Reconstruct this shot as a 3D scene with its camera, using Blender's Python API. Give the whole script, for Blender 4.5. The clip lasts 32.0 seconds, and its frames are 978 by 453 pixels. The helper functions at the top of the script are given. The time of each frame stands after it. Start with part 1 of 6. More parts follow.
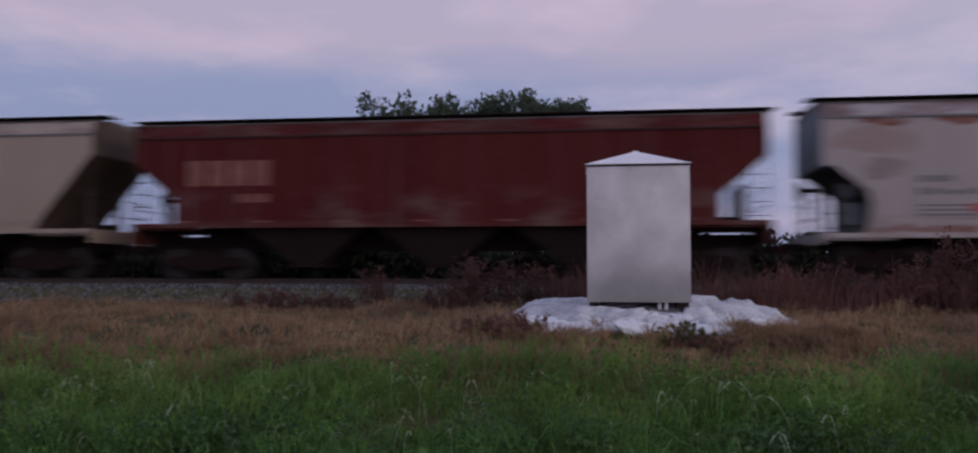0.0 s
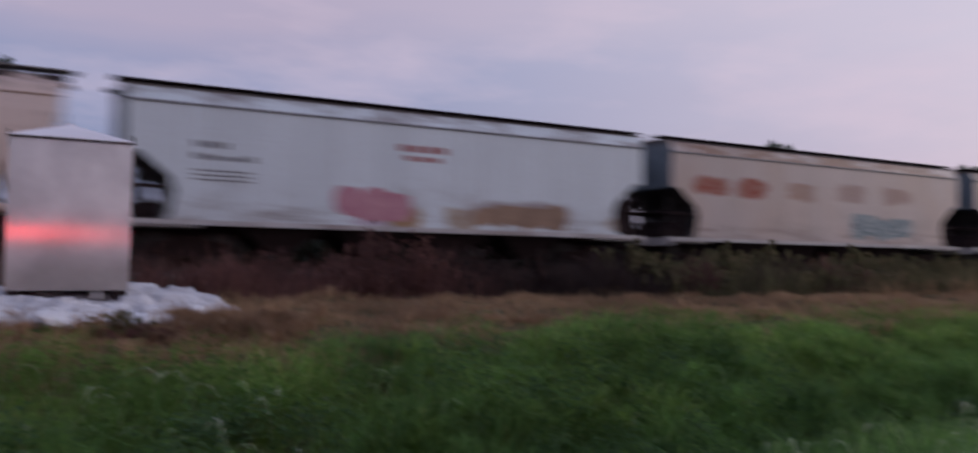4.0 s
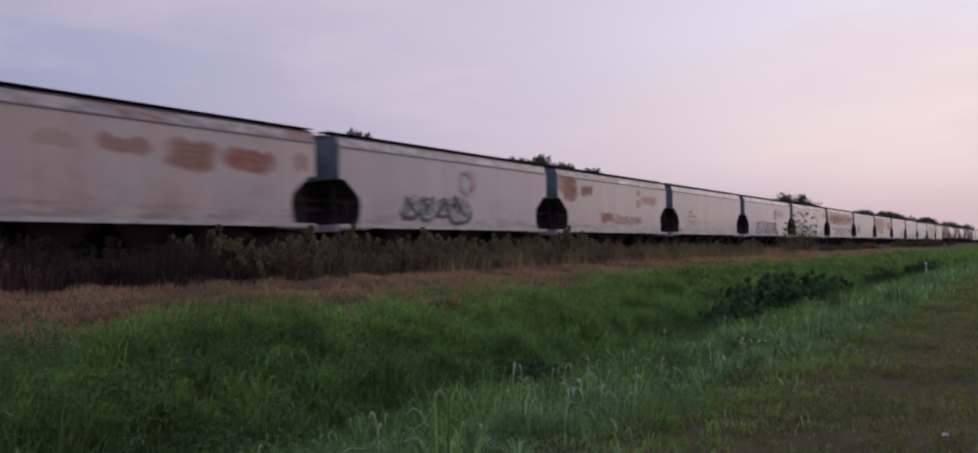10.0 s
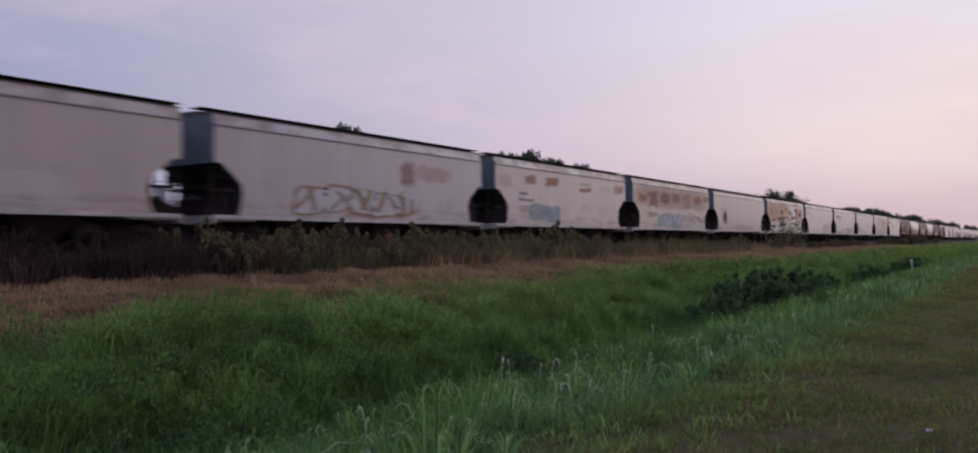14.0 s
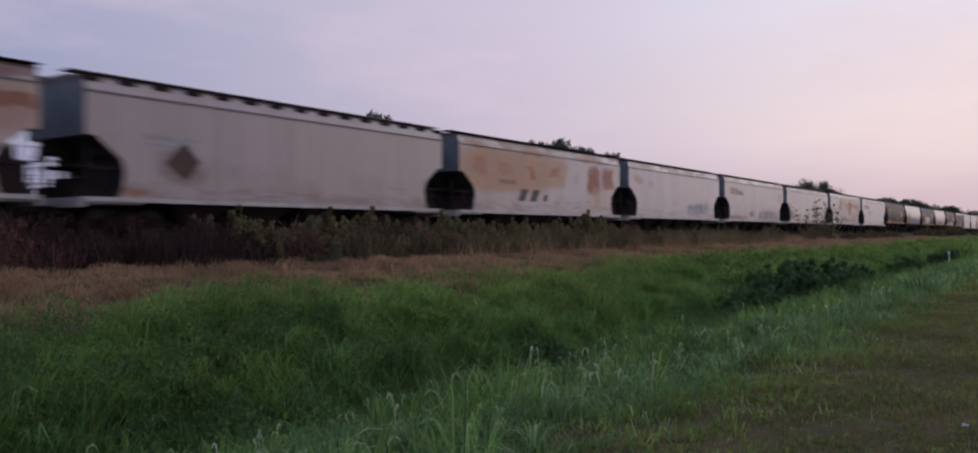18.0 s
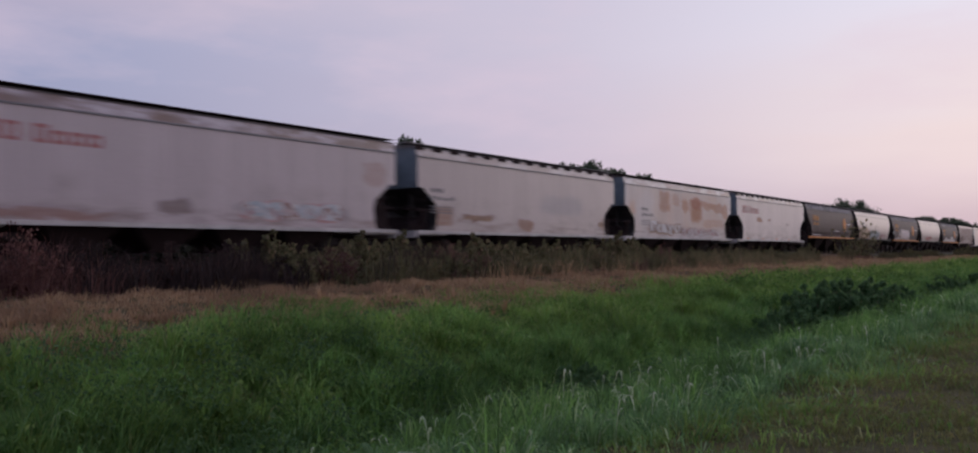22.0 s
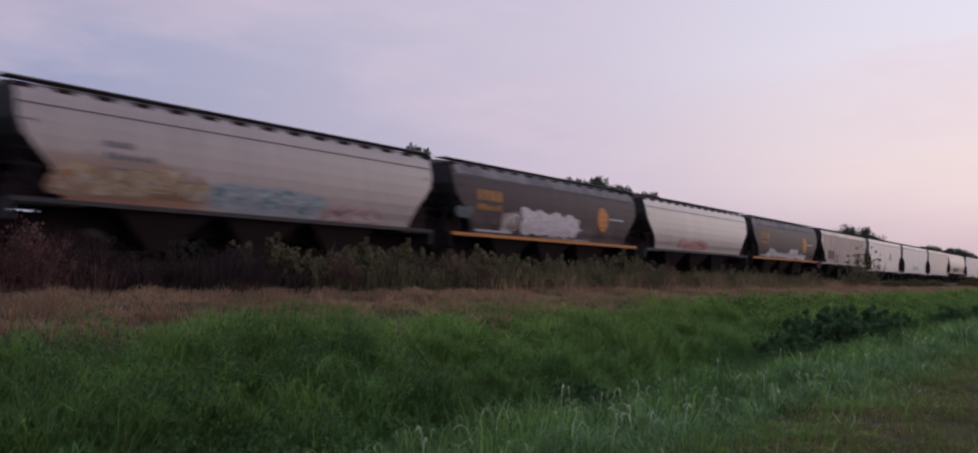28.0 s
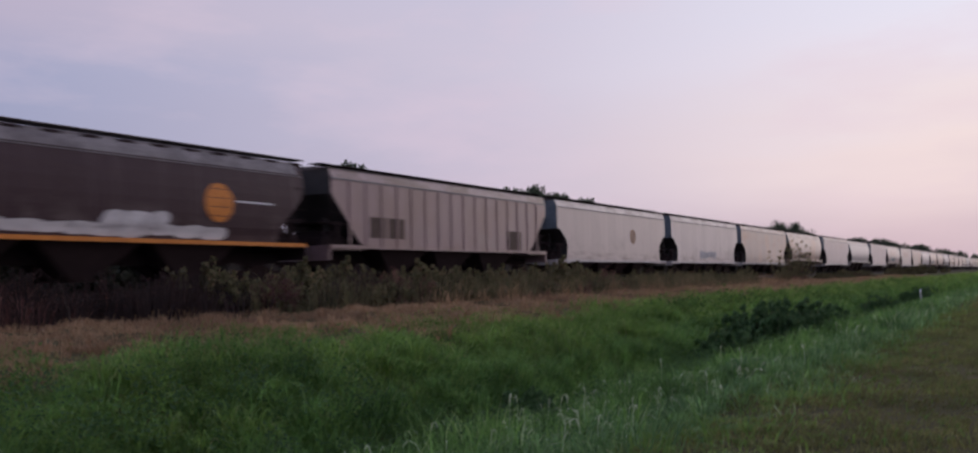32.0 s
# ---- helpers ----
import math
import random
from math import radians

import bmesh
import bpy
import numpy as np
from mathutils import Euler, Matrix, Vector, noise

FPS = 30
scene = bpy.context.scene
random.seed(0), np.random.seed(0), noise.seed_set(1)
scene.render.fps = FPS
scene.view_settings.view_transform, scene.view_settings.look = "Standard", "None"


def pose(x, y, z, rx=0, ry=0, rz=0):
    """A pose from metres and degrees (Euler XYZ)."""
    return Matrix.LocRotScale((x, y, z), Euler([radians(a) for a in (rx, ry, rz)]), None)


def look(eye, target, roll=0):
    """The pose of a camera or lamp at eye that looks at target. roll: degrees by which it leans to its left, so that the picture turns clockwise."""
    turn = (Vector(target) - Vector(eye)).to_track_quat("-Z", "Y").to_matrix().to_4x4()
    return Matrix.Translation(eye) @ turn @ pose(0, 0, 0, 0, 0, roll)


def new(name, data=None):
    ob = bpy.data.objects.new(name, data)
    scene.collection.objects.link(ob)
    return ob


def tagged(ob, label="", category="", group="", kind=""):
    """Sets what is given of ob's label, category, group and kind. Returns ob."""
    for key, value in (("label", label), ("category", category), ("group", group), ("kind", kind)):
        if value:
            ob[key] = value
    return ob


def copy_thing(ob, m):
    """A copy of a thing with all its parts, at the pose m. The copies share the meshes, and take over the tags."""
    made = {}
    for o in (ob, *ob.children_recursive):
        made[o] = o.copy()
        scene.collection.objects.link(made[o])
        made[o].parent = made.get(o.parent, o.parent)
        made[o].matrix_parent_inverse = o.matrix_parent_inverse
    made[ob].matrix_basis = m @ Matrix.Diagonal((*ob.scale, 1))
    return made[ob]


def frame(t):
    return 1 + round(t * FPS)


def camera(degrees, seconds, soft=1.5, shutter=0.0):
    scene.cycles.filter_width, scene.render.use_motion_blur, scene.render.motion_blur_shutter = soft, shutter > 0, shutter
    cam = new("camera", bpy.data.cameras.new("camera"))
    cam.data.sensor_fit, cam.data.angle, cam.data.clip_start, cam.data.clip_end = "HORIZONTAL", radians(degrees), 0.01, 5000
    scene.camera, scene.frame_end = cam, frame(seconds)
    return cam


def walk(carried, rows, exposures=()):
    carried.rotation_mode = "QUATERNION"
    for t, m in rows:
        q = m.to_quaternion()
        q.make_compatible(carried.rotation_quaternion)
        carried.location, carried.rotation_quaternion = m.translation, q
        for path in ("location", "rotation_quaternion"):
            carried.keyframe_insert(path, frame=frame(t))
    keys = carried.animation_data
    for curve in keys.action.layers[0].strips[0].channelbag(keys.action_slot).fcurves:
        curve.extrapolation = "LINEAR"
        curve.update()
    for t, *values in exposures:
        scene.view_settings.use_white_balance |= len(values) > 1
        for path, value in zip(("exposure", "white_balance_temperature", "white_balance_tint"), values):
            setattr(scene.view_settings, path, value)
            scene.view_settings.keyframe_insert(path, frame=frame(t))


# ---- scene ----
# ---- camera ----
EYE_Z = 1.65
SIDE_Y = 22.6          # near side of the train
PITCH_D = SIDE_Y       # one unit of the train's table is this many metres
cam = camera(60.15, 32.0, soft=2.1, shutter=0.8)
PATH = [
    (0.0, 7.52, 3.21, -0.08),
    (0.5, 6.11, 3.28, 0.28),
    (1.0, 6.94, 3.80, -0.01),
    (1.5, 6.03, 4.43, -0.02),
    (2.0, -0.05, 4.42, 0.11),
    (2.5, -6.90, 4.83, 0.22),
    (3.0, -14.95, 3.05, 2.16),
    (3.5, -20.87, 4.14, 0.13),
    (4.0, -28.95, 2.61, -0.73),
    (4.5, -36.64, 1.86, -1.11),
    (6.5, -52.46, 0.06, 1.34),
    (7.0, -52.80, 0.28, 1.55),
    (7.5, -55.91, 1.08, 1.92),
    (8.0, -55.01, 2.67, 1.64),
    (8.5, -55.43, 2.37, 1.94),
    (9.0, -56.97, 1.83, 1.03),
    (9.5, -57.16, 1.68, 1.54),
    (10.0, -56.59, 1.56, 0.86),
    (10.5, -56.72, 0.76, -0.09),
    (11.0, -58.99, 0.03, -0.04),
    (11.5, -58.65, 0.75, -0.09),
    (12.0, -58.27, 0.90, 0.29),
    (12.5, -58.96, 1.15, 0.63),
    (13.0, -58.56, 0.55, 0.80),
    (13.5, -57.66, 0.98, 0.69),
    (15.5, -56.99, 1.35, 0.37),
    (16.0, -56.17, 1.14, 0.43),
    (16.5, -55.88, 1.69, 0.72),
    (17.0, -55.50, 1.75, 0.47),
    (17.5, -56.19, 1.30, -0.06),
    (18.0, -55.34, 0.45, 0.17),
    (18.5, -55.79, 1.54, 0.94),
    (19.0, -55.94, 1.43, 1.10),
    (19.5, -55.83, 1.64, 1.36),
    (20.0, -56.74, 2.11, 1.49),
    (20.5, -55.86, 1.96, 1.42),
    (21.0, -54.17, 2.90, 1.61),
    (21.5, -53.53, 2.58, 0.55),
    (22.0, -53.19, 1.99, 0.61),
    (22.5, -54.61, 1.86, 0.66),
    (23.0, -55.63, 2.45, -0.23),
    (23.5, -55.26, 2.59, 0.21),
    (24.0, -56.04, 3.18, 0.31),
    (24.5, -54.22, 2.80, 0.84),
    (25.0, -54.27, 3.37, 0.63),
    (25.5, -53.24, 3.19, 0.21),
    (27.5, -54.06, 2.63, 0.06),
    (28.0, -52.99, 2.79, -1.73),
    (28.5, -53.49, 2.54, -1.73),
    (29.0, -54.67, 1.89, -3.91),
    (29.5, -56.50, 3.04, -4.37),
    (30.0, -57.45, 3.05, -4.89),
    (30.5, -57.21, 3.25, -4.76),
    (31.0, -57.70, 3.52, -4.59),
    (31.5, -57.99, 4.13, -1.76),
    (32.0, -56.93, 3.61, 1.29),
]
walk(cam, [(t, pose(0, 0, EYE_Z, 90 + p, r, y)) for t, y, p, r in PATH])

# ---- world and light ----
world = bpy.data.worlds.new("dusk_sky")
scene.world = world
world.use_nodes = True


def nodes_of(tree):
    tree.nodes.clear()

    def add(kind, *links, **props):
        n = tree.nodes.new(kind)
        for key, value in props.items():
            if key == "op":
                n.operation = value
            elif key == "blend":
                n.blend_type = value
            elif key == "dtype":
                n.data_type = value
            elif key == "sky":
                n.sky_type = value
        for slot, value in links:
            if hasattr(value, "node"):
                tree.links.new(value, n.inputs[slot])
            else:
                n.inputs[slot].default_value = value
        return n
    return add


def ramp(add, fac, stops):
    n = add("ShaderNodeValToRGB", (0, fac))
    el = n.color_ramp.elements
    while len(el) > 1:
        el.remove(el[0])
    el[0].position, el[0].color = stops[0][0], (*stops[0][1], 1)
    for p, c in stops[1:]:
        e = el.new(p)
        e.color = (*c, 1)
    return n.outputs[0]


def srgb(r, g, b):
    return tuple((c / 255 / 12.92) if c < 10 else ((c / 255 + 0.055) / 1.055) ** 2.4 for c in (r, g, b))


def build_sky():
    add = nodes_of(world.node_tree)
    tc = add("ShaderNodeTexCoord")
    sep = add("ShaderNodeSeparateXYZ", (0, tc.outputs["Generated"]))
    # long soft cloud bands
    mp = add("ShaderNodeMapping", (0, tc.outputs["Generated"]), ("Scale", (1.2, 1.2, 6.0)), ("Rotation", (0.0, 0.12, 0.0)))
    nz = add("ShaderNodeTexNoise", (0, mp.outputs[0]), ("Scale", 1.6), ("Detail", 4.0), ("Roughness", 0.5))
    wob = add("ShaderNodeMath", (0, nz.outputs[0]), (1, 0.5), op="SUBTRACT")
    wob2 = add("ShaderNodeMath", (0, wob.outputs[0]), (1, 0.16), op="MULTIPLY")
    z = add("ShaderNodeMath", (0, sep.outputs[2]), (1, wob2.outputs[0]), op="ADD")
    cool = ramp(add, z.outputs[0], [(0.0, srgb(140, 141, 172)), (0.12, srgb(137, 147, 182)), (0.20, srgb(145, 154, 190)),
                                    (0.27, srgb(180, 170, 195)), (0.36, srgb(179, 172, 198)), (0.6, srgb(168, 178, 212)), (1.0, srgb(140, 160, 212))])
    mid = ramp(add, z.outputs[0], [(0.0, srgb(196, 182, 198)), (0.10, srgb(209, 196, 214)), (0.25, srgb(212, 204, 222)),
                                   (0.4, srgb(205, 203, 226)), (1.0, srgb(140, 160, 212))])
    warm = ramp(add, z.outputs[0], [(0.0, srgb(194, 178, 192)), (0.05, srgb(213, 194, 204)), (0.14, srgb(244, 225, 224)),
                                    (0.24, srgb(239, 233, 245)), (0.4, srgb(233, 236, 253)), (1.0, srgb(140, 160, 212))])
    # the afterglow lies to the right, a little behind the track's far end
    glow = add("ShaderNodeVectorMath", (0, tc.outputs["Generated"]), (1, (0.94, -0.34, 0.0)), op="DOT_PRODUCT")
    f1 = add("ShaderNodeMapRange", (0, glow.outputs["Value"]), (1, -0.22), (2, 0.86))
    f2 = add("ShaderNodeMapRange", (0, glow.outputs["Value"]), (1, 0.55), (2, 1.0))
    f1.interpolation_type = f2.interpolation_type = "SMOOTHSTEP"
    m1 = add("ShaderNodeMix", ("Factor", f1.outputs[0]), dtype="RGBA")
    world.node_tree.links.new(cool, m1.inputs[6])
    world.node_tree.links.new(mid, m1.inputs[7])
    m2 = add("ShaderNodeMix", ("Factor", f2.outputs[0]), dtype="RGBA")
    world.node_tree.links.new(m1.outputs[2], m2.inputs[6])
    world.node_tree.links.new(warm, m2.inputs[7])
    # a little of the physical twilight sky under the cloud colours
    sky = add("ShaderNodeTexSky", sky="NISHITA")
    sky.sun_disc, sky.sun_elevation, sky.sun_rotation = False, radians(1.0), radians(84)
    # thin pink wisps
    mw = add("ShaderNodeMapping", (0, tc.outputs["Generated"]), ("Scale", (1.5, 1.5, 5.0)), ("Rotation", (0.0, -0.35, 0.2)))
    nw = add("ShaderNodeTexNoise", (0, mw.outputs[0]), ("Scale", 2.4), ("Detail", 6.0), ("Roughness", 0.55))
    fw = add("ShaderNodeMapRange", (0, nw.outputs[0]), (1, 0.48), (2, 0.72), (3, 0.0), (4, 0.45))
    m3 = add("ShaderNodeMix", ("Factor", fw.outputs[0]), dtype="RGBA")
    world.node_tree.links.new(m2.outputs[2], m3.inputs[6])
    m3.inputs[7].default_value = (*srgb(226, 204, 220), 1)
    bg1 = add("ShaderNodeBackground", ("Color", m3.outputs[2]), ("Strength", 0.98))
    bg2 = add("ShaderNodeBackground", ("Color", sky.outputs[0]), ("Strength", 0.003))
    both = add("ShaderNodeAddShader", (0, bg1.outputs[0]), (1, bg2.outputs[0]))
    add("ShaderNodeOutputWorld", ("Surface", both.outputs[0]))


build_sky()
sun = new("sun", bpy.data.lights.new("sun", "SUN"))
sun.data.energy, sun.data.angle, sun.data.color = 0.42, radians(40), (1.0, 0.84, 0.77)
sun.matrix_world = look((0, 0, 30), (-60, 24, 14))

# ---- materials ----


def material(name, rough=0.8, metal=0.0):
    """A new node material: its add(), its shader and a place to link a colour and a height."""
    m = bpy.data.materials.new(name)
    m.use_nodes = True
    add = nodes_of(m.node_tree)
    out = add("ShaderNodeOutputMaterial")
    bsdf = add("ShaderNodeBsdfPrincipled", ("Roughness", rough), ("Metallic", metal))
    m.node_tree.links.new(bsdf.outputs[0], out.inputs[0])
    return m, add, bsdf, m.node_tree.links.new


def mixc(add, link, fac, a, b, blend="MIX"):
    n = add("ShaderNodeMix", ("Factor", fac), dtype="RGBA", blend=blend)
    for slot, v in ((6, a), (7, b)):
        if hasattr(v, "node"):
            link(v, n.inputs[slot])
        else:
            n.inputs[slot].default_value = (*v, 1)
    return n.outputs[2]


def speckled(name, a, b, scale=4.0, rough=0.8, metal=0.0, bump=0.0, fine=None, island=0.0):
    """Two colours mixed by noise at two scales, in world metres."""
    m, add, bsdf, link = material(name, rough, metal)
    if rough > 0.85:
        bsdf.inputs["Specular IOR Level"].default_value = 0.05
    geo = add("ShaderNodeNewGeometry")
    tc = add("ShaderNodeTexCoord")
    n1 = add("ShaderNodeTexNoise", (0, tc.outputs["Object"]), ("Scale", scale), ("Detail", 6.0), ("Roughness", 0.65))
    n2 = add("ShaderNodeTexNoise", (0, tc.outputs["Object"]), ("Scale", scale * (fine or 9)), ("Detail", 3.0))
    f = add("ShaderNodeMath", (0, n1.outputs[0]), (1, 0.65), op="MULTIPLY")
    f = add("ShaderNodeMath", (0, n2.outputs[0]), (1, 0.35), (2, f.outputs[0]), op="MULTIPLY_ADD")
    if island:
        f = add("ShaderNodeMath", (0, geo.outputs["Random Per Island"]), (1, island), (2, f.outputs[0]), op="MULTIPLY_ADD")
        f = add("ShaderNodeMath", (0, f.outputs[0]), (1, island * 0.5), op="SUBTRACT")
    r = ramp(add, f.outputs[0], [(0.36, a), (0.64, b)])
    link(r, bsdf.inputs["Base Color"])
    if bump:
        bp = add("ShaderNodeBump", ("Strength", bump), ("Distance", 0.02), ("Height", n2.outputs[0]))
        link(bp.outputs[0], bsdf.inputs["Normal"])
    return m


def car_paint(name, base, rust=(0.28, 0.11, 0.055), band=0.0, top=0.0, streak=0.4, wash=0.0, wash_col=(0.50, 0.29, 0.17), seed=0.0, rough=0.38, spots=(), shine=0.80, eave=0.75):
    """Faded wagon paint. band: rust blooms in a row at two thirds of the height; top: rust under the eave; wash: broad stained stretches; spots: squarish blooms (x, z, half width, half height, strength, colour)."""
    m, add, bsdf, link = material(name, rough)
    bsdf.inputs["Specular IOR Level"].default_value = shine
    tc = add("ShaderNodeTexCoord")
    off = add("ShaderNodeVectorMath", (0, tc.outputs["Object"]), (1, (seed * 7.3, 0, 0)), op="ADD")
    sep = add("ShaderNodeSeparateXYZ", (0, tc.outputs["Object"]))
    big = add("ShaderNodeTexNoise", (0, off.outputs[0]), ("Scale", 0.55), ("Detail", 5.0), ("Roughness", 0.6))
    fine = add("ShaderNodeTexNoise", (0, off.outputs[0]), ("Scale", 14.0), ("Detail", 4.0))
    st = add("ShaderNodeMapping", (0, off.outputs[0]), ("Scale", (5.0, 1.0, 0.25)))
    streaks = add("ShaderNodeTexNoise", (0, st.outputs[0]), ("Scale", 1.5), ("Detail", 6.0), ("Roughness", 0.7))
    # panel tone and vertical run-off streaks
    dark = tuple(c * 0.62 for c in base)
    f = add("ShaderNodeMapRange", (0, streaks.outputs[0]), (1, 0.42), (2, 0.75), (3, 0.0), (4, streak))
    col = mixc(add, link, f.outputs[0], base, dark)
    fb = add("ShaderNodeMapRange", (0, big.outputs[0]), (1, 0.45), (2, 0.7), (3, 0.0), (4, 0.3))
    col = mixc(add, link, fb.outputs[0], col, tuple(c * 0.8 for c in base))

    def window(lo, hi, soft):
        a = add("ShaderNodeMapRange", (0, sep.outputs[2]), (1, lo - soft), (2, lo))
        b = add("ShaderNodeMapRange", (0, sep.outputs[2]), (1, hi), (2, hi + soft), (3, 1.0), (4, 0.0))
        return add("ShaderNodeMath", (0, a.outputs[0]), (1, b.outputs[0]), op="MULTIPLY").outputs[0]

    def patch(vec_scale, scale, lo, hi, win, amount, colour, into):
        mp = add("ShaderNodeMapping", (0, off.outputs[0]), ("Scale", vec_scale))
        nz = add("ShaderNodeTexNoise", (0, mp.outputs[0]), ("Scale", scale), ("Detail", 7.0), ("Roughness", 0.62))
        r = add("ShaderNodeMapRange", (0, nz.outputs[0]), (1, lo), (2, hi))
        p = add("ShaderNodeMath", (0, r.outputs[0]), (1, win), op="MULTIPLY")
        p = add("ShaderNodeMath", (0, p.outputs[0]), (1, amount), op="MULTIPLY")
        return mixc(add, link, p.outputs[0], into, colour)

    if wash:
        col = patch((0.5, 1, 0.3), 0.8, 0.46, 0.60, window(1.6, 4.1, 0.5), wash, wash_col, col)
    if band:
        col = patch((0.55, 1, 1.1), 0.95, 0.47, 0.66, window(3.0, 3.8, 0.3), band, rust, col)
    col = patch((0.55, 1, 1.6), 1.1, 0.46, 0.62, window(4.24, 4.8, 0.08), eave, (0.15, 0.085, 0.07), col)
    col = patch((0.7, 1, 1.0), 0.9, 0.50, 0.70, window(1.2, 2.2, 0.6), 0.45, (0.26, 0.21, 0.19), col)
    # rust and grime thrown up along the lower edge, and thin dark run-off lines
    col = patch((0.5, 1, 2.5), 1.3, 0.44, 0.64, window(0.9, 1.55, 0.22), 0.6, (0.17, 0.10, 0.08), col)
    col = patch((9.0, 1, 0.12), 1.0, 0.56, 0.70, window(1.2, 4.15, 0.1), 0.35, (0.20, 0.16, 0.15), col)
    if top:
        col = patch((0.6, 1, 1.8), 0.9, 0.42, 0.56, window(4.26, 4.8, 0.10), min(1.0, top * 1.25), tuple(c * 0.6 for c in rust), col)
    if spots:
        # rust blooms and sprayed patches: soft squarish shapes with uneven, streaked edges
        nzw = add("ShaderNodeTexNoise", (0, off.outputs[0]), ("Scale", 1.7), ("Detail", 5.0), ("Roughness", 0.6))
        w0 = add("ShaderNodeVectorMath", (0, nzw.outputs["Color"]), (1, (0.5, 0.5, 0.5)), op="SUBTRACT")
        w1 = add("ShaderNodeVectorMath", (0, w0.outputs[0]), (1, (1.1, 0.0, 0.75)), op="MULTIPLY")
        pos = add("ShaderNodeVectorMath", (0, tc.outputs["Object"]), (1, w1.outputs[0]), op="ADD")
        fl = add("ShaderNodeMapping", (0, off.outputs[0]), ("Scale", (1.0, 1.0, 5.0)))
        lay = add("ShaderNodeTexNoise", (0, fl.outputs[0]), ("Scale", 1.4), ("Detail", 5.0), ("Roughness", 0.65))
        thin = add("ShaderNodeMapRange", (0, lay.outputs[0]), (1, 0.36), (2, 0.62), (3, 0.78), (4, 1.0))
        worn = None
        for x, z, hx, hz, amount, tone in spots:
            d = add("ShaderNodeVectorMath", (0, pos.outputs[0]), (1, (x, 0, z)), op="SUBTRACT")
            d = add("ShaderNodeVectorMath", (0, d.outputs[0]), (1, (1 / hx, 0, 1 / hz)), op="MULTIPLY")
            d = add("ShaderNodeVectorMath", (0, d.outputs[0]), (1, d.outputs[0]), op="MULTIPLY")
            d = add("ShaderNodeVectorMath", (0, d.outputs[0]), (1, d.outputs[0]), op="DOT_PRODUCT")
            f = add("ShaderNodeMapRange", (0, d.outputs["Value"]), (1, 0.35), (2, 2.0), (3, min(1.0, amount * 1.25)), (4, 0.0))
            f = add("ShaderNodeMath", (0, f.outputs[0]), (1, thin.outputs[0]), op="MULTIPLY")
            worn = f if worn is None else add("ShaderNodeMath", (0, worn.outputs[0]), (1, f.outputs[0]), op="MAXIMUM")
            col = mixc(add, link, f.outputs[0], col, (tone[0] * 0.72, tone[1] * 0.46, tone[2] * 0.36) if len(tone) == 3 and tone[0] > 1.2 * tone[2] else tone[:3])
        # rust is matt, sound paint is glossy
        dull = add("ShaderNodeMapRange", (0, worn.outputs[0]), (3, shine), (4, shine * 0.6))
        matt = add("ShaderNodeMapRange", (0, worn.outputs[0]), (3, rough), (4, 0.6))
        link(dull.outputs[0], bsdf.inputs["Specular IOR Level"])
        link(matt.outputs[0], bsdf.inputs["Roughness"])
    # each welded side sheet has weathered to its own tone, with a dull seam between sheets
    sheet = add("ShaderNodeMath", (0, sep.outputs[0]), (1, 0.87), (2, 20.3), op="MULTIPLY_ADD")
    cell = add("ShaderNodeMath", (0, sheet.outputs[0]), op="FLOOR")
    rnd = add("ShaderNodeTexWhiteNoise")
    rnd.noise_dimensions = "1D"
    link(cell.outputs[0], rnd.inputs["W"])
    tone = add("ShaderNodeMapRange", (0, rnd.outputs["Value"]), (3, 0.0), (4, 0.16))
    col = mixc(add, link, tone.outputs[0], col, tuple(c * 0.45 for c in base))
    edge = add("ShaderNodeMath", (0, sheet.outputs[0]), op="FRACT")
    seam = add("ShaderNodeMapRange", (0, edge.outputs[0]), (1, 0.0), (2, 0.05), (3, 0.22), (4, 0.0))
    col = mixc(add, link, seam.outputs[0], col, (0.16, 0.12, 0.11))
    g = add("ShaderNodeMapRange", (0, fine.outputs[0]), (1, 0.5), (2, 0.8), (3, 0.0), (4, 0.25))
    col = mixc(add, link, g.outputs[0], col, (0.16, 0.11, 0.09))
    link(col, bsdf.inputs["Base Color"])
    bp = add("ShaderNodeBump", ("Strength", 0.15), ("Distance", 0.02), ("Height", big.outputs[0]))
    link(bp.outputs[0], bsdf.inputs["Normal"])
    return m


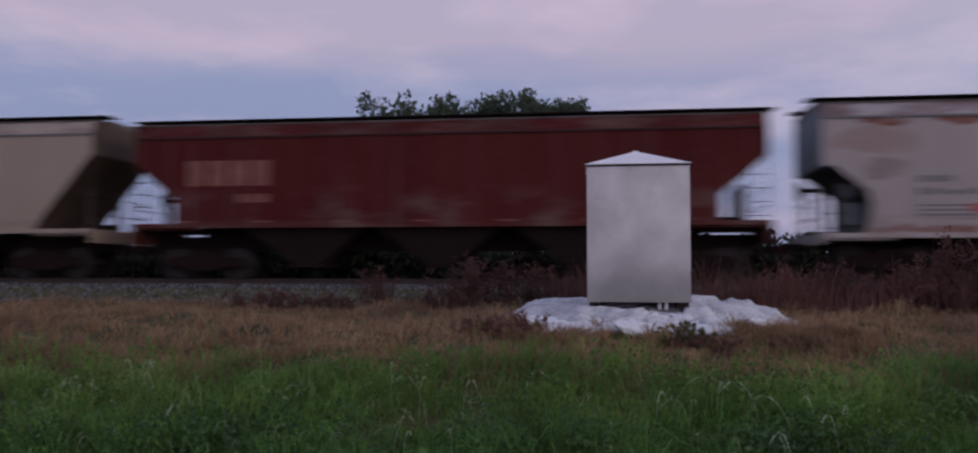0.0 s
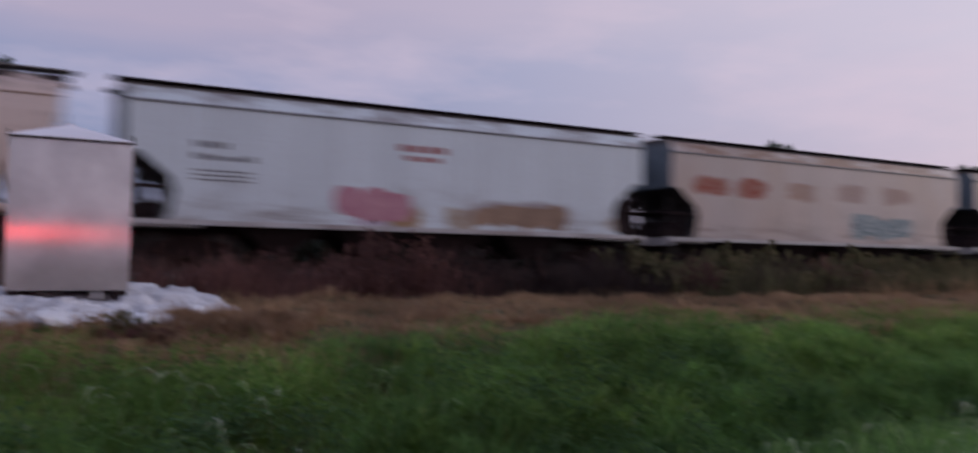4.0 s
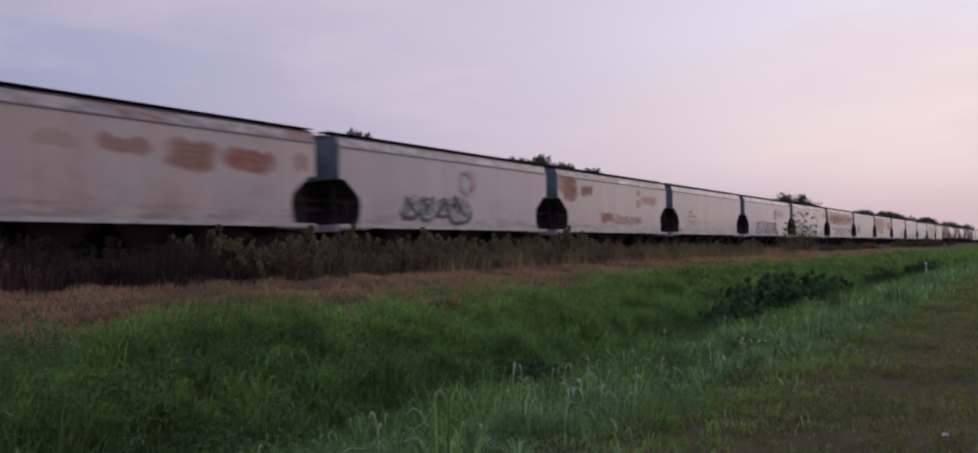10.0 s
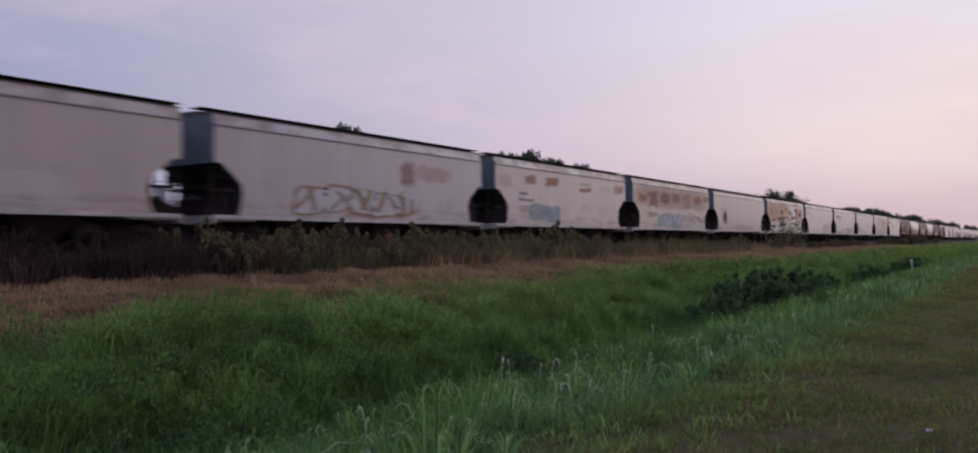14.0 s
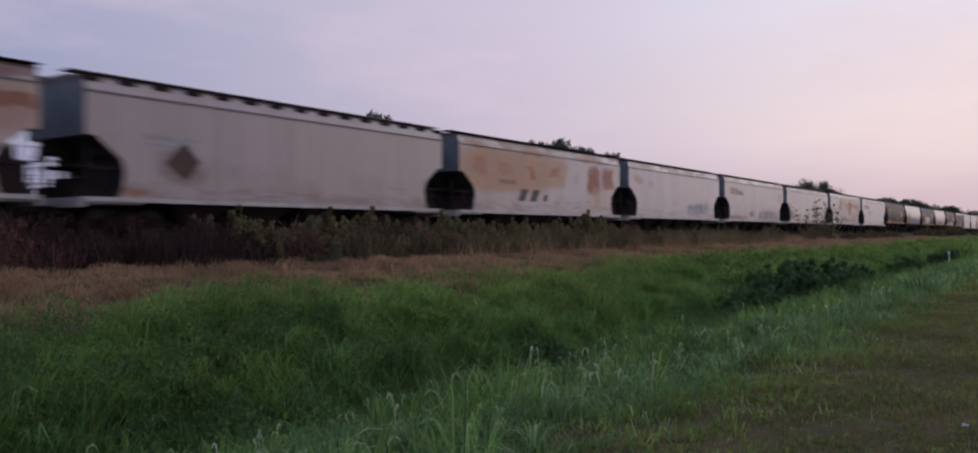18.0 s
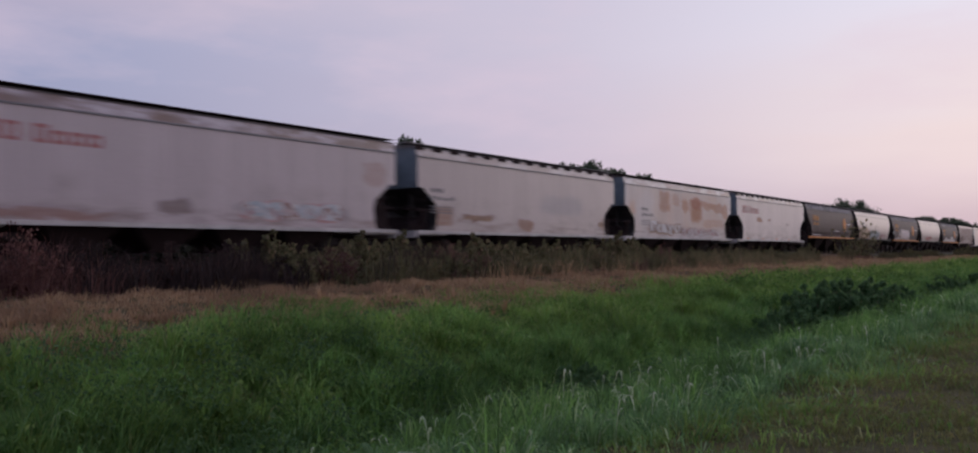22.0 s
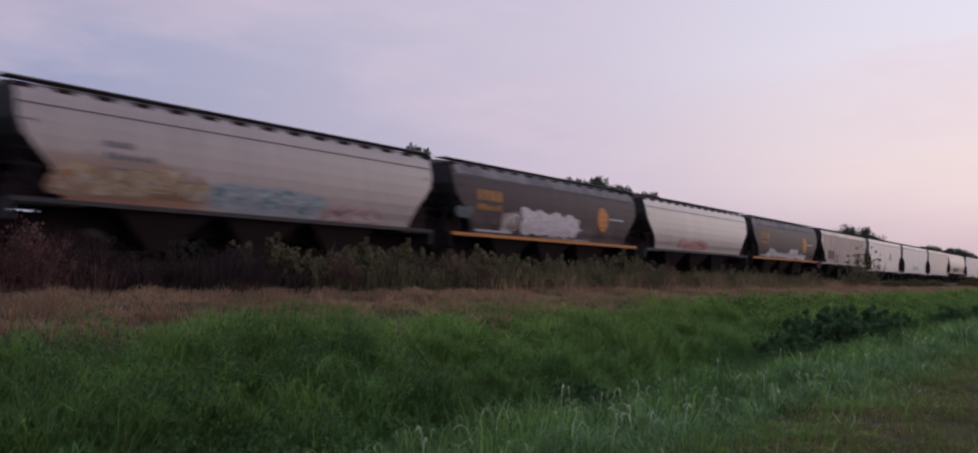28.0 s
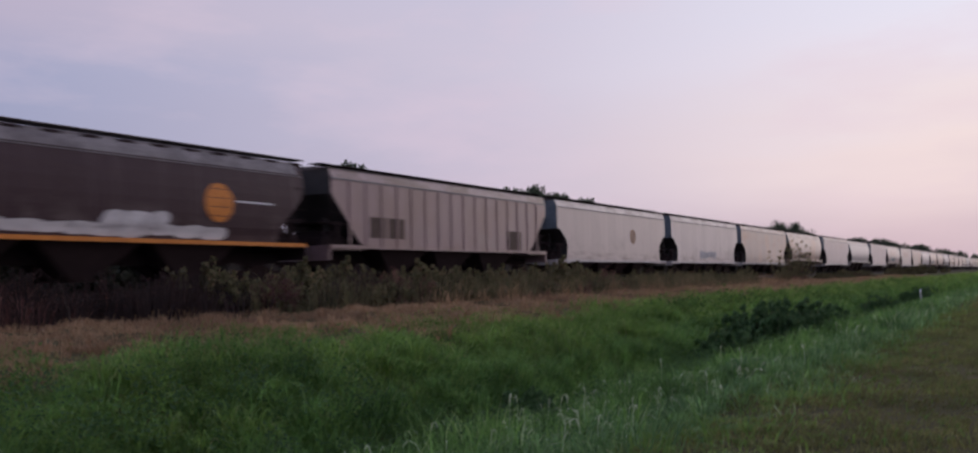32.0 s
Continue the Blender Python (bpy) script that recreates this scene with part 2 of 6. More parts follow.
def blades(name, tip, root, dry, dry_amount, patch=0.35):
    """Grass: each blade its own tone, with broader patches."""
    m, add, bsdf, link = material(name, 0.65)
    geo = add("ShaderNodeNewGeometry")
    n1 = add("ShaderNodeTexNoise", (0, geo.outputs["Position"]), ("Scale", patch), ("Detail", 4.0))
    n2 = add("ShaderNodeTexNoise", (0, geo.outputs["Position"]), ("Scale", 2.3), ("Detail", 3.0))
    r = ramp(add, geo.outputs["Random Per Island"], [(0.0, root), (0.55, tip), (1.0 - dry_amount, tip), (1.0, dry)])
    f = add("ShaderNodeMapRange", (0, n1.outputs[0]), (1, 0.42), (2, 0.62), (3, 0.0), (4, 0.75))
    col = mixc(add, link, f.outputs[0], r, root)
    f2 = add("ShaderNodeMapRange", (0, n2.outputs[0]), (1, 0.45), (2, 0.65), (3, 0.0), (4, 0.55))
    col = mixc(add, link, f2.outputs[0], col, tuple(c * 0.55 for c in tip))
    link(col, bsdf.inputs["Base Color"])
    # thin leaves let some light through
    tr = add("ShaderNodeBsdfTranslucent")
    link(col, tr.inputs[0])
    mix = add("ShaderNodeMixShader", (0, 0.55), (1, bsdf.outputs[0]), (2, tr.outputs[0]))
    out = [n for n in m.node_tree.nodes if n.bl_idname == "ShaderNodeOutputMaterial"][0]
    link(mix.outputs[0], out.inputs[0])
    bsdf.inputs["Specular IOR Level"].default_value = 0.25
    return m


def plain(name, col, rough=0.7, metal=0.0):
    return speckled(name, tuple(c * 0.75 for c in col), col, 3.0, rough, metal, 0.1)


M = {}
M["soil"] = speckled("soil_and_litter", (0.052, 0.054, 0.025), (0.125, 0.100, 0.052), 0.8, 0.95, bump=0.5)
M["ballast"] = speckled("ballast_stone", (0.055, 0.052, 0.054), (0.185, 0.172, 0.172), 9.0, 0.95, bump=0.8, island=0.7)
M["green"] = blades("green_grass", (0.250, 0.455, 0.112), (0.044, 0.096, 0.028), (0.46, 0.57, 0.24), 0.12, 0.55)
M["slope"] = blades("slope_grass", (0.30, 0.455, 0.100), (0.115, 0.205, 0.044), (0.50, 0.46, 0.22), 0.16, 0.6)
M["pale"] = blades("seeding_grass", (0.290, 0.490, 0.180), (0.075, 0.148, 0.055), (0.66, 0.72, 0.42), 0.18, 1.1)
M["stalk"] = blades("dry_seed_stalk", (0.66, 0.70, 0.48), (0.34, 0.46, 0.22), (0.85, 0.84, 0.68), 0.4)
M["dry"] = blades("dry_grass", (0.53, 0.330, 0.185), (0.260, 0.155, 0.094), (0.68, 0.48, 0.27), 0.25, 0.35)
M["mown"] = blades("mown_grass", (0.296, 0.294, 0.092), (0.128, 0.118, 0.050), (0.44, 0.34, 0.16), 0.20, 0.45)
M["weed"] = blades("weed_leaves", (0.235, 0.215, 0.105), (0.104, 0.096, 0.050), (0.42, 0.26, 0.16), 0.25, 0.8)
M["broadleaf"] = blades("broad_leaf", (0.19, 0.33, 0.072), (0.05, 0.10, 0.026), (0.32, 0.42, 0.13), 0.2, 0.7)
M["ditch_leaf"] = blades("dark_weed_leaf", (0.125, 0.225, 0.090), (0.055, 0.105, 0.044), (0.18, 0.27, 0.12), 0.18, 0.8)
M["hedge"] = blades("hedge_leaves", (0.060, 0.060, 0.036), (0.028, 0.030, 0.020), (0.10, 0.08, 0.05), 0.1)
M["dead_weed"] = blades("dead_weed", (0.240, 0.110, 0.092), (0.098, 0.051, 0.047), (0.34, 0.19, 0.15), 0.2)
# darker dead weed: the shade below the train is in its colour
M["dead_shaded"] = blades("dark_withered_weed", (0.064, 0.040, 0.036), (0.028, 0.019, 0.018), (0.10, 0.066, 0.056), 0.12)
# leaves made paler to stand for haze in front of the trees
M["leaf"] = blades("tree_leaves", (0.120, 0.150, 0.092), (0.062, 0.080, 0.052), (0.16, 0.16, 0.11), 0.1)
M["bark"] = speckled("bark", (0.05, 0.04, 0.03), (0.12, 0.095, 0.075), 6.0, 0.9, bump=0.5)
M["rail"] = plain("rail_steel", (0.06, 0.042, 0.036), 0.8, 0.0)
M["tie"] = speckled("timber_tie", (0.045, 0.035, 0.028), (0.11, 0.085, 0.07), 3.0, 0.9, bump=0.4)
# shade under the wagons is darkened into these three steel colours
M["under"] = plain("grimy_black_steel", (0.038, 0.026, 0.026), 0.92)
M["truck"] = plain("rusty_truck_casting", (0.026, 0.016, 0.015), 0.92)
M["wheel"] = plain("wheel_steel", (0.035, 0.027, 0.025), 0.7, 0.2)
M["end_blue"] = speckled("grey_blue_end_paint", (0.10, 0.125, 0.15), (0.19, 0.225, 0.255), 1.2, 0.6)
M["end_red"] = speckled("dark_red_end_paint", (0.022, 0.008, 0.007), (0.055, 0.015, 0.013), 1.2, 0.8)
M["end_brown"] = speckled("dark_brown_end_paint", (0.045, 0.028, 0.022), (0.11, 0.066, 0.048), 1.2, 0.75)
# dark end colour that also holds the shade of the end recesses
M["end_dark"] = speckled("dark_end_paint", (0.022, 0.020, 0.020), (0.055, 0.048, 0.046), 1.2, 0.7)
M["roof"] = speckled("dusty_roof", (0.060, 0.048, 0.046), (0.17, 0.14, 0.13), 1.6, 0.85)
M["roof_grey"] = speckled("pale_dusty_roof", (0.13, 0.11, 0.11), (0.33, 0.30, 0.29), 1.0, 0.85)
M["white"] = plain("white_paint", (0.72, 0.70, 0.70), 0.6)
M["sill_white"] = speckled("chipped_white_sill_paint", (0.30, 0.27, 0.26), (0.58, 0.54, 0.52), 1.3, 0.55)
M["letters"] = plain("dark_lettering", (0.19, 0.18, 0.19), 0.6)
M["gold"] = speckled("gold_paint", (0.50, 0.155, 0.018), (0.68, 0.24, 0.03), 3.0, 0.6)
M["red"] = speckled("faded_red_paint", (0.31, 0.095, 0.095), (0.40, 0.165, 0.155), 3.0, 0.6)
M["orange_dull"] = speckled("dull_orange_paint", (0.15, 0.045, 0.018), (0.26, 0.08, 0.03), 3.0, 0.7)
M["ghost"] = speckled("faded_beige_lettering", (0.17, 0.055, 0.040), (0.30, 0.13, 0.09), 3.0, 0.7)
for key, a, b in (("sp_red", (0.40, 0.05, 0.06), (0.60, 0.16, 0.14)), ("sp_white", (0.50, 0.47, 0.46), (0.75, 0.72, 0.70)),
                  ("sp_green", (0.04, 0.14, 0.06), (0.08, 0.26, 0.11)), ("sp_black", (0.03, 0.03, 0.035), (0.10, 0.09, 0.10)),
                  ("sp_pink", (0.42, 0.16, 0.22), (0.58, 0.30, 0.34)), ("sp_teal", (0.20, 0.26, 0.27), (0.33, 0.38, 0.39)),
                  ("sp_brown", (0.20, 0.12, 0.08), (0.38, 0.24, 0.16)),
                  ("sp_blush", (0.52, 0.30, 0.31), (0.78, 0.68, 0.67)), ("sp_olive", (0.24, 0.23, 0.155), (0.37, 0.345, 0.245)), ("sp_rose", (0.42, 0.27, 0.27), (0.50, 0.36, 0.35)), ("sp_pale", (0.44, 0.41, 0.41), (0.62, 0.58, 0.57)), ("sp_grey", (0.26, 0.26, 0.28), (0.42, 0.42, 0.45))):
    M[key] = speckled("spray_" + key[3:], a, b, 1.8, 0.6)


def spray_mix(name, a, b, c, scale=1.6):
    """Overlapping spray colours with fairly hard edges."""
    m, add, bsdf, link = material(name, 0.6)
    tc = add("ShaderNodeTexCoord")
    mp = add("ShaderNodeMapping", (0, tc.outputs["Object"]), ("Rotation", (0.0, 0.6, 0.0)), ("Scale", (1.0, 1.0, 2.0)))
    n1 = add("ShaderNodeTexNoise", (0, mp.outputs[0]), ("Scale", scale), ("Detail", 3.0), ("Distortion", 1.2))
    n2 = add("ShaderNodeTexNoise", (0, tc.outputs["Object"]), ("Scale", 12.0), ("Detail", 4.0))
    col = ramp(add, n1.outputs[0], [(0.38, a), (0.45, a), (0.48, b), (0.55, b), (0.58, c), (0.66, c)])
    f = add("ShaderNodeMapRange", (0, n2.outputs[0]), (1, 0.45), (2, 0.75), (3, 0.0), (4, 0.4))
    col = mixc(add, link, f.outputs[0], col, (0.34, 0.30, 0.29))
    link(col, bsdf.inputs["Base Color"])
    return m


M["mix_cold"] = spray_mix("spray_white_and_blue_grey", (0.55, 0.54, 0.55), (0.36, 0.41, 0.45), (0.62, 0.58, 0.57))
M["mix_chalk"] = spray_mix("spray_chalky_white", (0.74, 0.64, 0.63), (0.62, 0.51, 0.50), (0.80, 0.72, 0.71), 1.1)
M["gold_dull"] = speckled("weathered_gold_lettering", (0.26, 0.095, 0.02), (0.46, 0.19, 0.035), 3.0, 0.65)
M["sp_slate"] = speckled("spray_slate", (0.05, 0.06, 0.07), (0.10, 0.115, 0.125), 1.8, 0.6)
M["mix_warm"] = spray_mix("spray_yellow_and_orange", (0.42, 0.29, 0.12), (0.46, 0.37, 0.27), (0.36, 0.17, 0.065))
M["mix_pink"] = spray_mix("spray_pink_and_brown", (0.46, 0.235, 0.225), (0.52, 0.43, 0.40), (0.28, 0.14, 0.115))
M["mix_dark"] = spray_mix("spray_grey_and_black", (0.40, 0.38, 0.39), (0.12, 0.11, 0.12), (0.52, 0.49, 0.50), 2.2)
M["mix_teal"] = spray_mix("spray_teal", (0.18, 0.26, 0.27), (0.38, 0.42, 0.42), (0.12, 0.185, 0.195), 2.0)
M["mix_loud"] = spray_mix("spray_orange_black_white", (0.46, 0.22, 0.08), (0.20, 0.13, 0.10), (0.40, 0.30, 0.22), 0.8)


def box_metal():
    """Vertically brushed sheet: reflections spread sideways."""
    m, add, bsdf, link = material("brushed_aluminium", 0.30, 1.0)
    tc = add("ShaderNodeTexCoord")
    mp = add("ShaderNodeMapping", (0, tc.outputs["Object"]), ("Scale", (40.0, 40.0, 1.2)))
    n = add("ShaderNodeTexNoise", (0, mp.outputs[0]), ("Scale", 3.0), ("Detail", 4.0))
    n2 = add("ShaderNodeTexNoise", (0, tc.outputs["Object"]), ("Scale", 1.7), ("Detail", 5.0))
    r = ramp(add, n2.outputs[0], [(0.35, (0.49, 0.476, 0.48)), (0.7, (0.67, 0.65, 0.653))])
    link(r, bsdf.inputs["Base Color"])
    bsdf.inputs["Roughness"].default_value = 0.17
    bsdf.inputs["Anisotropic"].default_value = 1.0
    tan = add("ShaderNodeTangent")
    tan.direction_type, tan.axis = "RADIAL", "Z"
    link(tan.outputs[0], bsdf.inputs["Tangent"])
    dull = add("ShaderNodeBsdfPrincipled", ("Metallic", 1.0), ("Roughness", 0.5))
    link(r, dull.inputs["Base Color"])
    bp = add("ShaderNodeBump", ("Strength", 0.05), ("Distance", 0.005), ("Height", n.outputs[0]))
    link(bp.outputs[0], dull.inputs["Normal"])
    mix = add("ShaderNodeMixShader", (0, 0.55), (1, bsdf.outputs[0]), (2, dull.outputs[0]))
    out = [q for q in m.node_tree.nodes if q.bl_idname == "ShaderNodeOutputMaterial"][0]
    link(mix.outputs[0], out.inputs[0])
    return m


M["aluminium"] = box_metal()
# roof metal paler and pinker than the body: sky light in its colour
M["galvanised"] = speckled("galvanised_roof_sheet", (0.72, 0.66, 0.66), (0.84, 0.77, 0.77), 3.0, 0.5)
M["ghost_stone"] = speckled("pinkish_rock", (0.16, 0.11, 0.10), (0.30, 0.22, 0.20), 4.0, 0.9, bump=0.6)


def lamp_glass():
    m = bpy.data.materials.new("red_lamp_glow")
    m.use_nodes = True
    add = nodes_of(m.node_tree)
    em = add("ShaderNodeEmission", ("Color", (1.0, 0.03, 0.02, 1)), ("Strength", 150.0))
    add("ShaderNodeOutputMaterial", (0, em.outputs[0]))
    return m


M["red_lamp"] = lamp_glass()
M["pale_stone"] = speckled("pale_limestone_rubble", (0.42, 0.40, 0.41), (0.80, 0.78, 0.78), 3.0, 0.9, bump=0.6, island=0.3)

# ---- mesh tools ----


def mesh_object(name, bm, mat, parent=None, smooth=False):
    me = bpy.data.meshes.new(name)
    bm.normal_update()
    bm.to_mesh(me)
    bm.free()
    me.materials.append(mat)
    if smooth:
        me.polygons.foreach_set("use_smooth", [True] * len(me.polygons))
    ob = new(name, me)
    ob.parent = parent
    return ob


def part(name, bm, mat, parent, label="", smooth=False):
    ob = mesh_object(name, bm, mat, parent, smooth)
    if label:
        ob["label"] = label
    return ob


def again(ob, m=None, parent=None):
    """Another object on the same mesh."""
    o = new(ob.name.split(".")[0], ob.data)
    o.parent = parent or ob.parent
    if m is not None:
        o.matrix_basis = m
    if "label" in ob:
        o["label"] = ob["label"]
    return o


def add_box(bm, x0, x1, y0, y1, z0, z1, bevel=0.0):
    g = bmesh.ops.create_cube(bm, size=1.0)
    vs = g["verts"]
    for v in vs:
        v.co = Vector((x0 + (v.co.x + 0.5) * (x1 - x0), y0 + (v.co.y + 0.5) * (y1 - y0), z0 + (v.co.z + 0.5) * (z1 - z0)))
    if bevel:
        es = {e for v in vs for e in v.link_edges}
        bmesh.ops.bevel(bm, geom=list(es), offset=bevel, segments=1, affect="EDGES")
    return bm


def boxes(*items, bevel=0.0):
    bm = bmesh.new()
    for it in items:
        add_box(bm, *it, bevel=bevel)
    return bm


def add_prism(bm, poly, y0, y1):
    """A polygon in x and z, extruded in y."""
    a = [bm.verts.new((x, y0, z)) for x, z in poly]
    b = [bm.verts.new((x, y1, z)) for x, z in poly]
    bm.faces.new(a)
    bm.faces.new(b[::-1])
    n = len(poly)
    for i in range(n):
        bm.faces.new((a[i], b[i], b[(i + 1) % n], a[(i + 1) % n]))
    return bm


def add_rod(bm, p, q, r, seg=8, r2=None):
    p, q = Vector(p), Vector(q)
    d = q - p
    g = bmesh.ops.create_cone(bm, cap_ends=True, segments=seg, radius1=r, radius2=r if r2 is None else r2, depth=d.length)
    m = Matrix.Translation((p + q) / 2) @ d.to_track_quat("Z", "Y").to_matrix().to_4x4()
    bmesh.ops.transform(bm, matrix=m, verts=g["verts"])
    return bm


def soup(name, verts, faces, mat):
    me = bpy.data.meshes.new(name)
    me.from_pydata(verts, [], faces)
    me.materials.append(mat)
    return new(name, me)


def quads_object(name, co, mat, per=4):
    """A mesh out of an array of polygons: co has the shape n, per, 3."""
    n = len(co)
    me = bpy.data.meshes.new(name)
    me.vertices.add(n * per)
    me.vertices.foreach_set("co", co.astype(np.float32).ravel())
    me.loops.add(n * per)
    me.loops.foreach_set("vertex_index", np.arange(n * per, dtype=np.int32))
    me.polygons.add(n)
    me.polygons.foreach_set("loop_start", np.arange(0, n * per, per, dtype=np.int32))
    me.update(calc_edges=True)
    me.materials.append(mat)
    return new(name, me)


# ---- ground ----
PROFILE_Y = [-400, -12, -3, 0.0, 2.2, 3.6, 4.8, 6.0, 6.9, 7.6, 8.4, 9.6, 11.0, 13.0, 16.0, 19.0, 20.6, 21.6, 27.0, 28.2, 30.0, 34.0, 60, 1500]
PROFILE_Z = [0.0, 0.0, 0.0, 0.0, -0.02, -0.10, -0.34, -0.78, -1.04, -1.00, -0.46, 0.10, 0.44, 0.66, 0.80, 0.88, 0.95, 1.28, 1.28, 0.95, 0.9, 0.7, 0.6, 0.6]


def ground_z(x, y):
    """The verge, the ditch, the dry bank and the track bed, with soft lumps."""
    x, y = np.asarray(x, float), np.asarray(y, float)
    z = np.interp(y, PROFILE_Y, PROFILE_Z)
    lump = 0.08 * np.sin(x * 0.71 + 1.3 * np.sin(y * 0.5)) * np.sin(y * 0.9 + 0.6) + 0.07 * np.sin(x * 1.9 + y * 1.1) * np.sin(y * 2.3 - x * 0.6) + 0.03 * np.sin(x * 3.7 - y * 2.9)
    k = np.clip((y - 1.5) / 3, 0, 1) * np.clip((20.0 - y) / 2, 0, 1)
    return z + lump * k


def build_ground():
    xs = np.concatenate([np.linspace(-3000, -60, 14), np.linspace(-55, 70, 251), np.linspace(74, 300, 60), np.linspace(330, 4000, 20)])
    ys = np.concatenate([[-1500, -400, -100, -30], np.linspace(-12, 31, 130), [34, 40, 60, 120, 300, 800, 3500]])
    X, Y = np.meshgrid(xs, ys)
    co = np.stack([X, Y, ground_z(X, Y)], -1).reshape(-1, 3)
    nx, ny = len(xs), len(ys)
    i = np.arange(nx * ny).reshape(ny, nx)
    f = np.stack([i[:-1, :-1], i[:-1, 1:], i[1:, 1:], i[1:, :-1]], -1).reshape(-1, 4)
    ob = soup("ground", co.tolist(), f.tolist(), M["soil"])
    ob.data.polygons.foreach_set("use_smooth", [True] * len(ob.data.polygons))
    tagged(ob, "uneven grassy verge, ditch and railway bank", "ground", kind="structure")


build_ground()

# ---- grass ----
RNG = np.random.default_rng(5)


def patches(x, y, size):
    """Smooth uneven values round 0 over the plan, about size metres across."""
    a, c = x / size, y / size
    return (np.sin(a * 2.1 + 1.7 * np.sin(c * 1.3 + 0.5)) * np.sin(c * 2.4 + 1.1 * np.sin(a * 0.9))
            + 0.6 * np.sin(a * 4.7 + 2.2 * np.sin(c * 2.9)) * np.sin(c * 5.1 + 1.5 * np.sin(a * 3.1))) / 1.6


def grass(name, n, xr, yr, height, width, mat, label, lean=0.45, power=1.0, clump=0.5, ragged=0.5, rough=0.7, drop=0.0, bare=9.0):
    """A sward of bent blades. Its long edges thin out raggedly; power over 1 gathers it towards the first end of xr; drop shifts it down the bank where x is small; a low bare leaves worn spots."""
    x = xr[0] + RNG.random(n) ** power * (xr[1] - xr[0])
    y = yr[0] + RNG.random(n) * (yr[1] - yr[0])
    y = y + RNG.normal(0, ragged, n) + ragged * 0.8 * patches(x, np.zeros(n), 2.2) - drop * np.clip((7.5 - x) / 4, 0, 1)
    # loosely gathered in tussocks
    k = RNG.random(n) < clump
    gx, gy = np.round(x / 0.37), np.round(y / 0.33)
    jx = np.sin(gx * 12.9 + gy * 78.2) * 43758.5
    jy = np.sin(gx * 39.3 + gy * 11.1) * 24634.6
    cx, cy = (gx + (jx - np.floor(jx)) - 0.5) * 0.37, (gy + (jy - np.floor(jy)) - 0.5) * 0.33
    x = np.where(k, cx + RNG.normal(0, 0.075, n), x)
    y = np.where(k, cy + RNG.normal(0, 0.075, n), y)
    # worn spots stay bare
    k = patches(x + 7, y, 1.25) + 0.9 * (RNG.random(n) - 0.5) < bare
    x, y, n = x[k], y[k], int(k.sum())
    z = ground_z(x, y)
    tall = 0.75 + rough * patches(x, y, 1.5) + 0.6 * rough * patches(x + 40, y, 0.55)
    h = (height[0] + (height[1] - height[0]) * RNG.random(n)) * np.clip(tall, 0.3, 1.4) * (1 - 0.55 * np.exp(-((y - 7.0) / 0.7) ** 2))
    w = width * (0.5 + 1.0 * RNG.random(n))
    # neighbours lean the same way
    a = 3.0 * patches(x + 90, y, 1.1) + RNG.normal(0, 0.9, n) + np.where(RNG.random(n) < 0.3, 3.1, 0)
    b = RNG.random(n) * 2 * np.pi
    l = h * lean * (0.2 + 1.3 * RNG.random(n))
    dx, dy = np.cos(a) * l, np.sin(a) * l
    wx, wy = np.cos(b) * w / 2, np.sin(b) * w / 2
    co = np.empty((n, 5, 3))
    co[:, 0] = np.stack([x - wx, y - wy, z - 0.03], -1)
    co[:, 1] = np.stack([x + wx, y + wy, z - 0.03], -1)
    mx, my, mz = x + dx * 0.35, y + dy * 0.35, z + h * 0.66
    co[:, 2] = np.stack([mx + wx * 0.9, my + wy * 0.9, mz], -1)
    co[:, 3] = np.stack([mx - wx * 0.9, my - wy * 0.9, mz], -1)
    co[:, 4] = np.stack([x + dx, y + dy, z + h * np.clip(1.0 - 0.35 * (l / h) ** 2, 0.35, 1)], -1)
    base = np.arange(n)[:, None] * 5
    loops = np.concatenate([base + np.array([0, 1, 2, 3]), base + np.array([3, 2, 4])], 1).astype(np.int32)
    starts = (np.arange(n)[:, None] * 7 + np.array([0, 4])).astype(np.int32)
    me = bpy.data.meshes.new(name)
    me.vertices.add(n * 5)
    me.vertices.foreach_set("co", co.astype(np.float32).ravel())
    me.loops.add(n * 7)
    me.loops.foreach_set("vertex_index", loops.ravel())
    me.polygons.add(n * 2)
    me.polygons.foreach_set("loop_start", starts.ravel())
    me.update(calc_edges=True)
    me.materials.append(mat)
    return tagged(new(name, me), label, "grass", kind="stuff")


GREEN = "lush green uncut grass filling the ditch"
grass("ditch_grass", 130000, (-12, 24), (4.9, 8.4), (0.25, 0.66), 0.013, M["green"], GREEN, lean=1.0, ragged=0.7, rough=1.0)
grass("ditch_grass", 26000, (3.5, 14), (8.2, 11.0), (0.14, 0.42), 0.013, M["green"], "dark green grass creeping up the bank", lean=1.0, ragged=0.6, clump=0.7, rough=1.0)
grass("ditch_grass", 75000, (24, 75), (4.9, 8.6), (0.28, 0.70), 0.024, M["green"], GREEN, lean=0.8, power=1.3, ragged=0.7)
grass("ditch_grass", 30000, (75, 330), (4.6, 9.0), (0.35, 0.7), 0.07, M["green"], GREEN, lean=0.7, power=1.3)
SLOPE = "lighter yellowish green grass on the slope of the bank"
grass("slope_grass", 75000, (-12, 24), (8.3, 10.6), (0.20, 0.46), 0.013, M["slope"], SLOPE, lean=1.0, ragged=0.6, drop=0.4)
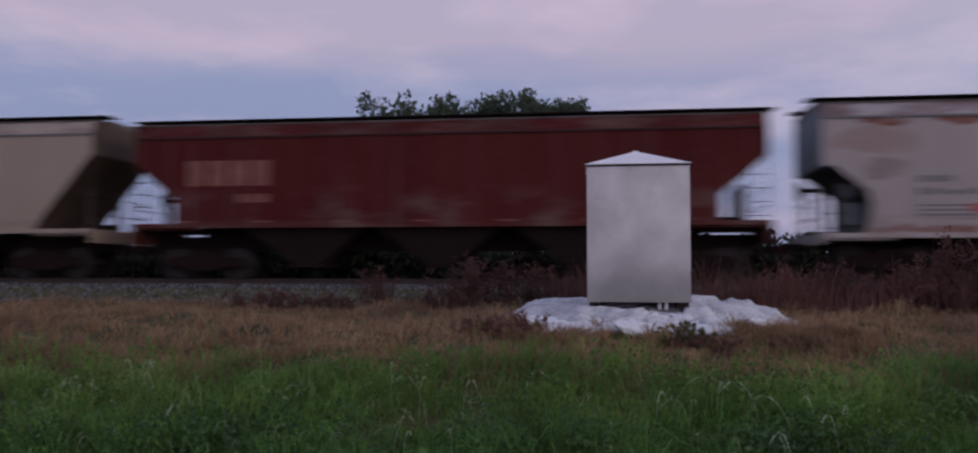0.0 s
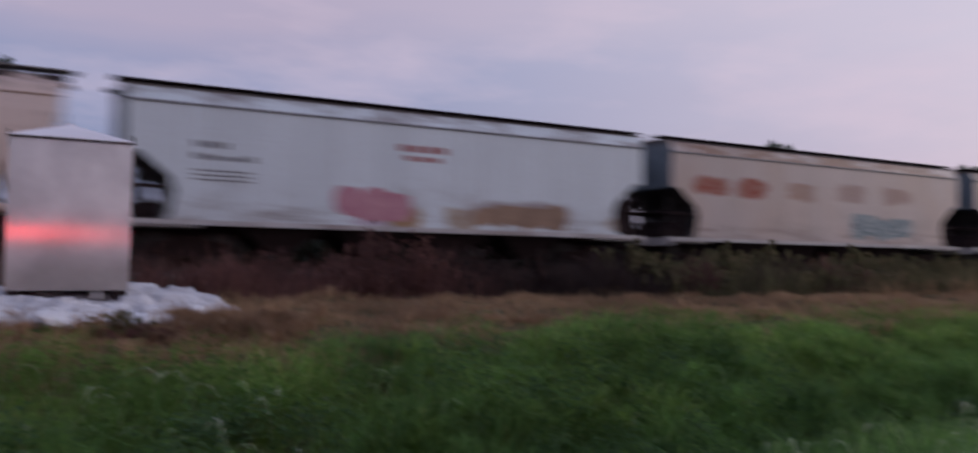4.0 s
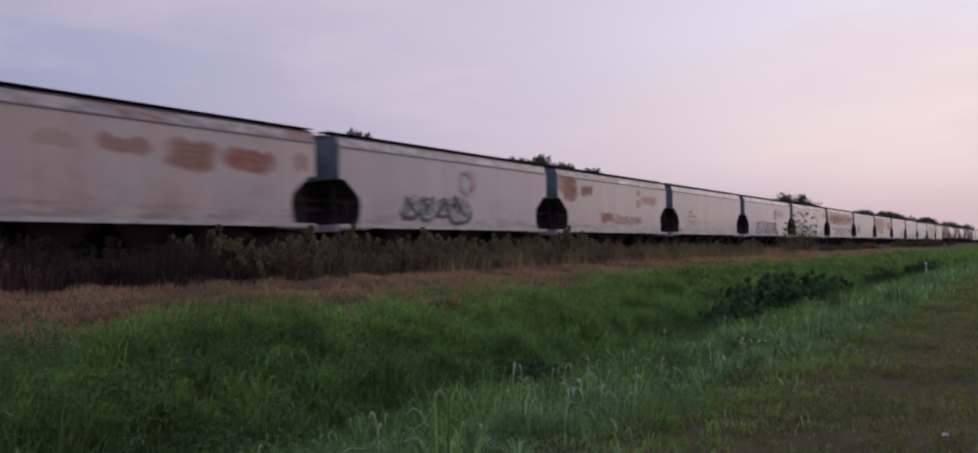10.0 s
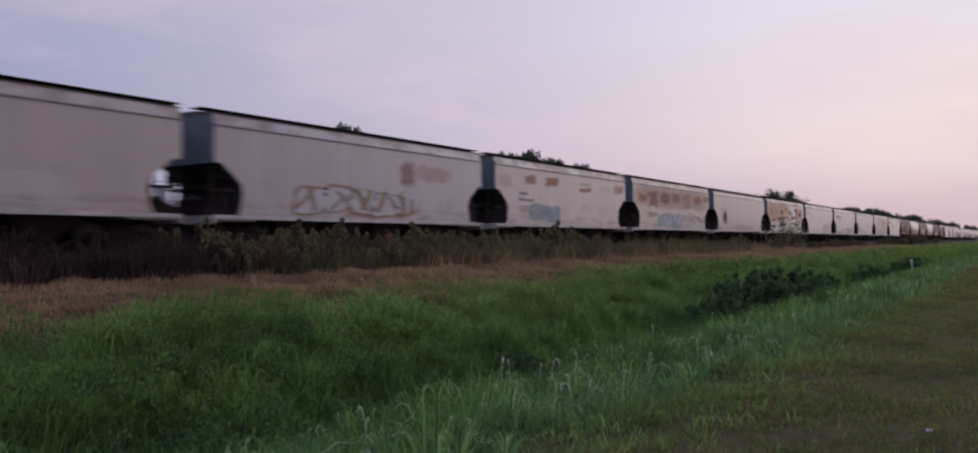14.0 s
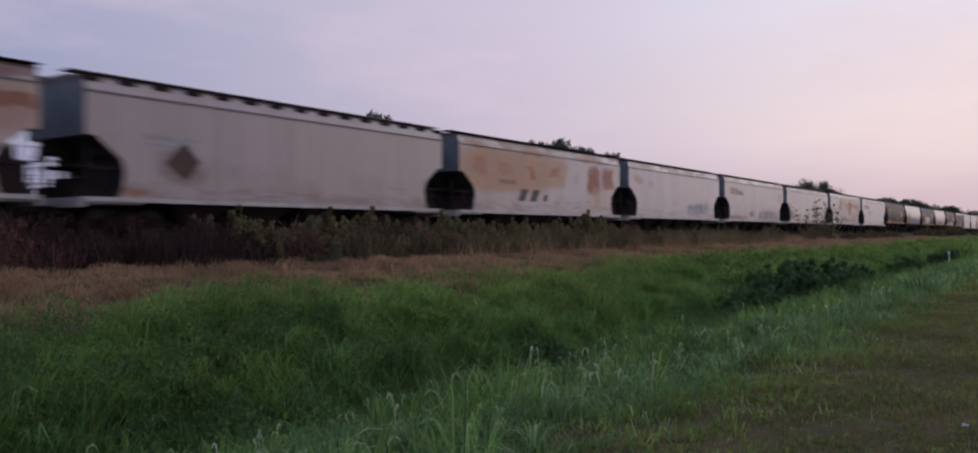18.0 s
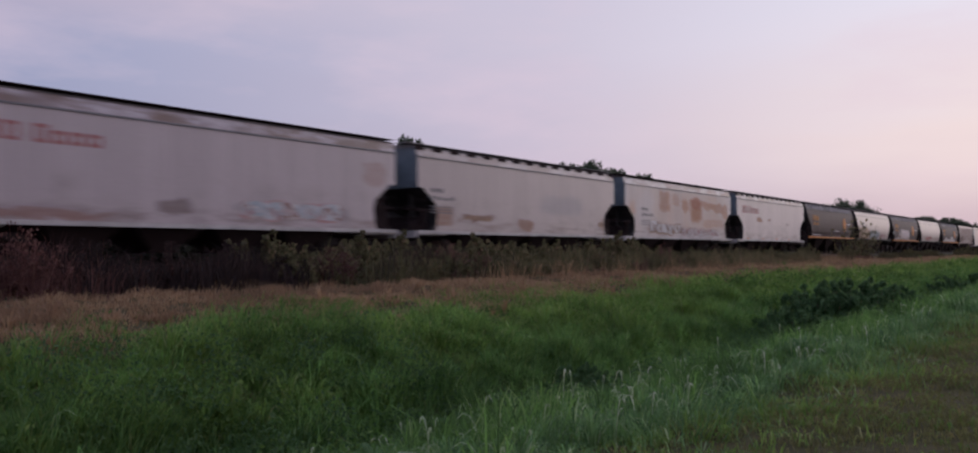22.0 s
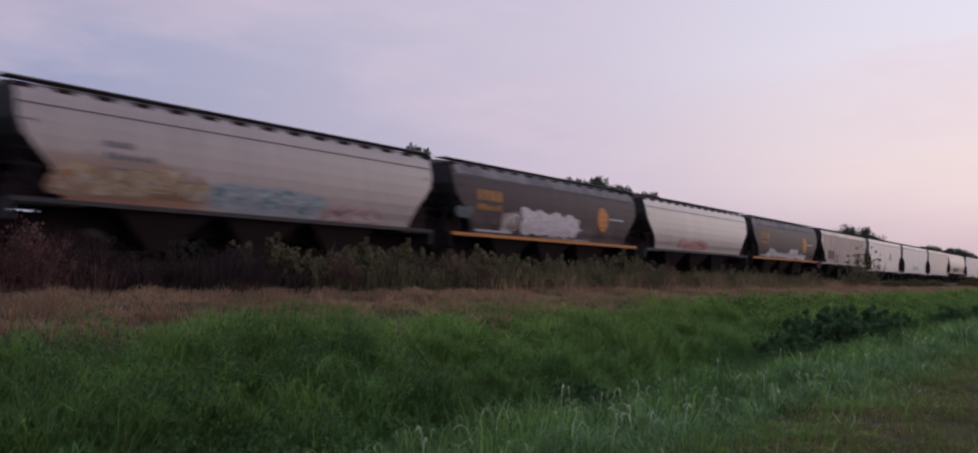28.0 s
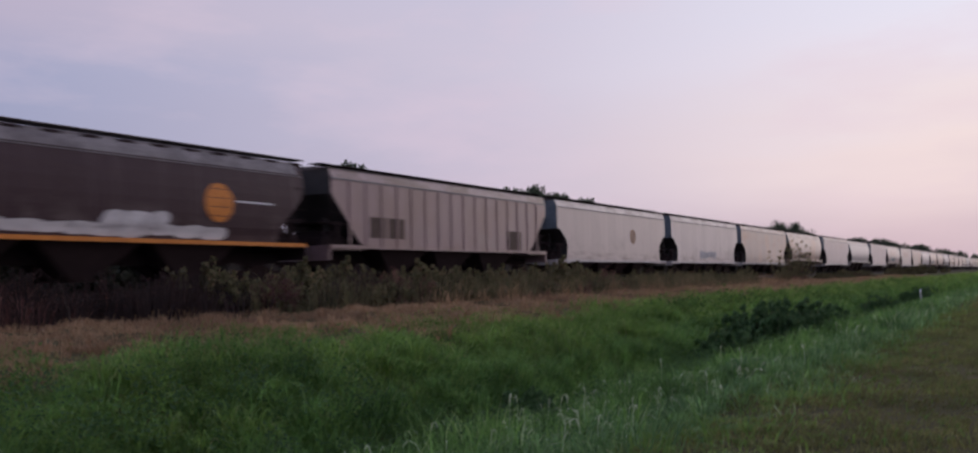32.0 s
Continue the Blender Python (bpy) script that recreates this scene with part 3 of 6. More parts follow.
grass("slope_grass", 50000, (24, 75), (8.0, 11.0), (0.22, 0.55), 0.024, M["slope"], SLOPE, lean=0.9, power=1.3, ragged=0.7)
grass("slope_grass", 26000, (75, 330), (8.0, 11.6), (0.3, 0.6), 0.07, M["slope"], SLOPE, lean=0.8, power=1.3)
PALE = "pale tall grass with nodding seed heads along the ditch edge"
grass("seeding_grass", 30000, (0, 26), (3.7, 5.4), (0.10, 0.36), 0.013, M["pale"], PALE, lean=1.5, ragged=0.55, clump=0.7)
grass("seeding_grass", 20000, (26, 110), (3.8, 5.3), (0.22, 0.58), 0.030, M["pale"], PALE, lean=0.9, power=1.4, clump=0.7)
MOWN = "short worn brownish green mown grass beside the road"
grass("mown_grass", 110000, (1.5, 26), (-2.5, 3.6), (0.03, 0.115), 0.010, M["mown"], MOWN, lean=1.6, clump=0.4, ragged=0.3, bare=0.62)
grass("mown_grass", 30000, (-18, 2), (-3.0, 4.6), (0.05, 0.18), 0.012, M["mown"], MOWN, lean=1.2, clump=0.4, ragged=0.3)
grass("mown_grass", 30000, (-18, 30), (-9.0, -2.4), (0.05, 0.16), 0.016, M["mown"], MOWN, lean=1.2, clump=0.4, ragged=0.3)
grass("mown_grass", 60000, (26, 160), (-4, 3.6), (0.05, 0.14), 0.036, M["mown"], MOWN, lean=1.0, power=1.5, clump=0.4, ragged=0.3)
grass("mown_grass", 6000, (3.0, 34), (0.4, 2.8), (0.05, 0.13), 0.011, M["slope"], "greener clumps in the mown grass", bare=0.8, lean=1.5, clump=0.9, power=1.3)
grass("mown_grass", 19000, (2.0, 40), (2.7, 4.2), (0.07, 0.22), 0.013, M["slope"], MOWN, bare=0.7, lean=1.5, clump=0.6, power=1.3)
grass("weed_stalks", 22000, (16, 62), (17.2, 19.8), (0.4, 1.15), 0.016, M["weed"], "tall rank grass and weed stalks beside the track", lean=0.5, clump=0.6, power=1.2)
grass("weed_stalks", 5000, (-1, 10), (17.6, 20.0), (0.4, 1.1), 0.014, M["dead_weed"], "tall dry reddish weed stalks beside the track", lean=0.5, clump=0.6)
grass("weed_stalks", 9000, (9, 25), (17.6, 20.0), (0.4, 1.15), 0.016, M["dead_shaded"], "tall dry weed stalks beside the track, coloured as dark as in shade", lean=0.5, clump=0.6)
grass("weed_stalks", 7000, (22, 75), (16.6, 19.4), (0.3, 0.8), 0.016, M["dry"], "tall straw-coloured dry grass beside the track", lean=0.6, clump=0.8, power=1.2)
grass("slope_grass", 26000, (10.5, 44), (10.3, 13.2), (0.06, 0.22), 0.016, M["slope"], "short olive grass thinning out up the bank", lean=1.1, ragged=0.8, clump=0.8, power=1.2, drop=0.5)
DRY = "dry brown grass on the railway bank"
grass("dry_grass", 20000, (-16, 7), (10.2, 11.6), (0.05, 0.22), 0.015, M["dry"], DRY, lean=1.2, ragged=0.5)
grass("dry_grass", 90000, (-16, 26), (10.9, 18.6), (0.06, 0.26), 0.015, M["dry"], DRY, lean=1.1, ragged=0.8)
grass("dry_grass", 60000, (26, 140), (11.2, 18.6), (0.08, 0.28), 0.032, M["dry"], DRY, lean=1.0, power=1.3)
STALK = "sparse pale arching seed stalks standing over the ditch grass"


def seed_stalks(n, xr, yr, height, size, power=1.0, arch=1.0):
    """Thin stems with thicker drooping heads; arch bends them over."""
    x = xr[0] + RNG.random(n) ** power * (xr[1] - xr[0])
    y = yr[0] + RNG.random(n) * (yr[1] - yr[0])
    z = ground_z(x, y)
    h = height[0] + (height[1] - height[0]) * RNG.random(n)
    a = RNG.random(n) * 2 * np.pi
    droop = 0.5 * RNG.random(n) ** 2 + (arch - 1) * RNG.random(n)
    along = np.array([0.0, 0.03, 0.10, 0.17, 0.25, 0.34])
    up = np.array([0.0, 0.45, 0.82, 0.98, 1.0, 0.93])
    wid = np.array([0.35, 0.35, 0.35, 1.0, 1.2, 0.3]) * size / 2
    px = x[:, None] + np.cos(a)[:, None] * along * h[:, None] * (0.5 + droop[:, None])
    py = y[:, None] + np.sin(a)[:, None] * along * h[:, None] * (0.5 + droop[:, None])
    pz = z[:, None] + h[:, None] * (up - (along > 0.3) * (along - 0.3) * droop[:, None])
    b = a + 1.57 + RNG.normal(0, 0.5, n)
    wx, wy = np.cos(b)[:, None] * wid, np.sin(b)[:, None] * wid
    left, right = np.stack([px - wx, py - wy, pz], -1), np.stack([px + wx, py + wy, pz], -1)
    co = np.stack([left, right], 2).reshape(-1, 3)
    f = np.array([(2 * i, 2 * i + 1, 2 * i + 3, 2 * i + 2) for i in range(5)])
    faces = (np.arange(n)[:, None, None] * 12 + f[None]).reshape(-1, 4)
    ob = soup("seed_stalks", co.tolist(), faces.tolist(), M["stalk"])
    tagged(ob, STALK, "grass", kind="stuff")


seed_stalks(80, (0.5, 16), (3.3, 6.0), (0.30, 0.62), 0.016)
seed_stalks(90, (16, 60), (3.2, 6.0), (0.30, 0.60), 0.021, 1.4)
seed_stalks(150, (-8, 14), (4.8, 7.2), (0.45, 0.75), 0.013)
seed_stalks(260, (-9, 4), (7.0, 9.6), (0.36, 0.62), 0.013, 1.0, 3.8)
seed_stalks(110, (1, 15), (3.6, 5.4), (0.24, 0.46), 0.017, 1.2, 4.2)


def broad_weeds(name, clumps, per, xr, yr, leaf, power=1.0, mat="broadleaf"):
    """Low leafy weeds between the grass blades."""
    x = xr[0] + RNG.random(clumps) ** power * (xr[1] - xr[0])
    y = yr[0] + RNG.random(clumps) * (yr[1] - yr[0])
    h = 0.18 + 0.34 * RNG.random(clumps)
    c = np.stack([x, y, ground_z(x, y) + h * 0.75], -1)
    co = leaf_cloud(RNG, c, h * 0.9, clumps * per, leaf)
    ok = co[:, :, 2].mean(1) > ground_z(co[:, :, 0].mean(1), co[:, :, 1].mean(1))
    tagged(quads_object(name, co[ok], M[mat]), "leafy green weeds growing among the ditch grass", "weeds", kind="stuff")


def leaf_cloud(rng, centres, radii, n, size):
    """Leaf quads scattered round clump centres."""
    i = rng.integers(0, len(centres), n)
    d = rng.normal(0, 1, (n, 3))
    d /= np.linalg.norm(d, axis=1, keepdims=True)
    c = centres[i] + d * (radii[i] * rng.random(n) ** 0.45)[:, None]
    u = rng.normal(0, 1, (n, 3))
    u /= np.linalg.norm(u, axis=1, keepdims=True)
    v = np.cross(u, rng.normal(0, 1, (n, 3)))
    v /= np.linalg.norm(v, axis=1, keepdims=True)
    s = size * (0.6 + 0.8 * rng.random(n))[:, None]
    return np.stack([c - u * s, c + v * s * 0.5, c + u * s, c - v * s * 0.5], 1)


def tussocks(name, n, per, xr, yr, height, width, mat, label, power=1.0):
    """Bunches of long blades that arch outwards from one root."""
    cx = xr[0] + RNG.random(n) ** power * (xr[1] - xr[0])
    cy = yr[0] + RNG.random(n) * (yr[1] - yr[0])
    big = 0.6 + 0.6 * RNG.random(n)
    i = np.repeat(np.arange(n), per)
    m = n * per
    a = RNG.random(m) * 2 * np.pi
    r0 = 0.07 * RNG.random(m)
    x, y = cx[i] + np.cos(a) * r0, cy[i] + np.sin(a) * r0
    z = ground_z(x, y) - 0.03
    h = (height[0] + (height[1] - height[0]) * RNG.random(m)) * big[i]
    out = h * (0.2 + 1.0 * RNG.random(m))
    along, up = np.array([0.0, 0.12, 0.36, 0.68, 1.0]), np.array([0.0, 0.48, 0.82, 1.0, 0.98])
    wid = np.array([0.6, 1.0, 1.0, 0.7, 0.1]) * width / 2
    bend = 1.0 - 0.5 * (out / h)[:, None] * along ** 3
    px = x[:, None] + np.cos(a)[:, None] * out[:, None] * along
    py = y[:, None] + np.sin(a)[:, None] * out[:, None] * along
    pz = z[:, None] + h[:, None] * up * bend
    b = a + 1.57 + RNG.normal(0, 0.4, m)
    w = wid * (0.6 + 0.8 * RNG.random(m))[:, None]
    wx, wy = np.cos(b)[:, None] * w, np.sin(b)[:, None] * w
    co = np.stack([np.stack([px - wx, py - wy, pz], -1), np.stack([px + wx, py + wy, pz], -1)], 2).reshape(-1, 3)
    f = np.array([(2 * q, 2 * q + 1, 2 * q + 3, 2 * q + 2) for q in range(4)])
    loops = (np.arange(m)[:, None, None] * 10 + f[None]).astype(np.int32).ravel()
    me = bpy.data.meshes.new(name)
    me.vertices.add(m * 10)
    me.vertices.foreach_set("co", co.astype(np.float32).ravel())
    me.loops.add(m * 16)
    me.loops.foreach_set("vertex_index", loops)
    me.polygons.add(m * 4)
    me.polygons.foreach_set("loop_start", np.arange(0, m * 16, 4, dtype=np.int32))
    me.update(calc_edges=True)
    me.materials.append(mat)
    tagged(new(name, me), label, "grass", kind="stuff")


TUSS = "arching tussocks of long green grass in the ditch"
tussocks("grass_tussocks", 520, 60, (-9, 24), (5.0, 8.8), (0.28, 0.62), 0.009, M["green"], TUSS)
tussocks("grass_tussocks", 300, 44, (24, 70), (5.0, 9.4), (0.3, 0.7), 0.020, M["green"], TUSS, 1.3)
tussocks("grass_tussocks", 230, 40, (1, 22), (3.5, 5.6), (0.20, 0.42), 0.015, M["pale"], "arching tussocks of pale grass on the ditch edge")
tussocks("grass_tussocks", 110, 36, (4, 30), (8.4, 10.8), (0.30, 0.60), 0.015, M["slope"], "yellowish grass tussocks on the slope of the bank")
tussocks("grass_tussocks", 120, 30, (-12, 30), (10.8, 13.5), (0.2, 0.42), 0.013, M["dry"], "dry tan grass tussocks on the railway bank")
broad_weeds("ditch_weed_leaves", 420, 110, (-12, 26), (5.4, 10.4), 0.028)
broad_weeds("ditch_weed_leaves", 210, 120, (-10, 3), (7.2, 8.9), 0.030, 1.0, "ditch_leaf")
broad_weeds("ditch_weed_leaves", 300, 120, (-10, 26), (6.2, 7.7), 0.032, 1.0, "ditch_leaf")
broad_weeds("ditch_weed_leaves", 65, 120, (4.0, 10), (7.6, 9.8), 0.030, 1.0, "ditch_leaf")
broad_weeds("ditch_weed_leaves", 160, 90, (26, 90), (6.2, 7.7), 0.06, 1.3, "ditch_leaf")
broad_weeds("ditch_weed_leaves", 420, 70, (26, 90), (5.6, 11.0), 0.06, 1.3)

# ---- track ----
RAIL_TOP = 1.5
TRACK_Y = SIDE_Y + 1.6


def build_track():
    bm = bmesh.new()
    poly = [(-3.6, 0.95), (-1.9, 1.33), (1.9, 1.33), (3.6, 0.95)]
    a = [bm.verts.new((-600, TRACK_Y + y, z)) for y, z in poly]
    b = [bm.verts.new((2000, TRACK_Y + y, z)) for y, z in poly]
    for i in range(3):
        bm.faces.new((a[i], a[i + 1], b[i + 1], b[i]))
    bed = tagged(mesh_object("track_bed", bm, M["ballast"]), "grey crushed stone ballast bed under the track", "track bed", kind="structure")
    # loose stones on the near shoulder
    n = 26000
    x = -20 + RNG.random(n) ** 1.4 * 90
    y = TRACK_Y - 4.3 + RNG.random(n) * 2.8
    z = np.maximum(ground_z(x, y), np.interp(y - TRACK_Y, [-3.6, -1.9], [0.95, 1.33]))
    s = 0.02 + 0.03 * RNG.random(n)
    o = np.array([(1, 0, -.3), (0, 1, -.3), (-1, 0, -.3), (0, -1, -.3), (0.2, 0.1, 1)])
    co = np.stack([x, y, z], -1)[:, None, :] + o[None] * s[:, None, None] * (0.6 + 0.8 * RNG.random((n, 5, 1)))
    tri = np.array([(0, 1, 4), (1, 2, 4), (2, 3, 4), (3, 0, 4)])
    f = (np.arange(n)[:, None, None] * 5 + tri[None]).reshape(-1, 3)
    tagged(soup("loose_ballast", co.reshape(-1, 3).tolist(), f.tolist(), M["ballast"]), "loose grey ballast stones beside the track", "gravel", kind="stuff")
    for side in (-0.7175, 0.7175):
        bm = bmesh.new()
        sec = [(-.075, 0), (.075, 0), (.075, .012), (.012, .03), (.012, .13), (.036, .145), (.036, .18), (-.036, .18), (-.036, .145), (-.012, .13), (-.012, .03), (-.075, .012)]
        p = [[bm.verts.new((xx, TRACK_Y + side + y, RAIL_TOP - .18 + z)) for y, z in sec] for xx in (-600, 2000)]
        for i in range(12):
            bm.faces.new((p[0][i], p[0][(i + 1) % 12], p[1][(i + 1) % 12], p[1][i]))
        tagged(mesh_object("rail", bm, M["rail"]), "worn steel running rail on timber ties", "rail", "rails of the track")
    tie = None
    for i in range(240):
        m = pose(-22 + i * 0.55, TRACK_Y, 1.30)
        if tie is None:
            tie = tagged(mesh_object("tie", boxes((-.115, .115, -1.3, 1.3, -.14, .045), bevel=.012), M["tie"]), "weathered dark timber railway tie", "railway tie", "ties under the rails")
            tie.matrix_basis = m
        else:
            copy_thing(tie, m)


build_track()

# ---- plants ----


def make_tree(seed, height, spread, leaves, leaf_size, label):
    rng = np.random.default_rng(seed)
    root = tagged(new("tree"), label, "tree", "trees behind the track")
    bm = bmesh.new()
    th = height * 0.30
    add_rod(bm, (0, 0, -0.3), (0.1, 0, th), height * 0.035, 9, height * 0.024)
    centres, radii = [], []
    for k in range(30):
        a = k * 2.4 + rng.random()
        out = spread * (0.35 + 0.65 * rng.random())
        up = th + (height - th) * (0.15 + 0.80 * rng.random() ** 0.6)
        dome = th + (height - th) * (0.18 + 0.74 * math.sqrt(max(0.0, 1.0 - (out / spread) ** 2 * 0.92)))
        tipz = min(max(up, dome - spread * 0.10), dome)
        tip = Vector((math.cos(a) * out, math.sin(a) * out, tipz))
        midp = Vector((tip.x * 0.45, tip.y * 0.45, th + (tip.z - th) * 0.55))
        add_rod(bm, (0.1, 0, th * 0.85), midp, height * 0.014, 6, height * 0.008)
        add_rod(bm, midp, tip, height * 0.008, 5, height * 0.003)
        for q in range(3):
            centres.append(tip + Vector(rng.normal(0, spread * 0.13, 3)))
            radii.append(spread * (0.13 + 0.13 * rng.random()))
        centres.append(midp + Vector(rng.normal(0, spread * 0.1, 3)))
        radii.append(spread * 0.2)
    part("trunk", bm, M["bark"], root)
    crown = quads_object("crown", leaf_cloud(rng, np.array(centres), np.array(radii), leaves, leaf_size), M["leaf"])
    crown.parent = root
    root["height"] = float(max(v.co.z for v in crown.data.vertices)) - 0.25
    return root


def place(ob, x, y, z, turn=0, scale=1.0):
    ob.matrix_basis = pose(x, y, z, 0, 0, turn)
    ob.scale = (scale,) * 3
    return ob


def plant_trees():
    big = make_tree(11, 11.8, 4.6, 17000, 0.17, "broad leafy green tree behind the railway track")
    low = make_tree(12, 10.0, 4.0, 20000, 0.16, "lower leafy green tree behind the railway track")
    slim = make_tree(13, 10.4, 3.0, 8000, 0.15, "slender leafy tree close behind the railway track")
    far = make_tree(14, 13.5, 5.2, 8000, 0.22, "distant rounded green tree beyond the railway")
    used = set()

    def put(src, rows, wide=1.45):
        """Each row: bearing from the viewer, distance of the row of trees, height of the top over the eye in degrees, turn."""
        ref = src["height"]
        for az, y, top, turn in rows:
            x = y * math.tan(radians(az))
            h = math.hypot(x, y) * math.tan(radians(top)) + EYE_Z - 0.6
            m = pose(x, y, 0.6, 0, 0, turn)
            o = src if src.name not in used else copy_thing(src, m)
            used.add(src.name)
            o.matrix_basis = m
            o.scale = (wide * h / ref, wide * h / ref, h / ref)
    put(big, [(-5.2, 45, 12.3, 0)], 0.92)
    put(big, [(80.4, 58, 2.1, 50), (81.7, 60, 2.0, 200), (84.0, 60, 1.55, 20)])
    put(low, [(-13.6, 48, 11.75, 200), (-12.2, 47, 11.9, 100), (-10.6, 47, 11.8, 40), (-8.6, 46, 11.75, 150)], 0.66)
    put(low, [(64.6, 68, 4.85, 90), (66.0, 70, 4.3, 30)], 0.8)
    put(slim, [(58.7, 61, 6.2, 10), (59.7, 63, 6.25, 240), (60.6, 60, 6.0, 70), (62.1, 66, 5.6, 130), (63.3, 67, 5.35, 300), (-2.9, 43, 11.8, 0)], 0.72)
    put(slim, [(47.9, 58, 8.1, 40)], 0.5)
    put(far, [(76.35, 54, 3.4, 0), (82.8, 56, 1.75, 80), (85.2, 60, 1.3, 10), (86.0, 55, 1.1, 150), (87.0, 50, 0.9, 60)], 1.15)
    for o in scene.objects:
        if "height" in o:
            del o["height"]


def build_hedge():
    """The dark hedgerow along the far side of the track."""
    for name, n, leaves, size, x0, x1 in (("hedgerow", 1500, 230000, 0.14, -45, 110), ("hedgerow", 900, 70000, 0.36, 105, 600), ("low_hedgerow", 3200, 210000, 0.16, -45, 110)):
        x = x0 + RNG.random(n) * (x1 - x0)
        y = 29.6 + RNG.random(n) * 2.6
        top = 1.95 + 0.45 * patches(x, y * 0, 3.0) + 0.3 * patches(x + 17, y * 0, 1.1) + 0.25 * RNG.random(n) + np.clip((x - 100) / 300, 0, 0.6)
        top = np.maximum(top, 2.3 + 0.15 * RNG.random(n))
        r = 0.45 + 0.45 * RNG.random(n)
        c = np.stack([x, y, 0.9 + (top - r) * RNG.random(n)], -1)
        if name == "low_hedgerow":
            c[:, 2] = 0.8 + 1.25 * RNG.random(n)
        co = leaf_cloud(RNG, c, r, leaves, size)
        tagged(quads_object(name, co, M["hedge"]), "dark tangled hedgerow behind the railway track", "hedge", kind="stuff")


build_hedge()
plant_trees()


def make_weed(seed, height, spread, leaves, mat, label, stems=26, leaf=0.045):
    rng = np.random.default_rng(seed)
    root = tagged(new("weed_bush"), label, "bush", "weeds along the track")
    bm = bmesh.new()
    centres, radii = [], []
    for k in range(stems):
        a, o = rng.random() * 6.28, spread * rng.random() ** 0.7
        foot = Vector((math.cos(a) * o * 0.6, math.sin(a) * o * 0.5, -0.05))
        h = height * (0.5 + 0.5 * rng.random()) * (1 - 0.35 * o / spread)
        tip = Vector((math.cos(a) * o + rng.normal(0, .08), math.sin(a) * o * 0.8, h))
        add_rod(bm, foot, tip, 0.010, 4, 0.003)
        for q in range(5):
            w = 0.25 + 0.75 * q / 4
            centres.append(foot.lerp(tip, w) + Vector(rng.normal(0, 0.05, 3)))
            radii.append(0.05 + 0.16 * height * (1.15 - w))
    part("stem", bm, M["dead_weed"], root)["kind"] = "stuff"
    c = quads_object("foliage", leaf_cloud(rng, np.array(centres), np.array(radii), leaves, leaf), mat)
    c.parent = root
    return root


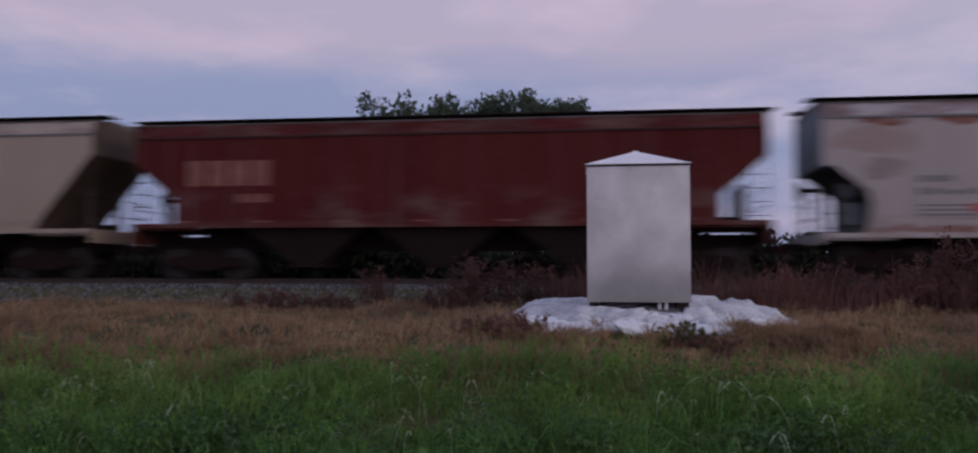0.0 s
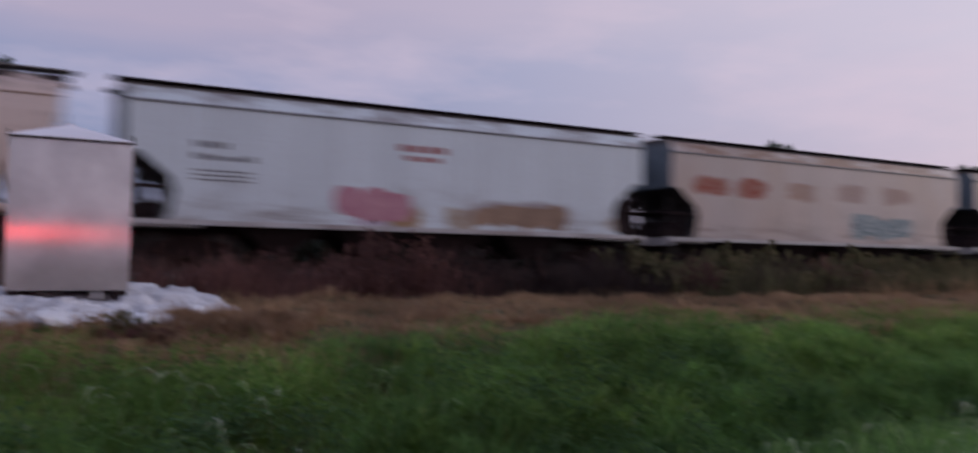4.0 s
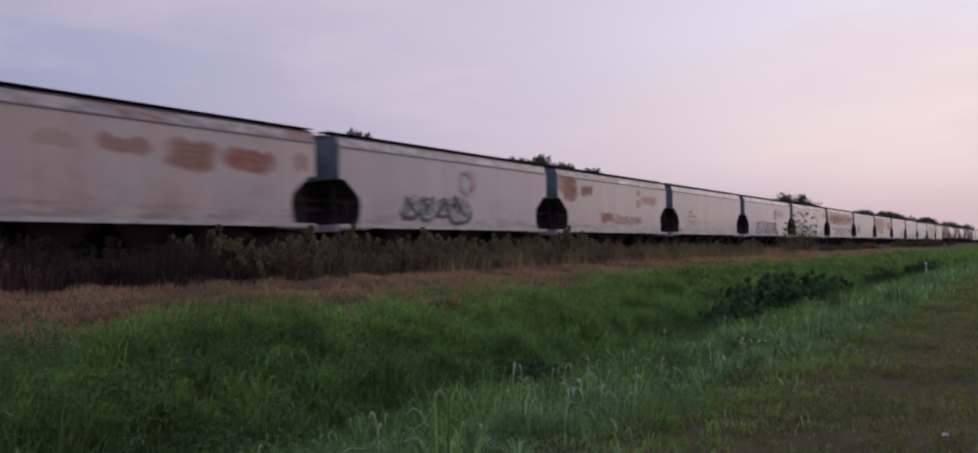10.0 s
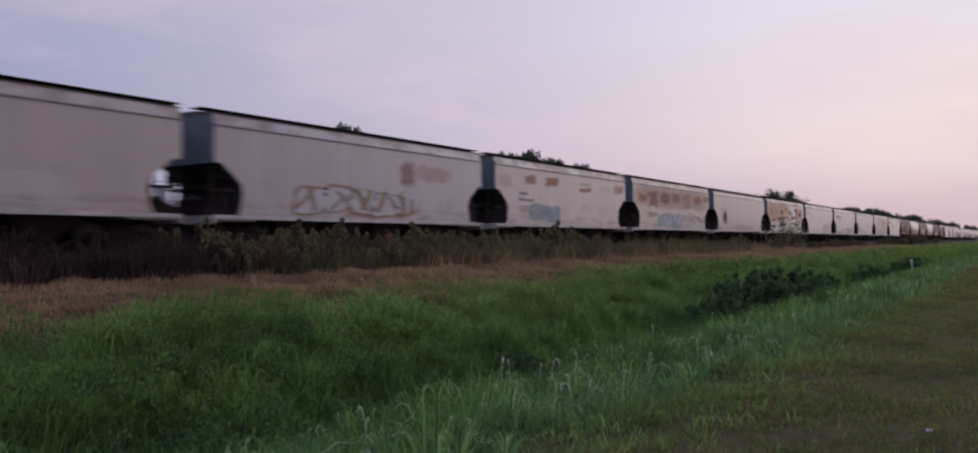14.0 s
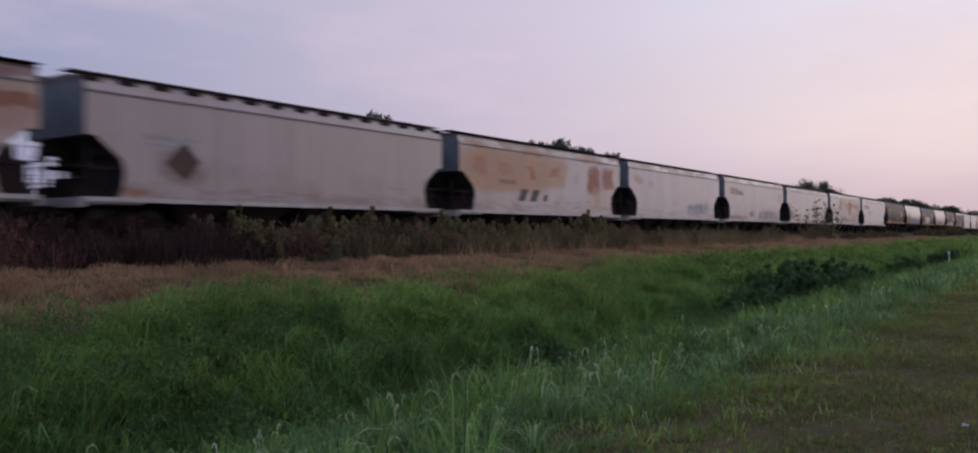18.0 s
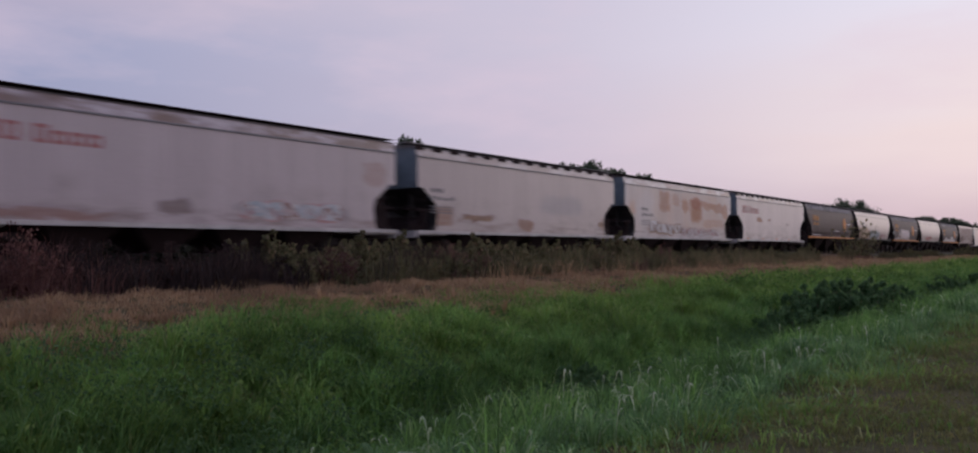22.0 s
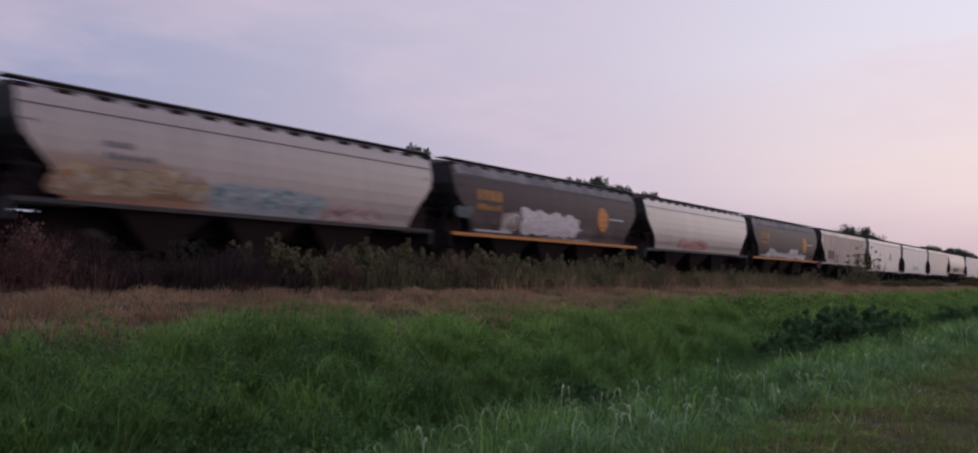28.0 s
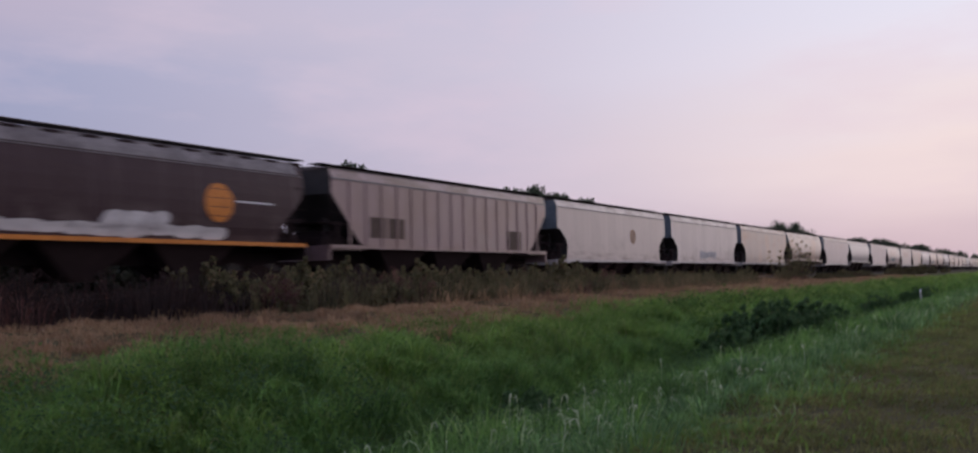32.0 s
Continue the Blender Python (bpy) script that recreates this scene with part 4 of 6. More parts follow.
def plant_weeds():
    rng = random.Random(4)
    kinds = [make_weed(21, 1.25, 0.9, 3600, M["weed"], "dark green weed bush beside the track"),
             make_weed(22, 1.0, 1.0, 3200, M["weed"], "low dark green weeds beside the track"),
             make_weed(23, 1.2, 0.7, 1500, M["dead_weed"], "dry reddish brown weeds beside the track", 34, 0.03),
             make_weed(24, 0.55, 0.8, 1800, M["dead_weed"], "low dry brown weeds beside the track", 22, 0.03),
             make_weed(25, 1.25, 0.8, 2200, M["dead_shaded"], "dry weeds beside the track, coloured as dark as in shade", 34, 0.032)]
    used = [False] * 5

    def put(i, x, y, s):
        z = float(ground_z(x, y))
        m = pose(x, y, z, 0, 0, rng.random() * 360)
        o = kinds[i] if not used[i] else copy_thing(kinds[i], m)
        used[i] = True
        o.matrix_basis = m
        o.scale = (s, s, s * (0.65 + 0.6 * rng.random()))
    # reddish weeds round the metal cabinet
    for x, y, s in ((-2.9, 18.6, 1.5), (-2.0, 18.9, 1.35), (-1.3, 19.0, 1.0), (-5.2, 19.2, 0.8), (3.9, 19.0, 1.15), (4.9, 18.8, 1.2), (6.2, 18.6, 1.2), (7.2, 18.8, 1.25), (8.3, 18.5, 1.2), (9.6, 18.9, 0.95),
                    (10.8, 18.4, 0.85), (12.0, 18.8, 0.9), (13.6, 18.5, 0.85)):
        put(2 if x < 10 else 4, x, y, s)
    for x, y, s in ((-7.5, 18.0, 1.1), (-6.2, 18.2, 1.0), (-4.4, 18.4, 0.9), (-3.1, 17.6, 1.0), (1.30, 12.35, 0.6), (1.65, 12.5, 0.5), (-1.2, 12.5, 0.75), (-0.7, 12.6, 0.6), (2.5, 12.6, 0.5), (-1.7, 12.9, .7)):
        put(3, x, y, s)
    for i, x, y, s in ((1, 1.12, 12.85, 0.50), (1, 1.32, 12.8, 0.42)):
        put(i, x, y, s)
    # dry weeds hiding the ballast, from 9.5 m on in the shade-coloured copy
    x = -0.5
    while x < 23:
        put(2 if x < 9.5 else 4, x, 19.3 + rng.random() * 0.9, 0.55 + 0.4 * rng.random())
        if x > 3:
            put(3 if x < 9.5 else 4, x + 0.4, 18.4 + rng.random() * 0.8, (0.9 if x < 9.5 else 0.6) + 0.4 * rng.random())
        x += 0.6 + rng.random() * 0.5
    # the green thicket to the right
    x = 15.5
    while x < 42:
        put(rng.choice((0, 0, 1)), x, 18.7 + rng.random() * 1.2, 0.90 + 0.45 * rng.random())
        put(1, x + 0.3, 17.5 + rng.random() * 0.9, 0.65 + 0.45 * rng.random())
        if rng.random() < 0.5:
            put(rng.choice((2, 3)), x + 0.1, 17.2 + rng.random() * 1.2, 0.7 + 0.4 * rng.random())
        x += 0.5 + rng.random() * 0.45
    while x < 120:
        put(rng.choice((0, 1, 1, 3)), x, 17.6 + rng.random() * 2.2, 0.6 + 0.5 * rng.random())
        x += 0.8 + rng.random() * 1.3
    for x, s in ((66, 1.1), (68, 0.9), (140, 1.3), (150, 1.5), (165, 1.4), (180, 1.5), (200, 1.6), (230, 1.7)):
        put(0, x, 19.0, s)
    # leggy shrub in front of the far wagons
    sh = make_weed(31, 4.8, 2.6, 800, M["weed"], "tall leggy half-bare shrub beside the track", 22, 0.10)
    sh.name = "shrub"
    place(sh, 84.6, 20.2, 1.0)
    copy_thing(sh, pose(87.2, 20.0, 1.0, 0, 0, 120)).scale = (.7, .7, .7)
    # dark clumps of tall weeds in the ditch
    cl = make_weed(32, 1.35, 1.35, 21000, M["ditch_leaf"], "dark clump of tall weeds standing in the ditch", 60, 0.042)
    cl.name = "ditch_weeds"
    place(cl, 24.6, 7.2, float(ground_z(24.6, 7.2)))
    for x, y, s in ((22.4, 7.1, 0.8), (26.6, 7.2, 1.15), (30.2, 6.9, 1.2), (32.4, 6.7, 1.0), (12.5, 7.4, 0.5), (46, 6.6, 0.9), (60, 6.4, 1.0)):
        o = copy_thing(cl, pose(x, y, float(ground_z(x, y)), 0, 0, x * 40))
        o.scale = (s, s, s * 1.25)


plant_weeds()

# ---- signal cabinet on its stone pad ----


def build_cabinet():
    root = tagged(new("signal_cabinet"), "tall brushed aluminium railway signal cabinet with a low pyramid roof", "cabinet")
    x0, x1, y0, y1, zb, zt = -0.21, 1.44, 14.0, 15.6, 1.19, 3.44
    c = (x0 + x1) / 2
    part("body", boxes((x0, x1, y0, y1, zb, zt), bevel=.006), M["aluminium"], root)
    bm = bmesh.new()
    lower = [bm.verts.new((x, y, zt + .002)) for x, y in ((x0 - .035, y0 - .05), (x1 + .035, y0 - .05), (x1 + .035, y1 + .05), (x0 - .035, y1 + .05))]
    eave = [bm.verts.new((v.co.x, v.co.y, zt + .022)) for v in lower]
    peak, fold = bm.verts.new((c, (y0 + y1) / 2, zt + .34)), bm.verts.new((c, y0 - .05, zt + .026))
    bm.faces.new(lower[::-1])
    for i in range(4):
        bm.faces.new((lower[i], lower[(i + 1) % 4], eave[(i + 1) % 4], eave[i]))
        if i:
            bm.faces.new((eave[i], eave[(i + 1) % 4], peak))
    bm.faces.new((eave[0], fold, peak))
    bm.faces.new((fold, eave[1], peak))
    bm.faces.new((eave[0], eave[1], fold))
    bmesh.ops.recalc_face_normals(bm, faces=bm.faces)
    part("roof", bm, M["galvanised"], root, "pyramid roof coloured paler and pinker for the light from the sky")
    part("drip_edge", boxes((x0 - .04, x1 + .04, y0 - .055, y0 - .045, zt - .012, zt + .012)), M["under"], root)
    for x in (x0 + .01, c, x1 - .01):
        part("corner_strip", boxes((x - .018, x + .018, y0 - .012, y0 - .002, zb, zt - .014)), M["aluminium"], root)
    part("lifting_eye", boxes((x1 + .0, x1 + .03, y0, y0 + .04, zt + .02, zt + .12)), M["under"], root)
    part("lifting_eye", boxes((x0 - .03, x0, y0, y0 + .04, zt + .02, zt + .1)), M["under"], root)
    part("roof_cap", boxes((c - .05, c + .05, (y0 + y1) / 2 - .05, (y0 + y1) / 2 + .05, zt + .32, zt + .345)), M["galvanised"], root)
    for xa, xb in ((x0 + .02, x0 + .2), (x1 - .2, x1 - .02)):
        part("skid", boxes((xa, xb, y0 + .05, y1 - .05, zb - .09, zb - .002)), M["under"], root)
    for x in (0.95, 1.06):
        bm = bmesh.new()
        add_rod(bm, (x, y0 + .1, zb - .12), (x, y0 + .1, zb + .0), .03)
        part("conduit", bm, M["white"], root)
    # rubble pad
    rng = random.Random(9)
    pad = tagged(new("stone_pad"), "low mound of pale limestone rubble under the cabinet", "stone pad")
    bm = bmesh.new()
    bmesh.ops.create_grid(bm, x_segments=110, y_segments=70, size=0.5)
    for v in bm.verts:
        u, w = v.co.x * 2, v.co.y * 2
        v.co.x, v.co.y = 0.69 + u * 2.58, 14.75 + w * 1.7
        r = abs(u) ** 2.4 + (abs(w) ** 3 if w > 0 else abs(w) ** 1.25)
        nz = noise.noise(Vector((v.co.x * 1.6, v.co.y * 1.6, 0))) * 0.22 + noise.noise(Vector((v.co.x * 4, v.co.y * 4, 3))) * 0.20 + noise.noise(Vector((v.co.x * 9, v.co.y * 9, 6))) * 0.10
        slab = noise.cell(Vector((v.co.x * 1.7 + 0.3 * math.sin(v.co.y * 3), v.co.y * 3.1, 2.0))) - 0.5
        v.co.z = 1.10 + nz * 0.13 + slab * 0.06 - 0.55 * max(r - 0.45 + nz * 1.3, 0) + 0.08 * max(0.0, min(v.co.y, 16.4) - 14.2)
    part("mound", bm, M["pale_stone"], pad, smooth=True)
    st = None
    for i in range(150):
        x, y = rng.uniform(-1.35, 2.6), rng.uniform(12.85, 13.95)
        s = rng.uniform(0.05, 0.20)
        m = pose(x, y, 0.98 + rng.uniform(-.06, .06) - 0.14 * abs(x - .6) / 2 - 0.16 * (13.9 - y), rng.uniform(0, 25), rng.uniform(-15, 15), rng.uniform(-30, 30)) @ Matrix.Diagonal((s * 2.0, s * 1.2, s * .5, 1))
        if st is None:
            bm = bmesh.new()
            bmesh.ops.create_icosphere(bm, subdivisions=1, radius=1)
            for v in bm.verts:
                v.co *= rng.uniform(0.8, 1.15)
            st = part("stone", bm, M["pale_stone"], pad)
            st.matrix_basis = m
        else:
            again(st, m)


build_cabinet()
PAD = "dry grass tufts growing over the edge of the stone pad"
grass("pad_grass", 7000, (-1.55, -0.05), (12.5, 13.3), (0.18, 0.50), 0.012, M["dry"], PAD, lean=1.1, clump=0.8, ragged=0.2)
grass("pad_grass", 8000, (1.95, 3.6), (12.5, 13.4), (0.18, 0.50), 0.012, M["dry"], PAD, lean=1.1, clump=0.8, ragged=0.2)
grass("pad_grass", 2500, (-0.6, 2.2), (12.4, 12.9), (0.10, 0.28), 0.012, M["dry"], PAD, lean=1.1, clump=0.9, ragged=0.2)


def small_things():
    root = tagged(new("marker_post"), "leaning white marker post standing in the ditch grass", "marker post")
    bm = bmesh.new()
    add_box(bm, -.07, .07, -.03, .03, 0, 1.15, bevel=.012)
    part("stake", bm, M["white"], root)
    part("cap", boxes((-.085, .085, -.045, .045, 1.15, 1.19)), M["white"], root)
    root.matrix_basis = pose(50.0, 5.3, float(ground_z(50, 5.3)) - .1, 0, -17, 0)
    bm = bmesh.new()
    bmesh.ops.create_grid(bm, x_segments=6, y_segments=4, size=0.5)
    for v in bm.verts:
        v.co = Vector((v.co.x * .06, v.co.y * .045, 0.02 * noise.noise(v.co * 3.0) + 0.02))
    bmesh.ops.solidify(bm, geom=bm.faces[:], thickness=.002)
    scrap = tagged(mesh_object("paper_scrap", bm, M["white"]), "crumpled white scrap of paper on the mown grass", "litter")
    scrap.location = (7.84, 0.73, float(ground_z(7.84, 0.73)) + .07)
    bm = bmesh.new()
    bmesh.ops.create_icosphere(bm, subdivisions=3, radius=1)
    for v in bm.verts:
        v.co *= 1 + 0.25 * noise.noise(v.co * 1.7)
        v.co = Vector((v.co.x * .26, v.co.y * .24, v.co.z * .18))
    rock = tagged(mesh_object("rock", bm, M["ghost_stone"]), "pinkish brown rock lying in the ditch grass", "rock")
    rock.location = (9.1, 7.1, float(ground_z(9.1, 7.1)) + .12)


small_things()


def build_crossing_signal():
    """The red flasher of the level crossing behind the viewer, seen as a glow on the cabinet's face."""
    root = tagged(new("crossing_signal"), "crossing signal mast with a red flashing lamp", "crossing signal")
    bm = bmesh.new()
    add_rod(bm, (0, 0, 0), (0, 0, 3.3), .055, 12)
    part("mast", bm, M["aluminium"], root)
    part("base", boxes((-.2, .2, -.2, .2, 0, .25), bevel=.03), M["under"], root)
    head = new("lamp_head")
    head.parent = root
    bm = bmesh.new()
    add_rod(bm, (0, -.14, 0), (0, .05, 0), .17, 20)
    add_rod(bm, (0, .05, 0), (0, .06, 0), .33, 24)
    part("housing", bm, M["under"], head)
    bm = bmesh.new()
    add_rod(bm, (0, .062, 0), (0, .085, 0), .155, 24)
    part("lens", bm, M["red_lamp"], head, "glowing red lens")
    bm = bmesh.new()
    for i in range(14):
        a0, a1 = radians(-10 + i * 14.3), radians(-10 + (i + 1) * 14.3)
        q = [bm.verts.new((r * math.cos(a), y, r * math.sin(a))) for r, a, y in ((.17, a0, .06), (.17, a1, .06), (.18, a1, .36), (.18, a0, .36))]
        bm.faces.new(q)
    bmesh.ops.solidify(bm, geom=bm.faces[:], thickness=.006)
    part("visor", bm, M["under"], head)
    root.matrix_basis = pose(-0.2, -4.0, 0)
    return head


LAMP = build_crossing_signal()

# ---- train ----
WAGON_L = 17.70


def wagon_shape(kind, zs=1.08):
    """Section (height over the rail, half width) above the sill at zs, and how far the end stands back at each height."""
    z0 = zs + .13
    if kind == "flat":
        sec = [(z0, 1.575), (1.9, 1.58), (2.4, 1.58), (2.95, 1.58), (2.952, 1.58), (3.6, 1.58), (4.20, 1.58), (4.63, 1.44)]
        ins = [(z0, 1.02), (z0 + .18, 1.12), (1.95, 1.22), (2.30, 1.12), (2.85, 0.42), (2.95, 0.30), (2.955, 0.0), (4.63, 0.0)]
        mid = 2.951
    elif kind == "slant":
        sec = [(z0, 1.575), (1.9, 1.58), (2.5, 1.58), (3.1, 1.58), (3.62, 1.58), (4.20, 1.58), (4.63, 1.44)]
        ins = [(z0, 1.75), (1.9, 1.42), (3.62, 0.0), (4.63, 0.0)]
        mid = 3.62
    elif kind == "house":
        sec = [(z0, 1.575), (1.9, 1.58), (2.35, 1.58), (2.9, 1.58), (3.45, 1.58), (4.20, 1.58), (4.63, 1.44)]
        ins = [(z0, 1.15), (2.35, 1.15), (3.45, 0.0), (4.63, 0.0)]
        mid = 3.45
    else:
        sec = [(z0, 1.42), (1.85, 1.50), (2.1, 1.56), (2.5, 1.595), (2.9, 1.60), (3.3, 1.575), (3.7, 1.52), (4.05, 1.445), (4.35, 1.35), (4.63, 1.20)]
        ins = [(z0, 1.35), (1.9, 1.28), (2.5, 0.92), (2.9, 0.52), (3.3, 0.20), (3.7, 0.05), (4.63, 0.0)]
        mid = 3.3
    zs_ = [z for z, _ in ins]
    return sec, (lambda z: float(np.interp(z, zs_, [i for _, i in ins]))), mid


def half_width(kind, z):
    sec = wagon_shape(kind)[0]
    return float(np.interp(z, [s[0] for s in sec], [s[1] for s in sec]))


def wagon_meshes(kind, zs):
    """Meshes that all wagons of a kind share, as (name, bmesh, material key, label)."""
    sec, inset, mid = wagon_shape(kind, zs)
    z0 = zs + .13
    L2 = (WAGON_L - 1.3) / 2
    out = []
    lev = sorted({z for z, _ in sec} | {z0 + .18, 1.95, 2.30, 2.85, 2.95, 2.955} if kind == "flat" else {z for z, _ in sec})
    hw = {z: half_width(kind, z) for z in lev}
    # the shell: both sides and the bottom
    bm = bmesh.new()
    rows = {}
    for s in (-1, 1):
        for z in lev:
            xe = L2 - inset(z)
            rows[s, z] = [bm.verts.new((xe * u, s * hw[z], z)) for u in (-1, -0.5, 0, 0.5, 1)]
        for a, b in zip(lev, lev[1:]):
            for i in range(4):
                q = (rows[s, a][i], rows[s, a][i + 1], rows[s, b][i + 1], rows[s, b][i])
                bm.faces.new(q if s < 0 else q[::-1])
    z = lev[0]
    for i in range(4):
        bm.faces.new((rows[-1, z][i], rows[1, z][i], rows[1, z][i + 1], rows[-1, z][i + 1]))
    out.append(("body", bm, "BODY", ""))
    for s in (-1, 1):
        bw, bs = bmesh.new(), bmesh.new()
        for a, b in zip(lev, lev[1:]):
            bm = bw if a >= mid - 1e-6 else bs
            xa, xb = s * (L2 - inset(a)), s * (L2 - inset(b))
            q = [bm.verts.new(c) for c in ((xa, -hw[a], a), (xa, hw[a], a), (xb, hw[b], b), (xb, -hw[b], b))]
            bm.faces.new(q if s > 0 else q[::-1])
        out.append(("end_wall", bw, "END", ""))
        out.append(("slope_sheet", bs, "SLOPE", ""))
    # roof with its long hatch covers and running boards
    ze, we = sec[-1]
    bm = bmesh.new()
    prof = [(-we - .03, ze - .05), (-we - .03, ze), (-.5, ze + .11), (.5, ze + .11), (we + .03, ze), (we + .03, ze - .05)]
    a = [bm.verts.new((-L2 - .03, y, z)) for y, z in prof]
    b = [bm.verts.new((L2 + .03, y, z)) for y, z in prof]
    for i in range(5):
        bm.faces.new((a[i], b[i], b[i + 1], a[i + 1]))
    bm.faces.new(a)
    bm.faces.new(b[::-1])
    out.append(("roof", bm, "ROOF", ""))
    for k in range(5):
        x = -L2 + 1.0 + k * (2 * L2 - 2.0) / 5
        out.append(("hatch_cover", boxes((x + .06, x + (2 * L2 - 2.0) / 5 - .06, -.38, .38, ze + .112, ze + .20), bevel=.02), "ROOF", ""))
    for s in (-1, 1):
        out.append(("running_board", boxes((-L2 - .25, L2 + .25, s * .95 - .3, s * .95 + .3, ze + .135, ze + .165)), "BOARD", ""))
    for k in range(15):
        x = -L2 + .2 + k * (2 * L2 - .4) / 14
        out.append(("roof_bracket", boxes((x - .27, x + .27, -we - .075, -we - .035, ze - .15, ze + .0)), "BRACKET", ""))
    # sills
    for s in (-1, 1):
        out.append(("side_sill", boxes((-L2 - .02, L2 + .02, s * 1.56 - .05, s * 1.56 + .05, zs, zs + .132)), "SILL", ""))
        if kind != "round":
            out.append(("rub_rail", boxes((-L2, L2, s * 1.595 - .02, s * 1.595 + .02, 4.17, 4.225)), "RUB", ""))
        else:
            y = half_width(kind, 4.1) + .01
            out.append(("rub_rail", boxes((-L2 + .1, L2 - .1, s * y - .015, s * y + .015, 4.08, 4.12)), "RUB", ""))
    for s in (-1, 1):
        out.append(("end_platform", boxes((s * (L2 - .9) - .95, s * (L2 - .9) + .95, -1.5, 1.5, zs - .06, zs), (s * (L2 + .03) - .05, s * (L2 + .03) + .05, -1.55, 1.55, min(zs, 1.2) - .16, zs + .12)), "PLAT", ""))
        bm = bmesh.new()
        add_prism(bm, [(s * (L2 + .02), 1.0), (s * (L2 + .02), 1.3), (s * (L2 - 1.5), 1.3), (s * (L2 - 1.5), 0.75), (s * (L2 - .6), .75)], -.2, .2)
        out.append(("draft_sill", bm, "under", ""))
        bm = boxes((s * (L2 + .33) - .32, s * (L2 + .33) + .32, -.09, .09, .78, .98), (s * (L2 + .55) - .12, s * (L2 + .55) + .12, -.16, .16, .72, 1.02), bevel=.03)
        out.append(("coupler", bm, "truck", ""))
        for t in (-.75, .75):
            bm = bmesh.new()
            add_prism(bm, [(s * (L2 - .45), zs), (s * (L2 - .62), zs), (s * (L2 - .62), 2.62), (s * (L2 - .45), 2.76)], t - .03, t + .03)
            out.append(("end_brace", bm, "SLOPE", ""))
        bm = bmesh.new()
        for z in (zs + .55, zs + 1.05):
            add_rod(bm, (s * (L2 - .02), -1.5, z), (s * (L2 - .02), 1.5, z), .013, 6)
        for y in (.5,):
            add_rod(bm, (s * (L2 - .02), y, zs), (s * (L2 - .02), y, zs + 1.05), .013, 6)
        out.append(("end_railing", bm, "under", ""))
        # corner posts and ladders
        for t in (-1, 1):
            bm = bmesh.new()
            xa, xb = s * (L2 - .02), s * (L2 - .50)
            y = t * 1.53
            top = 2.95 if kind == "flat" else 3.7
            for x in (xa, xb):
                add_box(bm, x - .011, x + .011, y - .011, y + .011, zs, top)
            for k in range(4 if kind == "flat" else 6):
                z = zs + .25 + k * .38
                add_box(bm, min(xa, xb), max(xa, xb), y - .009, y + .009, z - .009, z + .009)
            out.append(("ladder", bm, "LADDER", ""))
    out.append(("centre_sill", boxes((-L2 + 1.4, L2 - 1.4, -.22, .22, .85, z0 - .02)), "under", ""))
    # outlet hoppers
    for k in range(4 if kind == "flat" else 3):
        n = 4 if kind == "flat" else 3
        c = (k - (n - 1) / 2) * (2 * L2 - 5.6) / n
        w = (2 * L2 - 5.6) / n / 2 - .05
        bm = bmesh.new()
        for t in (-1, 1):
            top = [bm.verts.new(p) for p in ((c - w, t * .24, z0 - .005), (c + w, t * .24, z0 - .005), (c + w, t * 1.42, z0 - .005), (c - w, t * 1.42, z0 - .005))]
            bot = [bm.verts.new(p) for p in ((c - .35, t * .3, .42), (c + .35, t * .3, .42), (c + .35, t * .85, .42), (c - .35, t * .85, .42))]
            for i in range(4):
                bm.faces.new((top[i], top[(i + 1) % 4], bot[(i + 1) % 4], bot[i]))
            bm.faces.new(bot)
        out.append(("outlet_hopper", bm, "HOPPER", ""))
        out.append(("gate", boxes((c - .42, c + .42, -.95, .95, .34, .42)), "truck", ""))
    # hand brake on one end
    bm = bmesh.new()
    bmesh.ops.create_cone(bm, cap_ends=True, segments=14, radius1=.28, radius2=.28, depth=.05)
    bmesh.ops.rotate(bm, verts=bm.verts, matrix=Matrix.Rotation(radians(90), 3, "Y"))
    bmesh.ops.translate(bm, verts=bm.verts, vec=(-L2 - .12, .5, 2.5))
    add_box(bm, -L2 - .12, -L2 + .35, .44, .56, 2.44, 2.56)
    add_box(bm, -L2 - .06, -L2 + .0, .42, .58, 1.35, 2.6)
    out.append(("brake_wheel", bm, "under", ""))
    bm = bmesh.new()
    add_rod(bm, (L2 - 1.2, .3, zs + .2), (L2 - .35, .3, zs + .2), .15, 12)
    out.append(("air_reservoir", bm, "under", ""))
    bm = boxes((L2 - 1.05, L2 - .45, -1.1, -.25, zs + .01, zs + .78), (L2 - .62, L2 - .5, -.3, 1.2, zs + .3, zs + 1.15), (L2 - 1.0, L2 - .2, -1.2, 1.2, zs + .01, zs + .42), bevel=.03)
    add_rod(bm, (L2 - .4, -1.0, zs), (L2 - .4, -.5, zs + 1.2), .03, 6)
    out.append(("brake_gear", bm, "GEAR", ""))
    bm = bmesh.new()
    add_prism(bm, [(L2 - 1.2, zs), (L2 - .45, zs), (L2 - .58, zs + .7), (L2 - .40, 2.35), (L2 - .36, 2.80), (L2 - .62, 2.70), (L2 - 1.2, 2.15)], -.06, .06)
    out.append(("end_web", bm, "GEAR", ""))
